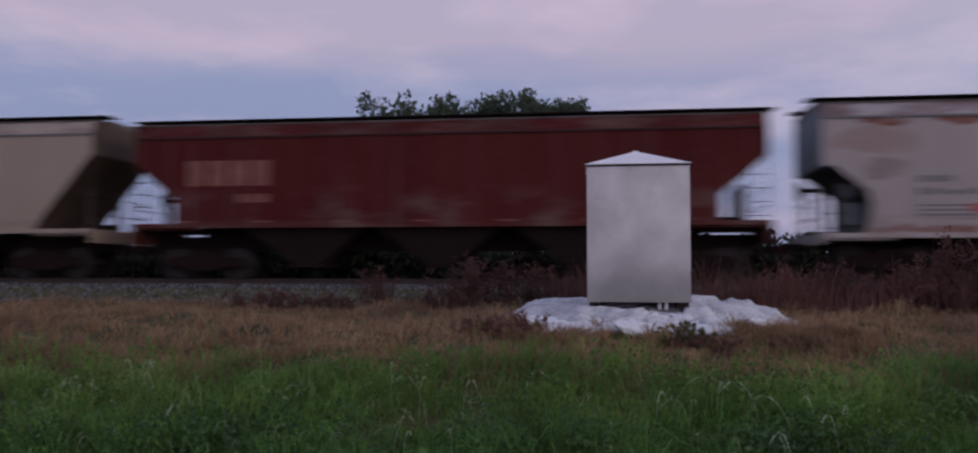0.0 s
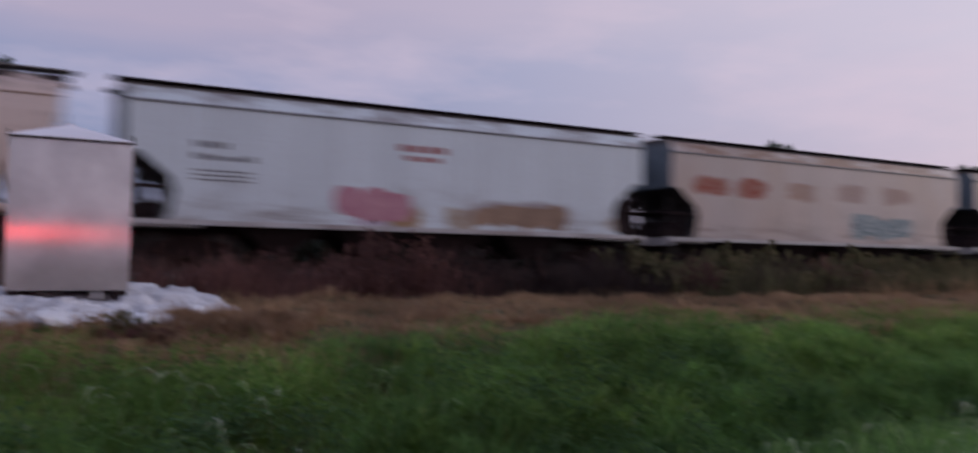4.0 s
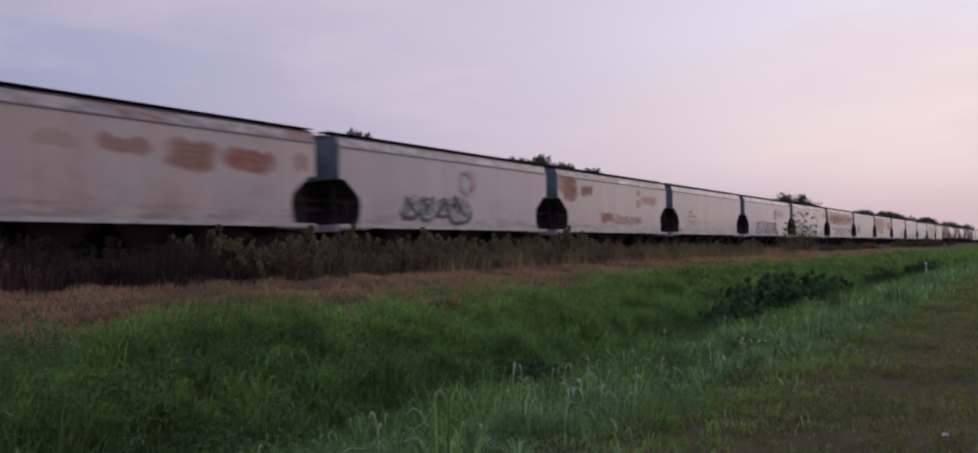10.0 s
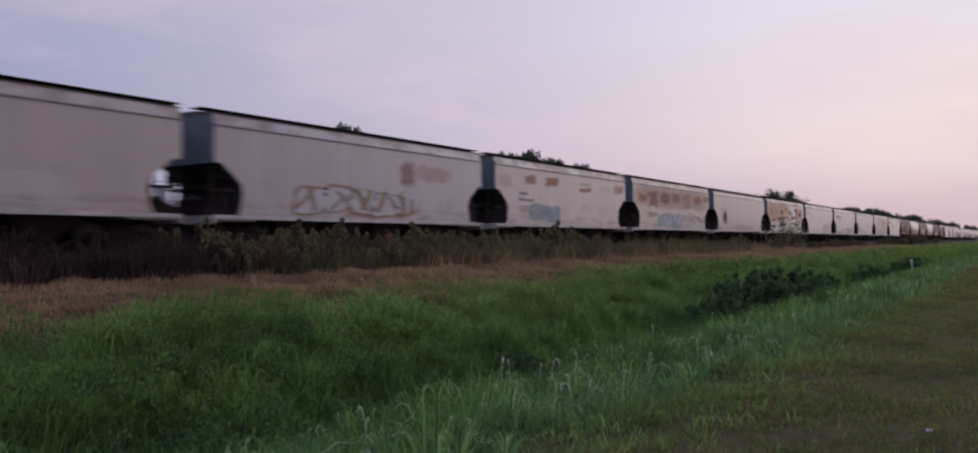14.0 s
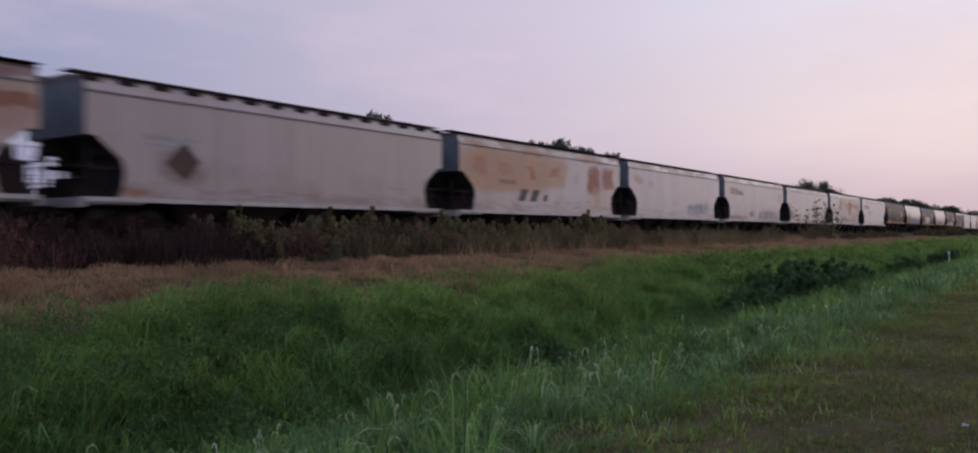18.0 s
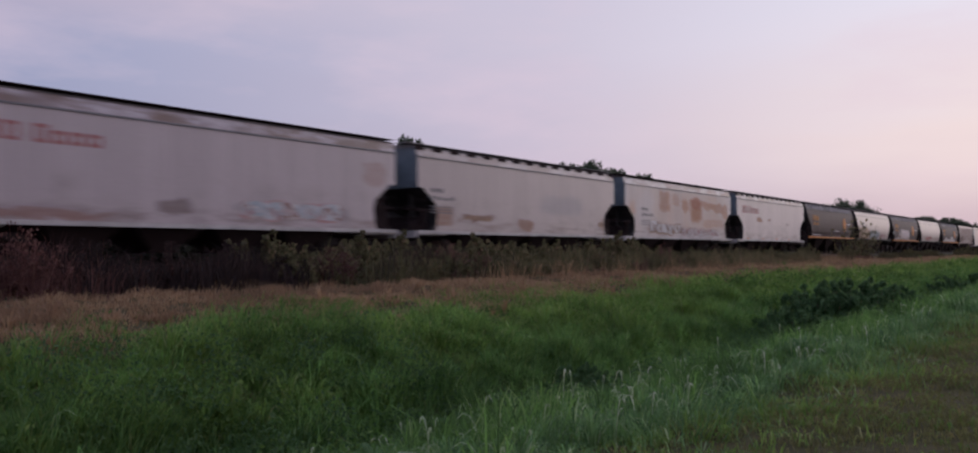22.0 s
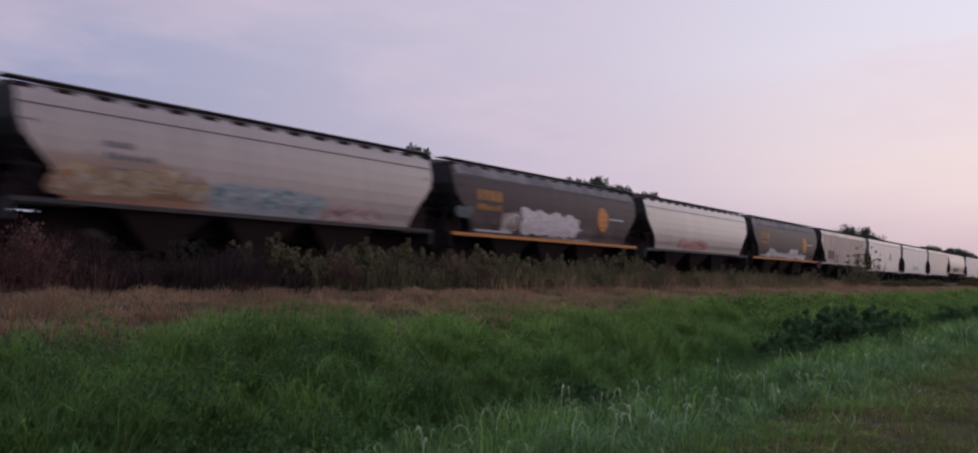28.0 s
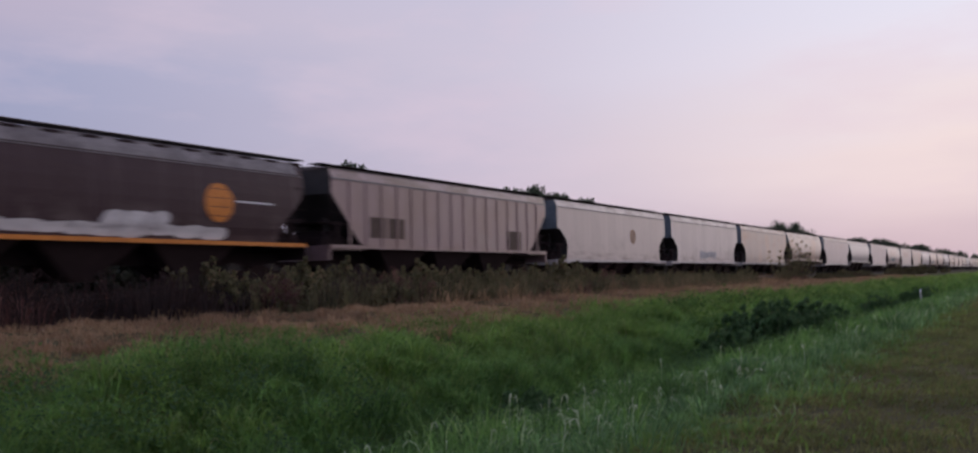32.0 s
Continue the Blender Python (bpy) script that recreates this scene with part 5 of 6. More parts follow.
    for s in (-1, 1):
        bm = bmesh.new()
        add_rod(bm, (s * (L2 - 1.0), -.95, zs + .33), (s * (L2 - .15), -.95, zs + .33), .24, 14)
        add_rod(bm, (s * (L2 - .62), .15, zs + .30), (s * (L2 - .62), 1.25, zs + .30), .22, 12)
        add_box(bm, min(s * (L2 - 1.1), s * L2), max(s * (L2 - 1.1), s * L2), -1.2, 1.2, zs + .01, zs + .14)
        out.append(("brake_cylinder", bm, "TANK", ""))
        bm = boxes((min(s * (L2 - 1.05), s * (L2 - .1)), max(s * (L2 - 1.05), s * (L2 - .1)), -1.42, -1.36, zs + .92, zs + 1.02), (min(s * (L2 - .62), s * (L2 - .48)), max(s * (L2 - .62), s * (L2 - .48)), -1.40, -1.22, zs + .4, zs + 1.0))
        out.append(("brake_lever", bm, "TANK", ""))
        bm = bmesh.new()
        add_rod(bm, (s * (L2 - 1.0), -.6, zs + .5), (s * (L2 - .1), .4, zs + 1.25), .035, 6)
        out.append(("brake_rod", bm, "TANK", ""))
        xa, xb = sorted((s * (L2 - 1.25), s * (L2 + .02)))
        out.append(("valve_box", boxes((xa, xb, -1.15, 1.15, zs + .14, zs + .46), (xa + .2, xb - .35, -.9, .6, zs + .46, zs + .70), (xa + .45, xb - .55, -.75, -.5, zs + .70, zs + 1.18), (xa + .1, xb - .25, -.8, .9, zs + .98, zs + 1.07), bevel=.02), "BOXES", ""))
    bm = bmesh.new()
    add_prism(bm, [(L2 - 1.15, zs + .14), (L2 - .2, zs + .14), (L2 - .22, zs + .95), (L2 - .5, zs + 1.08), (L2 - .55, zs + 1.42), (L2 - .78, zs + 1.5), (L2 - .95, zs + 1.25), (L2 - 1.1, zs + .8)], -1.36, -1.30)
    out.append(("gear_plate", bm, "GEAR", ""))
    return out


def truck_meshes():
    frames = []
    for t in (-1, 1):
        bm = bmesh.new()
        poly = [(-1.15, .40), (-1.05, .62), (-.55, .68), (-.35, .82), (.35, .82), (.55, .68), (1.05, .62), (1.15, .40), (.72, .38), (.42, .26), (-.42, .26), (-.72, .38)]
        add_prism(bm, poly, t * 1.0 - .07, t * 1.0 + .07)
        for c in (-.86, .86):
            add_box(bm, c - .15, c + .15, t * 1.09 - .05, t * 1.09 + .05, .33, .60, bevel=.03)
        frames.append(bm)
    bolster = boxes((-.22, .22, -1.05, 1.05, .48, .80), bevel=.03)
    ws = bmesh.new()
    add_rod(ws, (0, -1.0, 0), (0, 1.0, 0), .08, 10)
    for t in (-1, 1):
        add_rod(ws, (0, t * .7175 - .065, 0), (0, t * .7175 + .065, 0), .457, 22)
        add_rod(ws, (0, t * .655 - .02, 0), (0, t * .655 + .02, 0), .485, 22)
        for k in range(3):
            a = k * 2.094
            add_rod(ws, (.27 * math.cos(a), t * .79 - .012, .27 * math.sin(a)), (.27 * math.cos(a), t * .79 + .012, .27 * math.sin(a)), .05, 6)
    return frames, bolster, ws


KIT = {}


def shared(name, bm):
    me = bpy.data.meshes.new(name)
    bm.normal_update()
    bm.to_mesh(me)
    bm.free()
    me.materials.append(None)
    return me


for kind, zs in (("flat", 1.08), ("flat", 1.31), ("slant", 1.31), ("slant", 1.50), ("house", 1.31), ("house", 1.50), ("round", 1.31), ("round", 1.50)):
    KIT[kind, zs] = [(n, shared(n, bm), mk, lab) for n, bm, mk, lab in wagon_meshes(kind, zs)]
fr, bo, ws_ = truck_meshes()
KIT["frame"], KIT["bolster"], KIT["wheelset"] = [shared("side_frame", b) for b in fr], shared("bolster", bo), shared("wheelset", ws_)


def use(name, me, mat, parent, m=None, label=""):
    """An object on a shared mesh, with a material of its own."""
    o = new(name, me)
    o.parent = parent
    o.material_slots[0].link = "OBJECT"
    o.material_slots[0].material = mat
    if m is not None:
        o.matrix_basis = m
    if label:
        o["label"] = label
    return o


SILL_Z = {-1: 1.31, 0: 1.50, 2: 1.31, 3: 1.31, 7: 1.31, 28: 1.50}
GEARED = (2, 4, 8, 9, 13, 15, 17, 19, 20, 21, 24, 26, 28)
BRACKETED = (3, 16, 20, 22, 23, 24, 25, 26, 27)
WAGONS = {}
WHEELS = {}


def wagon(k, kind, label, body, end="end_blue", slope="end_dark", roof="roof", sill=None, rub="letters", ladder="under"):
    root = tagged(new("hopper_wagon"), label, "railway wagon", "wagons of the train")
    # slope sheets default to near black: recess shade put into their colour
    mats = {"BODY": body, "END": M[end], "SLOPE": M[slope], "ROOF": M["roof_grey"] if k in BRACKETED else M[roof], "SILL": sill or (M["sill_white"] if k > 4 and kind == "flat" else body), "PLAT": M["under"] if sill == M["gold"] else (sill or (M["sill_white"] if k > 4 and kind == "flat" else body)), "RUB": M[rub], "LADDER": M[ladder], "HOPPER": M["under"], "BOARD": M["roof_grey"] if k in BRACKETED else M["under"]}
    zs = SILL_Z.get(k, 1.50 if kind == "round" else 1.08)
    for n, me, mk, lab in KIT[kind, zs]:
        if mk == "GEAR":
            if k in GEARED:
                use(n, me, M["under"], root)
            continue
        if mk == "TANK":
            if k >= 2:
                use(n, me, M["under"], root)
            continue
        if mk == "BOXES":
            if k > 4:
                use(n, me, M["under"], root)
            continue
        if mk == "BRACKET":
            if k in BRACKETED:
                use(n, me, M["under"], root)
            continue
        use(n, me, mats.get(mk) or M[mk], root, label=lab)
    L2 = (WAGON_L - 1.3) / 2
    wheels = []
    for s in (-1, 1):
        tr = new("truck")
        tr.parent = root
        tr.matrix_basis = pose(s * (L2 - 1.75), 0, 0)
        for me in KIT["frame"]:
            use("side_frame", me, M["truck"], tr)
        use("bolster", KIT["bolster"], M["truck"], tr)
        for w in (-.86, .86):
            wheels.append(use("wheelset", KIT["wheelset"], M["wheel"], tr, pose(w, 0, .457)))
    WAGONS[k], WHEELS[k] = root, wheels
    root["shape"], root["low"] = kind, zs + .14
    return root


def patch_mesh(kind, polys, lift):
    """Flat shapes laid on a wagon's near side: each a ring of (x, z) round its middle."""
    bm = bmesh.new()
    for ring in polys:
        cx, cz = sum(p[0] for p in ring) / len(ring), sum(p[1] for p in ring) / len(ring)
        def at(x, z, e=0.0):
            return bm.verts.new((x, -half_width(kind, z) - lift - e, z))
        n = len(ring)
        outer = [at(x, z) for x, z in ring]
        inner = [at(cx + (x - cx) * .5, cz + (z - cz) * .5) for x, z in ring]
        mid = at(cx, cz)
        rim = [bm.verts.new((v.co.x, v.co.y + lift, v.co.z)) for v in outer]
        for i in range(n):
            j = (i + 1) % n
            bm.faces.new((outer[i], outer[j], inner[j], inner[i]))
            bm.faces.new((inner[i], inner[j], mid))
            bm.faces.new((rim[i], rim[j], outer[j], outer[i]))
    bmesh.ops.recalc_face_normals(bm, faces=bm.faces)
    return bm


def rect(x0, x1, z0, z1):
    n = max(2, int((x1 - x0) / .8) + 1)
    lo = [(x0 + (x1 - x0) * i / n, z0) for i in range(n + 1)]
    return lo + [(x1, (z0 + z1) / 2)] + [(x, z1) for x, _ in lo[::-1]] + [(x0, (z0 + z1) / 2)]


def disc(x, z, r, squash=1.0):
    return [(x + r * squash * math.cos(a * .3927), z + r * math.sin(a * .3927)) for a in range(16)]


def lift_for(root):
    return .022 if root["shape"] == "round" else .008


def mark(k, name, polys, mat, label="", up=0.0):
    root = WAGONS[k]
    for ring in polys:
        part(name, patch_mesh(root["shape"], [ring], lift_for(root) + up), M[mat], root, label)


def bars(x0, z, w, h, n, gap=0.35, rng=None):
    """A word as a row of plain bars."""
    out = []
    step = w / n
    for i in range(n):
        top = h if n < 5 or i in (0, 1, n - 1) else h * .72
        out.append(rect(x0 + i * step, x0 + i * step + step * (1 - gap), z, z + top))
    return out


def graffiti(k, x0, x1, z0, z1, fill, edge, n=5, seed=1, label=""):
    rng = random.Random(seed * 31 + k)
    low = WAGONS[k]["low"]
    z0 = max(low + .02, z0 - (1.44 - low) * .9) if z0 < 1.62 else z0
    big, small = [], []
    w = (x1 - x0) / n
    for i in range(n):
        cx, cz = x0 + (i + .5) * w, (z0 + z1) / 2 + rng.uniform(-.08, .08) * (z1 - z0)
        hx, hz = w * rng.uniform(.6, .85), (z1 - z0) / 2 * rng.uniform(.75, 1.1)
        ph = [rng.uniform(.62, 1.15) for _ in range(14)]
        ph = [(ph[a - 1] + 2 * ph[a] + ph[(a + 1) % 14]) / 4 for a in range(14)]
        ring = []
        for a in range(14):
            t = a * 2 * math.pi / 14
            c, s = math.cos(t), math.sin(t)
            f = 1 / max(abs(c), abs(s)) ** .55 * ph[a]
            ring.append((cx + c * hx * f + s * .15 * w, max(low, cz + s * hz * f)))
        big.append(ring)
        dx, dz = rng.uniform(-.08, .08) * w, rng.uniform(-.02, .10) * (z1 - z0)
        small.append([(cx + dx + (x - cx) * .84, max(low + .03, cz + dz + (z - cz) * .84)) for x, z in ring])
    strokes = []
    for i in range(n):
        cx = x0 + (i + .5) * w + rng.uniform(-.1, .1)
        zz = (z0 + z1) / 2 + rng.uniform(-.15, .15) * (z1 - z0)
        for q in range(2):
            lean = rng.uniform(-.35, .35) * w
            hh, ww = (z1 - z0) * rng.uniform(.18, .38), w * rng.uniform(.05, .12)
            xx = cx + rng.uniform(-.3, .3) * w
            strokes.append([(xx - ww - lean, max(low + .03, zz - hh)), (xx + ww - lean, max(low + .03, zz - hh)), (xx + ww * 1.4, zz), (xx + ww + lean, zz + hh), (xx - ww + lean, zz + hh), (xx - ww * .7, zz)])
    mark(k, "graffiti_outline", big, edge, label or "spray-painted graffiti outline")
    mark(k, "graffiti_letter", small, fill, label or "spray-painted graffiti letters", .004)
    if edge != fill:
        mark(k, "graffiti_stroke", strokes, edge, "", .008)


def emblem(k, x, z, r, mat):
    mark(k, "emblem", [disc(x, z, r)], mat, "round painted emblem")
    mark(k, "emblem_bar", [rect(x - r * .5, x + r * .5, z - r * .1, z + r * .1), rect(x - r * .35, x + r * .35, z - r * .55, z - r * .35)], "white", "", .005)


def data_panel(k, x, z, mat="letters", w=1.6):
    mark(k, "reporting_mark", bars(x, z, w * .55, .17, 4) + bars(x, z - .32, w, .17, 6), mat, "stencilled marks as plain bars")
    mark(k, "data_line", [rect(x, x + w * .9, z - .62 - i * .12, z - .575 - i * .12) for i in range(3)], mat)


def open_boxes(x0, z, w, h, n, stroke):
    """A word as a row of plain open boxes, the first two taller."""
    out, step = [], w / (n + .5)
    for i in range(n):
        a = x0 + (i + (.5 if i > 1 else 0)) * step
        b, top = a + step * .78, z + h * (1.0 if i in (0, 1, 2) else .72)
        out += [rect(a, a + stroke, z, top), rect(b - stroke, b, z, top), rect(a + stroke, b - stroke, top - stroke, top), rect(a + stroke, b - stroke, z, z + stroke)]
    return out


def word(k, x, z, w, h, n, mat, label=""):
    if mat == "red" and h > .4:
        mark(k, "letter", open_boxes(x, z, w, h, n, .10), mat, label)
        return
    mark(k, "letter", bars(x, z, w, h, n, .22), mat, label or "faded painted lettering as plain bars")


WHITE, LILAC, BLUEW, BEIGE = (0.59, 0.53, 0.50), (0.58, 0.53, 0.55), (0.55, 0.58, 0.60), (0.56, 0.49, 0.44)
RUST2 = (0.33, 0.125, 0.058)
RED_RUST, RUST, OCHRE, TAN, DARK, ROSE = (0.29, 0.085, 0.045), (0.34, 0.15, 0.065), (0.44, 0.27, 0.13), (0.42, 0.29, 0.18), (0.13, 0.09, 0.085), (0.46, 0.25, 0.26)


STAIN, RUST_THIN, RUST_DEEP = (0.60, 0.345, 0.20, 1), (0.42, 0.18, 0.085, 1), (0.38, 0.115, 0.06, 1)


def paints(k, base, **kw):
    if sum(base) > 1.2:
        base = (base[0] * .90, base[1] * .825, base[2] * .81)
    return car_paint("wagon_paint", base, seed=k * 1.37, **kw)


def build_train():
    w = wagon
    WL = "faded off-white covered hopper wagon with rust blooms"
    w(-2, "flat", "beige covered hopper wagon", paints(-2, BEIGE))
    w(-1, "slant", "beige covered hopper wagon with brown ends", paints(-1, (0.40, 0.30, 0.225)), end="end_brown", slope="end_brown")
    data_panel(-1, -5.5, 3.0)
    red = paints(0, (0.092, 0.0100, 0.0100), rust=(0.08, 0.02, 0.015), top=.4, streak=.5, wash=.35, wash_col=(0.115, 0.020, 0.013), rough=.75, shine=.15)
    w(0, "house", "dark red covered hopper wagon with ghost lettering", red, end="end_red", slope="end_red", sill=red, rub="end_red")
    word(0, -6.7, 2.75, 2.4, .75, 4, "ghost")
    word(0, -5.3, 2.25, 0.9, .25, 3, "ghost")
    mark(0, "sill_tab", [rect(-7.0 + i * 2.15, -6.55 + i * 2.15, 1.66, 1.70) for i in range(7)], "ghost")
    mark(0, "corner_patch", [rect(5.85, 6.2, 1.75, 2.5)], "orange_dull")
    w(1, "flat", "grey-white covered hopper wagon with red and green graffiti", paints(1, (0.475, 0.43, 0.425), top=1.0, spots=[(-6.7, 4.08, .55, .13, .9, RED_RUST), (-4.7, 4.08, .6, .13, .9, RED_RUST), (-3.2, 4.1, .6, .1, .7, RUST), (-1.5, 4.1, .5, .08, .6, RUST), (.06, 4.1, .6, .08, .5, RUST), (2.5, 4.1, 1.0, .1, .8, RED_RUST), (-6.9, 3.6, 1.0, .3, .3, RUST), (7.3, 3.3, .8, .1, .45, RED_RUST), (7.3, 3.4, .9, .4, .45, TAN), (-6.6, 2.9, .5, .25, .35, DARK), (5.6, 2.3, .8, .15, .5, DARK), (-5.0, 1.3, 2.0, .08, .6, RED_RUST), (5.5, 1.3, 2.2, .08, .6, RED_RUST)], rust=(0.22, 0.09, 0.07)), sill=paints(1.2, (0.55, 0.5, 0.48)))
    data_panel(1, -5.8, 2.5)
    mark(1, "emblem", [disc(2.9, 3.55, .44, .7)], "letters", "dark oval emblem")
    mark(1, "letter", [rect(3.7, 5.5, 3.50 - i * .29, 3.69 - i * .29) for i in range(3)], "sp_rose", "faded red lines of lettering as plain bars")
    low = WAGONS[1]["low"] + .02
    mark(1, "graffiti_outline", [[(-4.5, 1.72), (-3.5, 1.70), (-3.3, 1.98), (-4.65, 1.94)], [(-2.2, low), (-.5, low), (-.85, 1.95), (-1.1, 2.08), (-1.6, 1.7)]], "sp_red", "red spray-painted wedges of graffiti")
    mark(1, "graffiti_letter", [[(-4.3, low), (-3.3, low), (-2.9, 1.7), (-3.3, 2.12), (-3.6, 1.78), (-4.2, 1.74)], [(-3.25, low), (-2.4, low), (-2.0, 1.75), (-2.45, 2.22), (-3.0, 2.18)], [(-2.3, low), (-1.55, low), (-1.75, 1.6), (-1.25, 2.0), (-1.5, 2.2), (-2.1, 1.85)]], "sp_blush", "white spray-painted graffiti letters", .004)
    mark(1, "graffiti_stroke", [[(-3.9, low + .05), (-3.75, low + .05), (-3.3, 2.0), (-3.45, 2.02)], [(-2.75, 1.4), (-2.6, 1.38), (-2.3, 1.85), (-2.42, 1.9)], [(-1.95, 1.5), (-1.85, 1.45), (-1.45, 1.95), (-1.55, 2.02)]], "sp_pink", "", .008)
    use("valve_box", shared("valve_box", boxes((-7.75, -7.2, -1.36, -1.1, 1.42, 2.0), (-7.7, -7.4, -1.36, -1.15, 2.15, 2.5), (-7.62, -7.52, -1.34, -1.2, 2.0, 2.15), bevel=.02)), M["sp_slate"], WAGONS[1])
    graffiti(1, 0.2, 2.6, 1.5, 2.2, "mix_pink", "mix_pink", 4, 3)
    graffiti(1, 3.3, 5.0, 1.45, 2.2, "sp_green", "sp_green", 3, 3, "dark green spray-painted graffiti")
    mark(1, "placard", [rect(5.9, 6.7, 1.9, 2.0), rect(5.9, 6.7, 2.1, 2.3)], "white")
    w(2, "house", "pale blue-grey covered hopper wagon with flat sides", paints(2, (0.63, 0.655, 0.665), streak=.3))
    emblem(2, .15, 3.1, .66, "sp_grey")
    data_panel(2, -6.6, 2.9)
    mark(2, "data_line", [rect(-5.4, -2.6, 1.9 + i * .13, 1.95 + i * .13) for i in range(4)], "sp_grey")
    w(3, "round", "beige covered hopper wagon with curved sides", paints(3, (0.75, 0.62, 0.54), streak=.25, spots=[(-4.0, 3.7, 3.0, .3, .25, TAN)]), end="end_blue", rub="sp_brown")
    mark(3, "placard", [rect(-6.75, -6.0, 2.5, 2.9)], "letters", "dark rectangular placard")
    data_panel(3, -6.3, 2.45)
    use("brake_chest", shared("brake_chest", boxes((7.0, 7.55, -1.2, .6, 1.75, 2.45), (7.1, 7.4, -1.25, -.9, 1.35, 1.8), (7.2, 7.9, -.3, .3, 2.2, 2.35), bevel=.03)), M["under"], WAGONS[2])
    word(3, 0.5, 2.0, .7, .15, 3, "sp_brown")
    w(4, "flat", "pale blue-white covered hopper wagon with graffiti", paints(4, (0.76, 0.90, 0.96), streak=.2, spots=[(-.6, 1.5, .5, .3, .8, (0.50, 0.40, 0.16)), (1.3, 1.5, .5, .3, .6, (0.46, 0.40, 0.18)), (3.6, 1.6, .4, .28, .8, (0.50, 0.36, 0.14)), (7.2, 1.5, .4, .25, .7, (0.40, 0.34, 0.16)), (3.4, 1.75, 1.8, .35, .6, (0.28, 0.20, 0.20)), (-1.7, 1.5, .5, .35, .6, (0.46, 0.30, 0.42))]), sill=paints(4.2, (0.6, 0.62, 0.63)))
    data_panel(4, -6.5, 3.1)
    word(4, -.8, 3.42, 1.6, .2, 4, "red")
    word(4, -.6, 3.15, 1.2, .15, 3, "red")
    graffiti(4, -2.7, -.5, 1.5, 2.35, "sp_pink", "sp_pink", 3, 4, "pink spray-painted graffiti")
    graffiti(4, 1.7, 5.0, 1.4, 2.05, "sp_brown", "sp_brown", 5, 5, "brown and black spray-painted graffiti")
    w(5, "flat", "rust-streaked white covered hopper wagon with orange blooms", paints(5, WHITE, top=.9, rust=RUST2, wash=.4, wash_col=(0.50, 0.33, 0.24), spots=[(-6.4, 3.1, .85, .3, .9, (0.46, 0.13, 0.07)), (-4.35, 3.1, .7, .32, .95, (0.46, 0.12, 0.06)), (-1.7, 3.1, .7, .3, .5, OCHRE), (1.2, 3.2, .8, .3, .4, RUST), (4.0, 3.2, .9, .3, .4, RUST)]))
    graffiti(5, 1.3, 4.8, 1.5, 2.4, "mix_teal", "mix_teal", 5, 6, "teal spray-painted graffiti")
    w(6, "flat", "rust-stained white wagon with a broad graffiti panel", paints(6, (0.55, 0.48, 0.45), top=1.0, rust=(0.24, 0.10, 0.07), wash=.3, spots=[(-.4, 3.1, .65, .36, .7, RUST), (1.8, 3.2, .65, .4, .95, (0.30, 0.12, 0.05)), (1.9, 4.0, .6, .25, .5, OCHRE), (4.0, 3.05, .62, .22, .7, TAN), (6.75, 3.1, .85, .38, .6, (0.34, 0.20, 0.18)), (-3.5, 3.2, .8, .35, .5, RUST), (-6, 3.2, .8, .35, .5, RUST)]))
    graffiti(6, .4, 6.3, 1.45, 2.45, "mix_loud", "sp_brown", 6, 7, "orange and brown spray-painted graffiti")
    graffiti(6, 6.5, 7.6, 1.6, 2.4, "mix_cold", "sp_teal", 2, 37)
    graffiti(6, -6.8, -.2, 1.5, 2.6, "mix_teal", "mix_teal", 6, 8)
    yel = paints(7, (0.70, 0.385, 0.135), streak=.4, wash=.5, wash_col=(0.42, 0.19, 0.07), spots=[(0, 1.45, 8.0, .1, .6, (0.36, 0.13, 0.04)), (-6.9, 2.2, .6, .5, .45, (0.40, 0.17, 0.05)), (-.7, 3.0, .7, .1, .5, (0.36, 0.17, 0.06)), (5.6, 1.9, .7, .25, .4, (0.36, 0.15, 0.05))])
    w(7, "flat", "ochre yellow covered hopper wagon with flat sides", yel, end="end_brown", slope="end_dark", roof="roof", sill=yel, rub="sp_brown")
    data_panel(7, -6.4, 2.9, "sp_brown")
    word(7, -1.0, 2.9, 1.4, .2, 3, "sp_brown")
    graffiti(7, -5.9, -2.5, 1.5, 2.15, "sp_olive", "sp_olive", 5, 9, "pale teal spray-painted graffiti")
    graffiti(7, -.4, 3.2, 1.5, 2.3, "sp_pale", "sp_olive", 5, 10, "white spray-painted graffiti")
    w(8, "flat", "pale lilac-white covered hopper wagon with red lettering", paints(8, LILAC, top=.5, streak=.25, spots=[(5.5, 1.32, 2.6, .1, .7, OCHRE), (-1.0, 1.35, 3.0, .08, .5, RUST), (3.0, 1.8, 3.0, .2, .35, (0.40, 0.33, 0.36)), (-2.2, 2.0, 2.3, .45, .3, (0.36, 0.33, 0.36))]))
    word(8, -6.4, 3.3, 3.3, .5, 6, "red", "faded red lettering as plain bars")
    graffiti(8, -4.6, .3, 1.6, 2.5, "mix_dark", "sp_grey", 6, 11, "grey and black spray-painted graffiti")
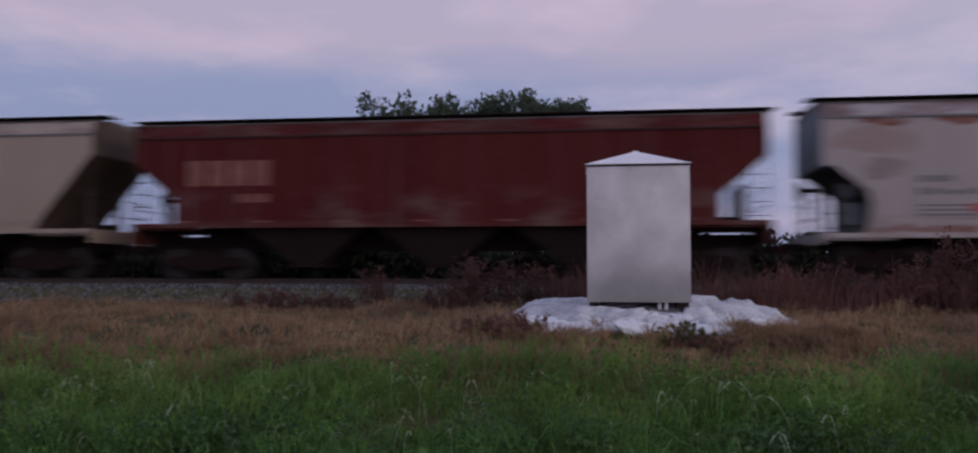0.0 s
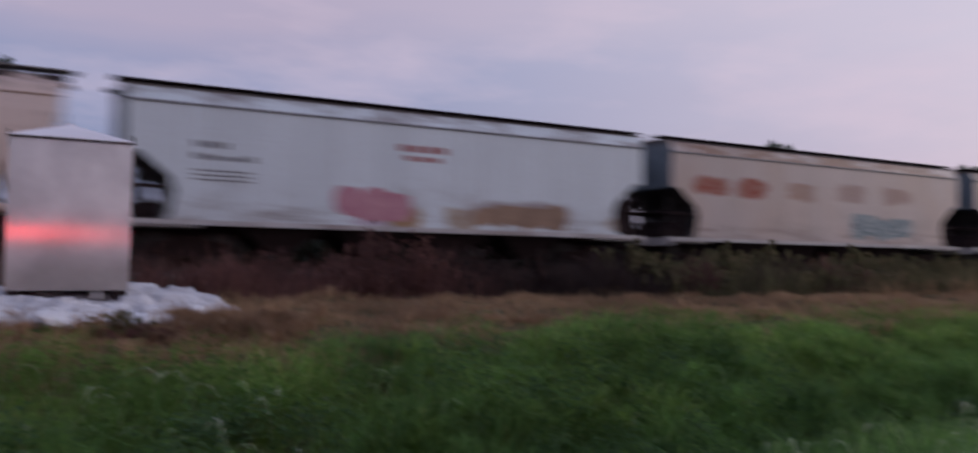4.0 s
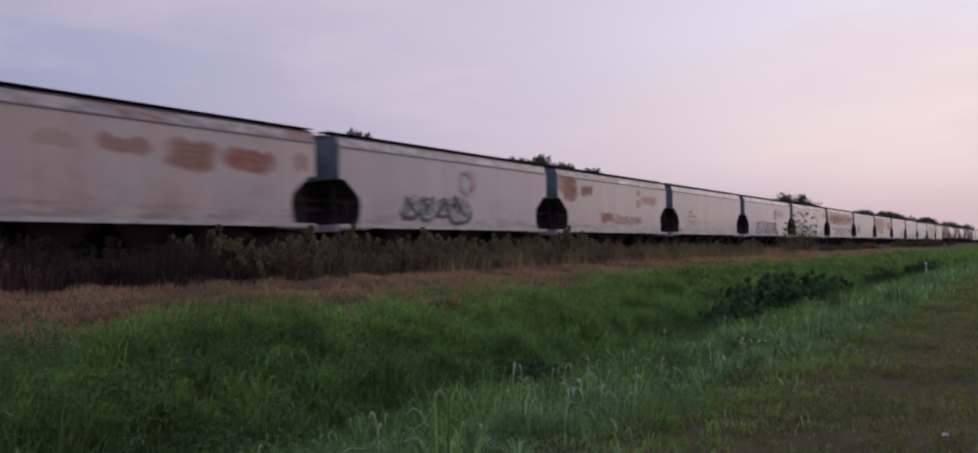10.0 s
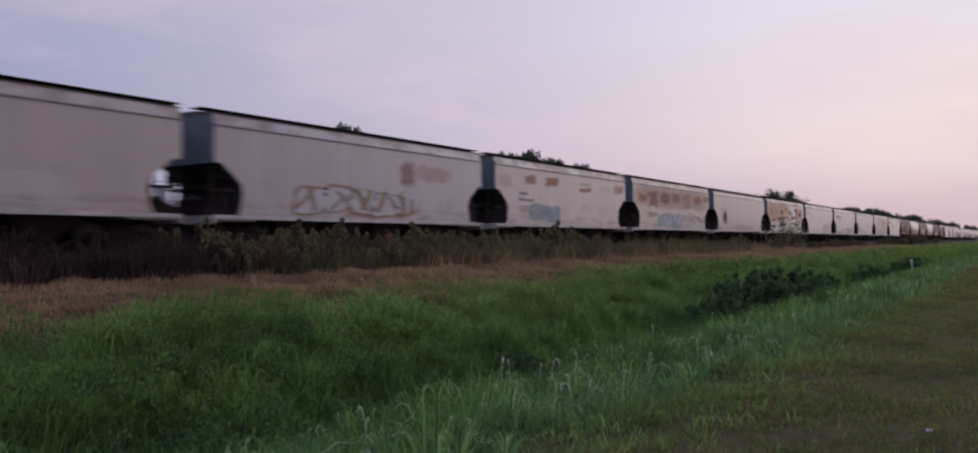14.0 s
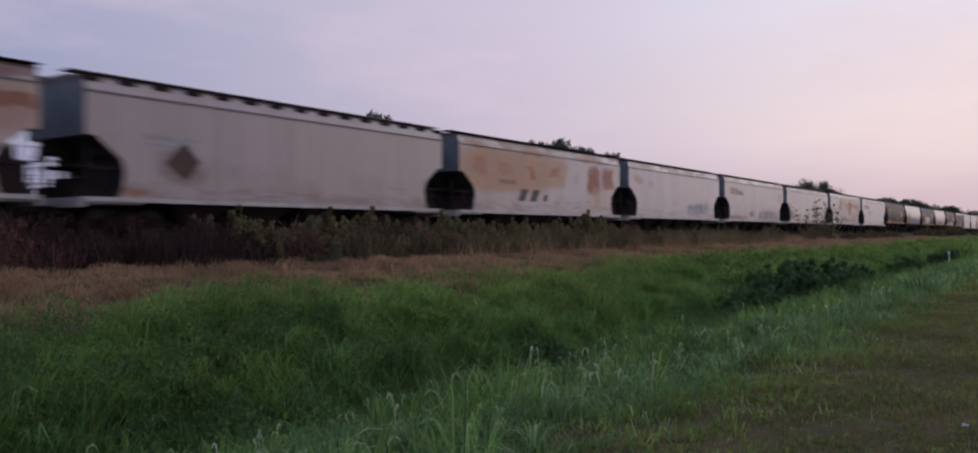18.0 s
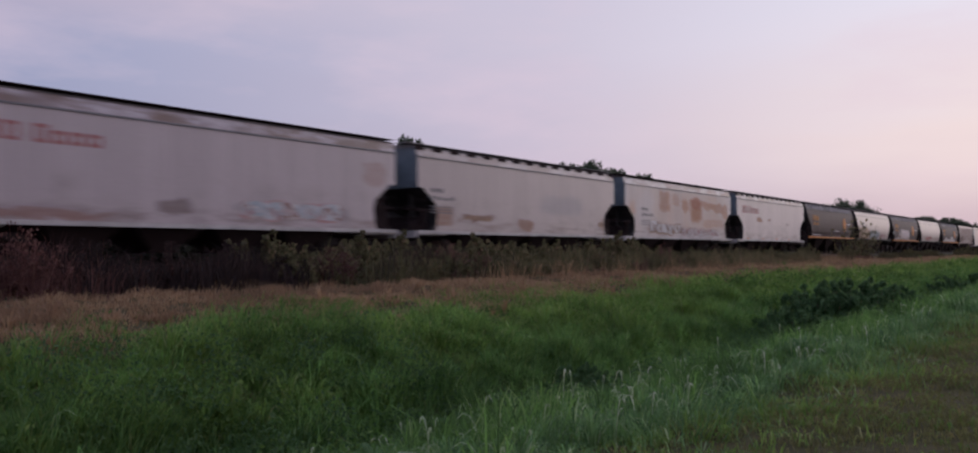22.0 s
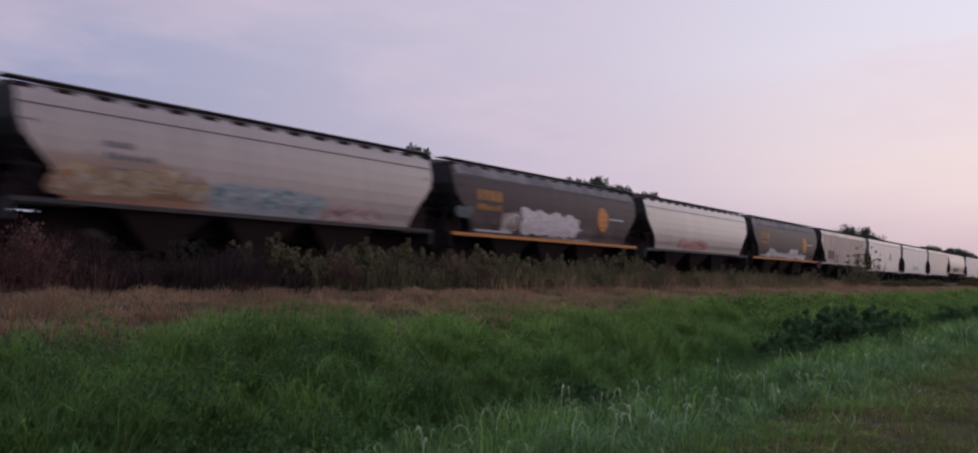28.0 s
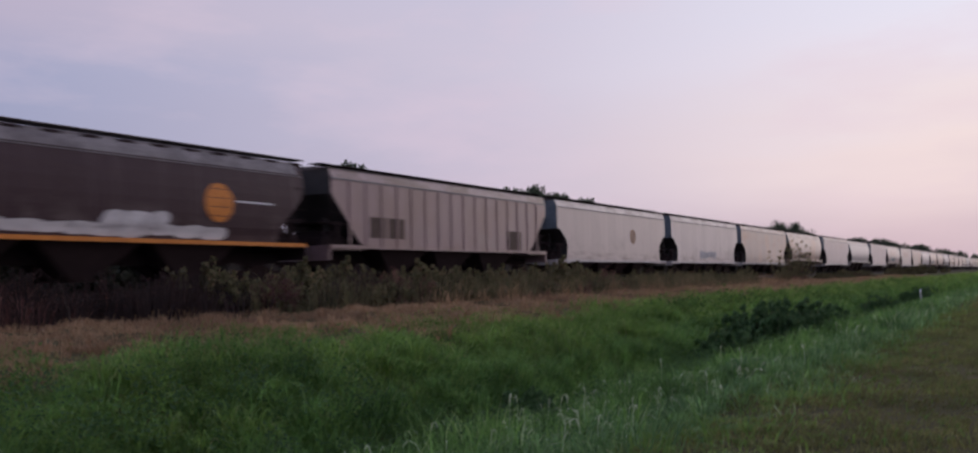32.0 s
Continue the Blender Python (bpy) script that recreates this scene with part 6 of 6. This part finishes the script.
    w(9, "flat", WL, paints(9, WHITE, top=.7, rust=RUST2, wash=.25, spots=[(-6.8, 3.75, .9, .32, .8, OCHRE), (-4.3, 3.5, .9, .27, .85, (0.42, 0.21, 0.09)), (-1.8, 3.4, .6, .2, .3, OCHRE), (.35, 3.4, .75, .22, .6, RUST), (2.8, 3.3, .95, .48, .7, RUST), (5.1, 3.3, 1.0, .36, .8, (0.42, 0.17, 0.09)), (7.4, 3.4, .4, .3, .4, RUST)]))
    data_panel(9, -5.4, 2.8, "sp_grey")
    w(10, "flat", "lilac-white covered hopper wagon with black graffiti", paints(10, (0.54, 0.49, 0.50), top=.4, streak=.25, wash=.2, wash_col=(0.46, 0.36, 0.34), spots=[(.5, 3.3, .75, .5, .35, (0.44, 0.26, 0.19))]))
    mark(10, "emblem", [disc(.45, 3.2, .62)], "mix_pink", "faded reddish ring emblem")
    mark(10, "emblem_core", [disc(.45, 3.2, .34)], "sp_pale", "", .004)
    graffiti(10, -4.3, .6, 1.5, 2.75, "mix_dark", "sp_black", 4, 12, "black outlined spray-painted graffiti")
    w(11, "flat", "off-white covered hopper wagon with orange rust stains", paints(11, (0.58, 0.52, 0.49), top=1.0, rust=(0.25, 0.11, 0.07), wash=.2, spots=[(-6.7, 3.5, .85, .62, 1.0, (0.36, 0.14, 0.05)), (-7.6, 3.9, .6, .5, .6, OCHRE), (-4.5, 3.5, .72, .3, .95, (0.36, 0.16, 0.06)), (5.0, 3.3, 1.3, .3, .5, (0.50, 0.27, 0.22)), (3.2, 3.7, .35, .18, .5, DARK), (3.2, 3.0, .35, .25, .35, DARK), (-1.7, 2.0, .85, .28, .8, (0.50, 0.20, 0.24)), (1.6, 1.95, 2.0, .22, .6, ROSE)]))
    graffiti(11, -.5, 3.6, 1.62, 2.0, "mix_pink", "mix_pink", 5, 13, "faded reddish spray-painted scrawl")
    w(12, "flat", "pale beige covered hopper wagon with faint lettering", paints(12, (0.55, 0.49, 0.46), top=.3, eave=.3, streak=.2, spots=[(-3.0, 1.8, 1.7, .32, .6, (0.66, 0.60, 0.56)), (2.6, 1.9, 1.8, .3, .35, (0.62, 0.57, 0.54)), (-6.9, 1.4, .5, .12, .6, OCHRE)]))
    data_panel(12, -4.9, 2.7, "sp_brown")
    w(13, "flat", "lilac-grey covered hopper wagon with reddish scrawl", paints(13, (0.55, 0.51, 0.53), top=.3, spots=[(2.3, 3.2, .45, .5, .7, (0.34, 0.20, 0.20)), (4.2, 3.3, 1.2, .3, .45, (0.52, 0.36, 0.36))]))
    graffiti(13, -4.4, 3.0, 1.4, 2.5, "sp_pale", "sp_brown", 5, 14, "brown spray-painted scrawl")
    w(14, "flat", "white covered hopper wagon with a few rust spots", paints(14, (0.62, 0.57, 0.55), top=.9, rust=(0.26, 0.14, 0.10), spots=[(-7.2, 3.4, .6, .3, .3, OCHRE), (-4.6, 3.6, .62, .24, .8, OCHRE), (-2.25, 3.62, .75, .24, .9, (0.42, 0.22, 0.09)), (2.2, 3.68, .7, .1, .4, OCHRE), (2.2, 3.36, .72, .1, .85, (0.40, 0.21, 0.10)), (5.0, 3.5, .6, .2, .2, OCHRE), (7.1, 3.6, .75, .28, .65, (0.46, 0.28, 0.16)), (2.3, 2.3, .6, .22, .35, (0.36, 0.35, 0.36))]))
    data_panel(14, -5.8, 2.75)
    graffiti(14, -4.6, -1.2, 1.45, 2.35, "mix_teal", "sp_grey", 4, 15, "grey-teal spray-painted graffiti")
    w(15, "flat", "heavily rusted orange-stained white hopper wagon", paints(15, (0.55, 0.48, 0.43), top=1.0, rust=(0.26, 0.10, 0.06), wash=.3, spots=[(0, 3.4, 7.6, .7, .55, (0.46, 0.27, 0.16)), (-6.4, 3.35, .8, .26, .8, RUST), (-4.5, 3.55, .9, .3, .9, RED_RUST), (-4.3, 3.0, .8, .28, .85, RED_RUST), (-2.05, 3.4, .95, .36, .9, RED_RUST), (.2, 3.5, .85, .38, .85, RUST), (2.7, 3.6, .85, .3, .6, RUST), (2.9, 3.0, .7, .3, .5, RUST), (5.2, 3.5, .85, .28, .95, (0.40, 0.09, 0.06)), (7.4, 3.65, .8, .2, .7, RUST), (4.3, 1.85, 3.2, .42, .5, (0.46, 0.43, 0.42)), (-4.6, 2.2, .9, .16, .5, DARK), (2.6, 2.0, 1.1, .2, .35, (0.30, 0.26, 0.27))]))
    graffiti(15, -3.6, 1.7, 1.35, 2.5, "mix_cold", "sp_teal", 4, 16, "white and blue spray-painted graffiti")
    mark(15, "scrawl", [[(3.0, 2.55), (3.3, 2.3), (3.7, 2.3), (3.6, 2.45), (3.4, 2.42), (3.1, 2.62)], [(3.9, 2.5), (4.4, 2.35), (4.9, 2.2), (5.5, 2.2), (5.8, 1.95), (6.5, 1.85), (6.3, 1.75), (5.6, 1.82), (5.2, 2.08), (4.7, 2.1), (4.2, 2.3)], [(3.6, 2.0), (4.0, 2.05), (4.1, 1.85), (3.8, 1.8)]], "sp_brown", "dark brown sprayed scrawl")
    w(16, "flat", "beige-grey covered hopper wagon with a dark diamond mark", paints(16, (0.50, 0.45, 0.43), streak=.2, eave=.2, spots=[(-7.0, 1.4, .8, .12, .6, OCHRE), (-5.0, 2.2, .75, .5, .45, DARK), (-5.5, 3.0, .8, .1, .35, (0.36, 0.33, 0.32))]))
    mark(16, "diamond_mark", [[(-5.6, 2.3), (-5.25, 2.0), (-4.9, 1.8), (-4.6, 2.1), (-4.4, 2.4), (-4.7, 2.7), (-4.95, 2.95), (-5.3, 2.65)]], "end_brown", "dark diamond-shaped mark")
    mark(16, "data_line", [rect(-6.3, -4.4, 3.0, 3.12), rect(-6.3, -4.5, 2.78, 2.86)], "sp_grey")
    mark(16, "placard", [rect(4.8, 5.7, 1.9, 2.0)], "sp_grey")
    w(17, "flat", "orange-stained rusty white covered hopper wagon", paints(17, (0.61, 0.565, 0.57), top=1.0, rust=(0.26, 0.10, 0.06), wash=.3, spots=[(-4.4, 3.15, 4.2, 1.0, .8, STAIN), (.2, 3.3, 1.4, .75, .7, STAIN), (-6.6, 3.3, .5, .4, .5, RUST_THIN), (-4.4, 3.3, .6, .3, .35, RUST_THIN), (-2.0, 3.2, .25, .35, .7, RUST_THIN), (.3, 3.35, .5, .2, .6, RUST_THIN), (4.9, 3.1, .75, .75, .85, RUST_DEEP), (5.2, 2.2, .5, .6, .5, STAIN), (6.6, 3.3, .7, .6, .75, RUST_DEEP), (2.6, 3.1, .3, .3, .45, (0.36, 0.33, 0.36)), (-6.6, 4.25, .6, .14, .6, RUST_THIN), (-2.0, 4.25, 1.0, .14, .6, RUST_THIN), (4.5, 4.25, 1.6, .14, .6, RUST_THIN)]))
    word(17, -4.9, 2.55, 1.5, .2, 3, "sp_brown")
    mark(17, "letter", [[(x, 1.75), (x + .65, 1.75), (x + .8, 2.0), (x + 1.0, 2.35), (x + .35, 2.35), (x + .15, 2.0)] for x in (-3.3, -2.2)] + [[(-.9, 1.8), (-.5, 1.8), (-.4, 2.1), (-.75, 2.15)]], "sp_black", "dark slanted letter shapes")
    mark(17, "data_line", [rect(x, x + .5, 1.62 + .05 * i, 1.72 + .05 * i) for i, x in enumerate((-6.0, .4, 1.6, 2.7, 3.8))], "sp_grey")
    w(18, "flat", "lilac-white covered hopper wagon with rust under the eave", paints(18, (0.62, 0.58, 0.59), top=1.0, rust=(0.28, 0.12, 0.08), streak=.2, spots=[(-6.8, 3.5, .7, .25, .4, OCHRE), (-4.8, 3.3, .5, .2, .25, OCHRE)]))
    graffiti(18, 1.8, 5.7, 1.6, 2.35, "sp_pale", "sp_grey", 4, 17, "grey outlined spray-painted graffiti")
    w(19, "flat", "off-white covered hopper wagon with red lettering", paints(19, LILAC, top=1.0, rust=(0.28, 0.15, 0.10), spots=[(-1.5, 1.7, .6, .2, .5, DARK), (1.4, 1.75, .5, .2, .5, (0.30, 0.27, 0.28)), (4.3, 1.75, 1.2, .25, .5, (0.30, 0.27, 0.28)), (-5.5, 1.4, 1.8, .14, .5, RUST), (7.0, 3.3, .6, .4, .3, OCHRE)]))
    word(19, -6.8, 3.25, 3.2, .5, 6, "red", "faded red lettering as plain bars")
    graffiti(19, 1.0, 5.2, 1.55, 2.1, "mix_cold", "mix_pink", 5, 18)
    w(20, "flat", "pale grey covered hopper wagon with small graffiti", paints(20, (0.56, 0.51, 0.50), top=.4, eave=.3, streak=.2, spots=[(-7.0, 1.85, 1.0, .4, .6, TAN), (-4.3, 1.82, 1.1, .12, .7, (0.28, 0.18, 0.12)), (-.5, 1.6, .6, .25, .65, TAN), (2.8, 2.65, 1.9, .44, .35, (0.40, 0.39, 0.40)), (7.2, 1.8, .5, .3, .4, TAN)]))
    data_panel(20, -7.4, 2.8)
    graffiti(20, -5.2, -3.3, 1.68, 1.92, "sp_brown", "sp_brown", 5, 19)
    mark(20, "placard", [rect(6.4, 6.9, 1.65, 1.9)], "sp_brown")
    w(21, "flat", "white hopper wagon with orange rust and scrawled graffiti", paints(21, (0.57, 0.555, 0.575), top=.5, rust=RUST2, wash=.25, spots=[(1.8, 2.9, 5.4, 1.2, .26, STAIN), (-7.4, 2.4, .4, .8, .5, STAIN), (-2.9, 3.4, .7, .6, .6, RUST_THIN), (-1.2, 3.6, .5, .4, .4, RUST_THIN), (.2, 3.3, .5, .4, .6, RUST_THIN), (1.9, 3.0, .95, .8, .8, RUST_THIN), (1.9, 3.5, .8, .35, .7, RUST_DEEP), (4.0, 3.4, 1.1, .25, .6, RUST_THIN), (5.8, 3.3, 1.0, .3, .6, RUST_THIN), (7.1, 3.1, .5, .5, .6, RUST_THIN), (5.0, 2.2, 1.8, .3, .4, RUST_THIN), (-4.2, 1.75, 1.0, .3, .6, (0.36, 0.25, 0.20, 1)), (0, 1.65, 5.0, .14, .6, (0.36, 0.27, 0.22))]))
    data_panel(21, -6.1, 2.75)
    graffiti(21, -5.0, -.6, 1.5, 2.15, "sp_white", "sp_brown", 5, 33, "white blocky spray-painted graffiti with brown edges")
    graffiti(21, -.4, 5.8, 1.42, 1.85, "mix_pink", "sp_pale", 9, 21, "pale and brown spray-painted scrawl")
    w(22, "flat", "off-white covered hopper wagon with red lettering", paints(22, (0.62, 0.58, 0.58), top=.6, rust=(0.32, 0.19, 0.12), spots=[(-3.5, 2.75, .48, .2, .75, OCHRE), (-1.05, 2.7, .42, .14, .7, (0.36, 0.27, 0.18)), (3.4, 2.5, .4, .12, .4, DARK)]))
    mark(22, "reflector", [rect(-6.2 + i * 3.3, -5.7 + i * 3.3, 1.23, 1.29) for i in range(4)], "gold", "yellow reflector strip")
    word(22, -7.1, 3.2, 3.6, .55, 6, "red", "faded red lettering as plain bars")
    for k, gr in ((23, None), (25, "a"), (27, "b")):
        br = paints(k, (0.056, 0.031, 0.036), rust=(0.14, 0.07, 0.045), streak=.4, wash=.2, wash_col=(0.066, 0.038, 0.035), rough=.55, shine=.22)
        w(k, "round", "dark brown covered hopper wagon with gold emblem and stripe", br, end="end_dark", roof="roof_grey", sill=M["gold"], rub="roof_grey")
        mark(k, "roof_slope", [rect(-7.9, 7.9, 4.16, 4.58)], "roof_grey", "pale dusty upper slope")
        word(k, -6.6, 3.12, 1.9, .46, 4, "gold_dull", "gold lettering as plain bars")
        word(k, -6.6, 2.70, 1.8, .26, 5, "gold_dull")
        mark(k, "emblem", [disc(4.3, 2.90, .66, .86)], "gold", "tall round gold emblem")
        mark(k, "emblem_bar", [rect(3.92, 4.68, 2.44 + i * .30, 2.47 + i * .30) for i in range(4)], "orange_dull", "", .004)
        mark(k, "letter", [rect(5.0, 6.6, 2.95, 3.01)], "white")
        mark(k, "data_line", [rect(-6.6, -3.9, 1.75, 1.82), rect(.4, 2.2, 2.2, 2.26)], "white")
        if gr == "a":
            blob = random.Random(22)
            ring = [(-3.3 + i * .4, 2.98 + .13 * math.sin(i * 1.9) + blob.uniform(-.05, .05) - .012 * i) for i in range(13)]
            ring += [(1.75 + blob.uniform(-.05, .12), 2.75 - i * .22) for i in range(4)]
            ring += [(1.5 - i * .42, 1.78 + .07 * math.sin(i * 2.3) + blob.uniform(-.03, .03)) for i in range(12)]
            ring += [(-3.25 + blob.uniform(-.1, .1), 1.95 + i * .25) for i in range(4)]
            mark(k, "graffiti_panel", [ring[::-1]], "mix_chalk", "large chalky white spray-painted panel")
            graffiti(k, -4.7, -3.5, 1.75, 2.85, "sp_brown", "sp_pale", 2, 22, "pale spray-painted tag")
            graffiti(k, -1.5, 3.0, 1.50, 1.72, "sp_pale", "sp_pale", 6, 41)
            graffiti(k, -8.0, -7.0, 2.2, 2.9, "sp_slate", "sp_slate", 2, 42, "dull blue spray-painted tag")
        if gr == "b":
            graffiti(k, -4.6, -3.4, 1.66, 2.45, "sp_pale", "sp_pale", 2, 33)
            graffiti(k, .2, 2.4, 1.66, 2.5, "sp_white", "sp_pale", 3, 34)
            graffiti(k, -5.2, 4.5, 1.66, 2.1, "sp_white", "sp_white", 11, 23, "white spray-painted graffiti along the sill")
    w(24, "round", "pale beige covered hopper wagon with bright graffiti", paints(24, (0.53, 0.46, 0.41), streak=.2, eave=.1, spots=[(-5.4, 2.2, 2.3, .7, .55, (0.42, 0.34, 0.20)), (-5.0, 1.8, 2.6, .25, .6, (0.48, 0.27, 0.12)), (-.1, 2.1, 2.0, .5, .5, (0.26, 0.31, 0.32)), (3.6, 1.8, 1.4, .3, .5, (0.48, 0.22, 0.20))]), end="end_dark", sill=M["end_dark"])
    data_panel(24, -5.8, 3.2)
    graffiti(24, -7.2, -2.5, 1.60, 2.75, "mix_warm", "sp_brown", 5, 24, "yellow spray-painted graffiti")
    graffiti(24, -2.2, 2.2, 1.62, 2.6, "mix_teal", "sp_grey", 4, 25, "blue-grey spray-painted graffiti")
    graffiti(24, 2.6, 5.1, 1.62, 2.25, "mix_pink", "mix_pink", 5, 26, "red spray-painted graffiti")
    w(26, "round", "pale beige covered hopper wagon with small graffiti", paints(26, (0.54, 0.47, 0.43), streak=.2, eave=.1, spots=[(-1.6, 2.0, 2.0, .3, .45, (0.42, 0.24, 0.22)), (-.6, 2.1, .8, .2, .6, (0.46, 0.16, 0.12))]), end="end_dark", sill=M["end_dark"])
    graffiti(26, -3.6, .6, 1.75, 2.3, "mix_pink", "sp_red", 5, 27, "red and black spray-painted graffiti")
    ribbed = paints(28, (0.288, 0.18, 0.186), top=.9, streak=.8, wash=.6, wash_col=(0.22, 0.125, 0.10), rust=(0.20, 0.08, 0.05))
    w(28, "slant", "ribbed pinkish grey hopper wagon with rusty panels", ribbed, end="end_dark", slope="end_dark")
    mark(28, "rust_panel", [rect(-6.0, -5.0, 1.95, 2.8), rect(-4.85, -3.85, 1.95, 2.8), rect(4.2, 5.6, 1.6, 2.6)], "end_brown", "rust-brown door panels")
    for i in range(16):
        x = -7.2 + i * .96
        o = part("rib", boxes((x - .05, x + .05, -1.625, -1.585, 1.46, 4.15), bevel=.01), ribbed, WAGONS[28])
    w(29, "flat", "pale cream covered hopper wagon with flat sides", paints(29, (0.58, 0.53, 0.50), streak=.2))
    mark(29, "emblem", [disc(2.4, 2.8, .5)], "sp_brown", "faded tan mark")
    w(30, "flat", "pale white covered hopper wagon", paints(30, (0.60, 0.57, 0.56), top=.2))
    graffiti(30, -2, 2, 1.6, 2.1, "sp_grey", "sp_grey", 5, 28)
    rng = random.Random(3)
    far = [paints(40 + i, c, top=.5, band=b, rust=RUST2, wash=wsh) for i, (c, b, wsh) in enumerate(((tuple(v * .85 for v in WHITE), .6, .2), ((0.50, 0.45, 0.46), .2, 0), ((0.47, 0.40, 0.35), .3, .5), ((0.48, 0.48, 0.49), .0, 0), ((0.50, 0.42, 0.36), .5, .5)))]
    for k in range(31, 52):
        w(k, rng.choice(("flat", "flat", "flat", "round")), rng.choice((WL, "pale weathered covered hopper wagon")), far[rng.randrange(5)])
        if rng.random() < .6:
            graffiti(k, -4, 1, 1.6, 2.5, rng.choice(("sp_grey", "sp_brown", "sp_teal")), "sp_black", 5, k)
    for r in WAGONS.values():
        del r["shape"]
        del r["low"]


build_train()

# where each coupling stands along the train, in units of PITCH_D, at the clip's start
COUPLING = {-1: -0.640, 0: 0.202, 1: 0.966, 2: 1.726, 3: 2.5645}
for i, step in enumerate((0.780, 0.785, 0.780, 0.809, 0.800, 0.778, 0.770, 0.768, 0.779, 0.770, 0.773, 0.770, 0.771, 0.779, 0.775, 0.781, 0.787, 0.779,
                          0.781, 0.783, 0.779, 0.795, 0.795, 0.793, 0.803, 0.781, 0.776, 0.779)):
    COUPLING[i + 4] = COUPLING[i + 3] + step
for k in range(32, 53):
    COUPLING[k] = COUPLING[k - 1] + 0.783
COUPLING[-2] = COUPLING[-1] - 0.783
COUPLING[-3] = COUPLING[-2] - 0.783
RUN_T = [0, 0.5, 1.0, 1.5, 2.0, 4, 6.5, 9, 13, 16, 19, 23, 28, 32]
RUN_S = [-0.022, 0.315, 0.641, 0.944, 1.255, 2.499, 4.066, 5.634, 8.182, 10.100, 12.022, 14.571, 17.759, 20.303]


def motions():
    # the flasher: turned to the cabinet for 0.35 s out of every 0.752 s
    rows = [(0.0, pose(0, 0, 2.55, 0, 0, 150))]
    for i in range(42):
        c = 0.30 + i * 0.752
        rows += [(c + d, pose(0, 0, 2.55, 0, 0, turn)) for d, turn in ((-0.24, 150), (-0.19, 75), (-0.14, 0), (0.14, 0), (0.19, 75), (0.24, 150))]
    rows.append((32.0, pose(0, 0, 2.55, 0, 0, 150)))
    walk(LAMP, rows)
    for k, root in WAGONS.items():
        mid = (COUPLING[k] + COUPLING[k - 1]) / 2 * PITCH_D
        if k == 0:
            root.scale.z = 0.955
        root.scale.x = (COUPLING[k] - COUPLING[k - 1]) * PITCH_D / WAGON_L
        walk(root, [(t, pose(mid - s * PITCH_D, TRACK_Y, RAIL_TOP)) for t, s in zip(RUN_T, RUN_S)])
        if k < -1 or k > 31:
            continue
        # the wheels roll while the wagon passes
        def when(x):
            return float(np.interp((mid - x) / PITCH_D, RUN_S, RUN_T))
        f0, f1 = int(when(60.0) * FPS), int(when(-14.0 if k < 5 else 4.0) * FPS)
        for wheel in WHEELS[k]:
            x, z = wheel.location.x, wheel.location.z
            rows = [(0.0, pose(x, 0, z))] if f0 > 0 else []
            for f in range(max(f0, 0), min(f1, 32 * FPS) + 1):
                s = float(np.interp(f / FPS, RUN_T, RUN_S) - np.interp(max(f0, 0) / FPS, RUN_T, RUN_S)) * PITCH_D
                rows.append((f / FPS, pose(x, 0, z, 0, -math.degrees(s / .457) % 360, 0)))
            if rows[-1][0] < 32:
                last = rows[-1][1]
                rows.append((32.0, last))
            walk(wheel, rows)


motions()
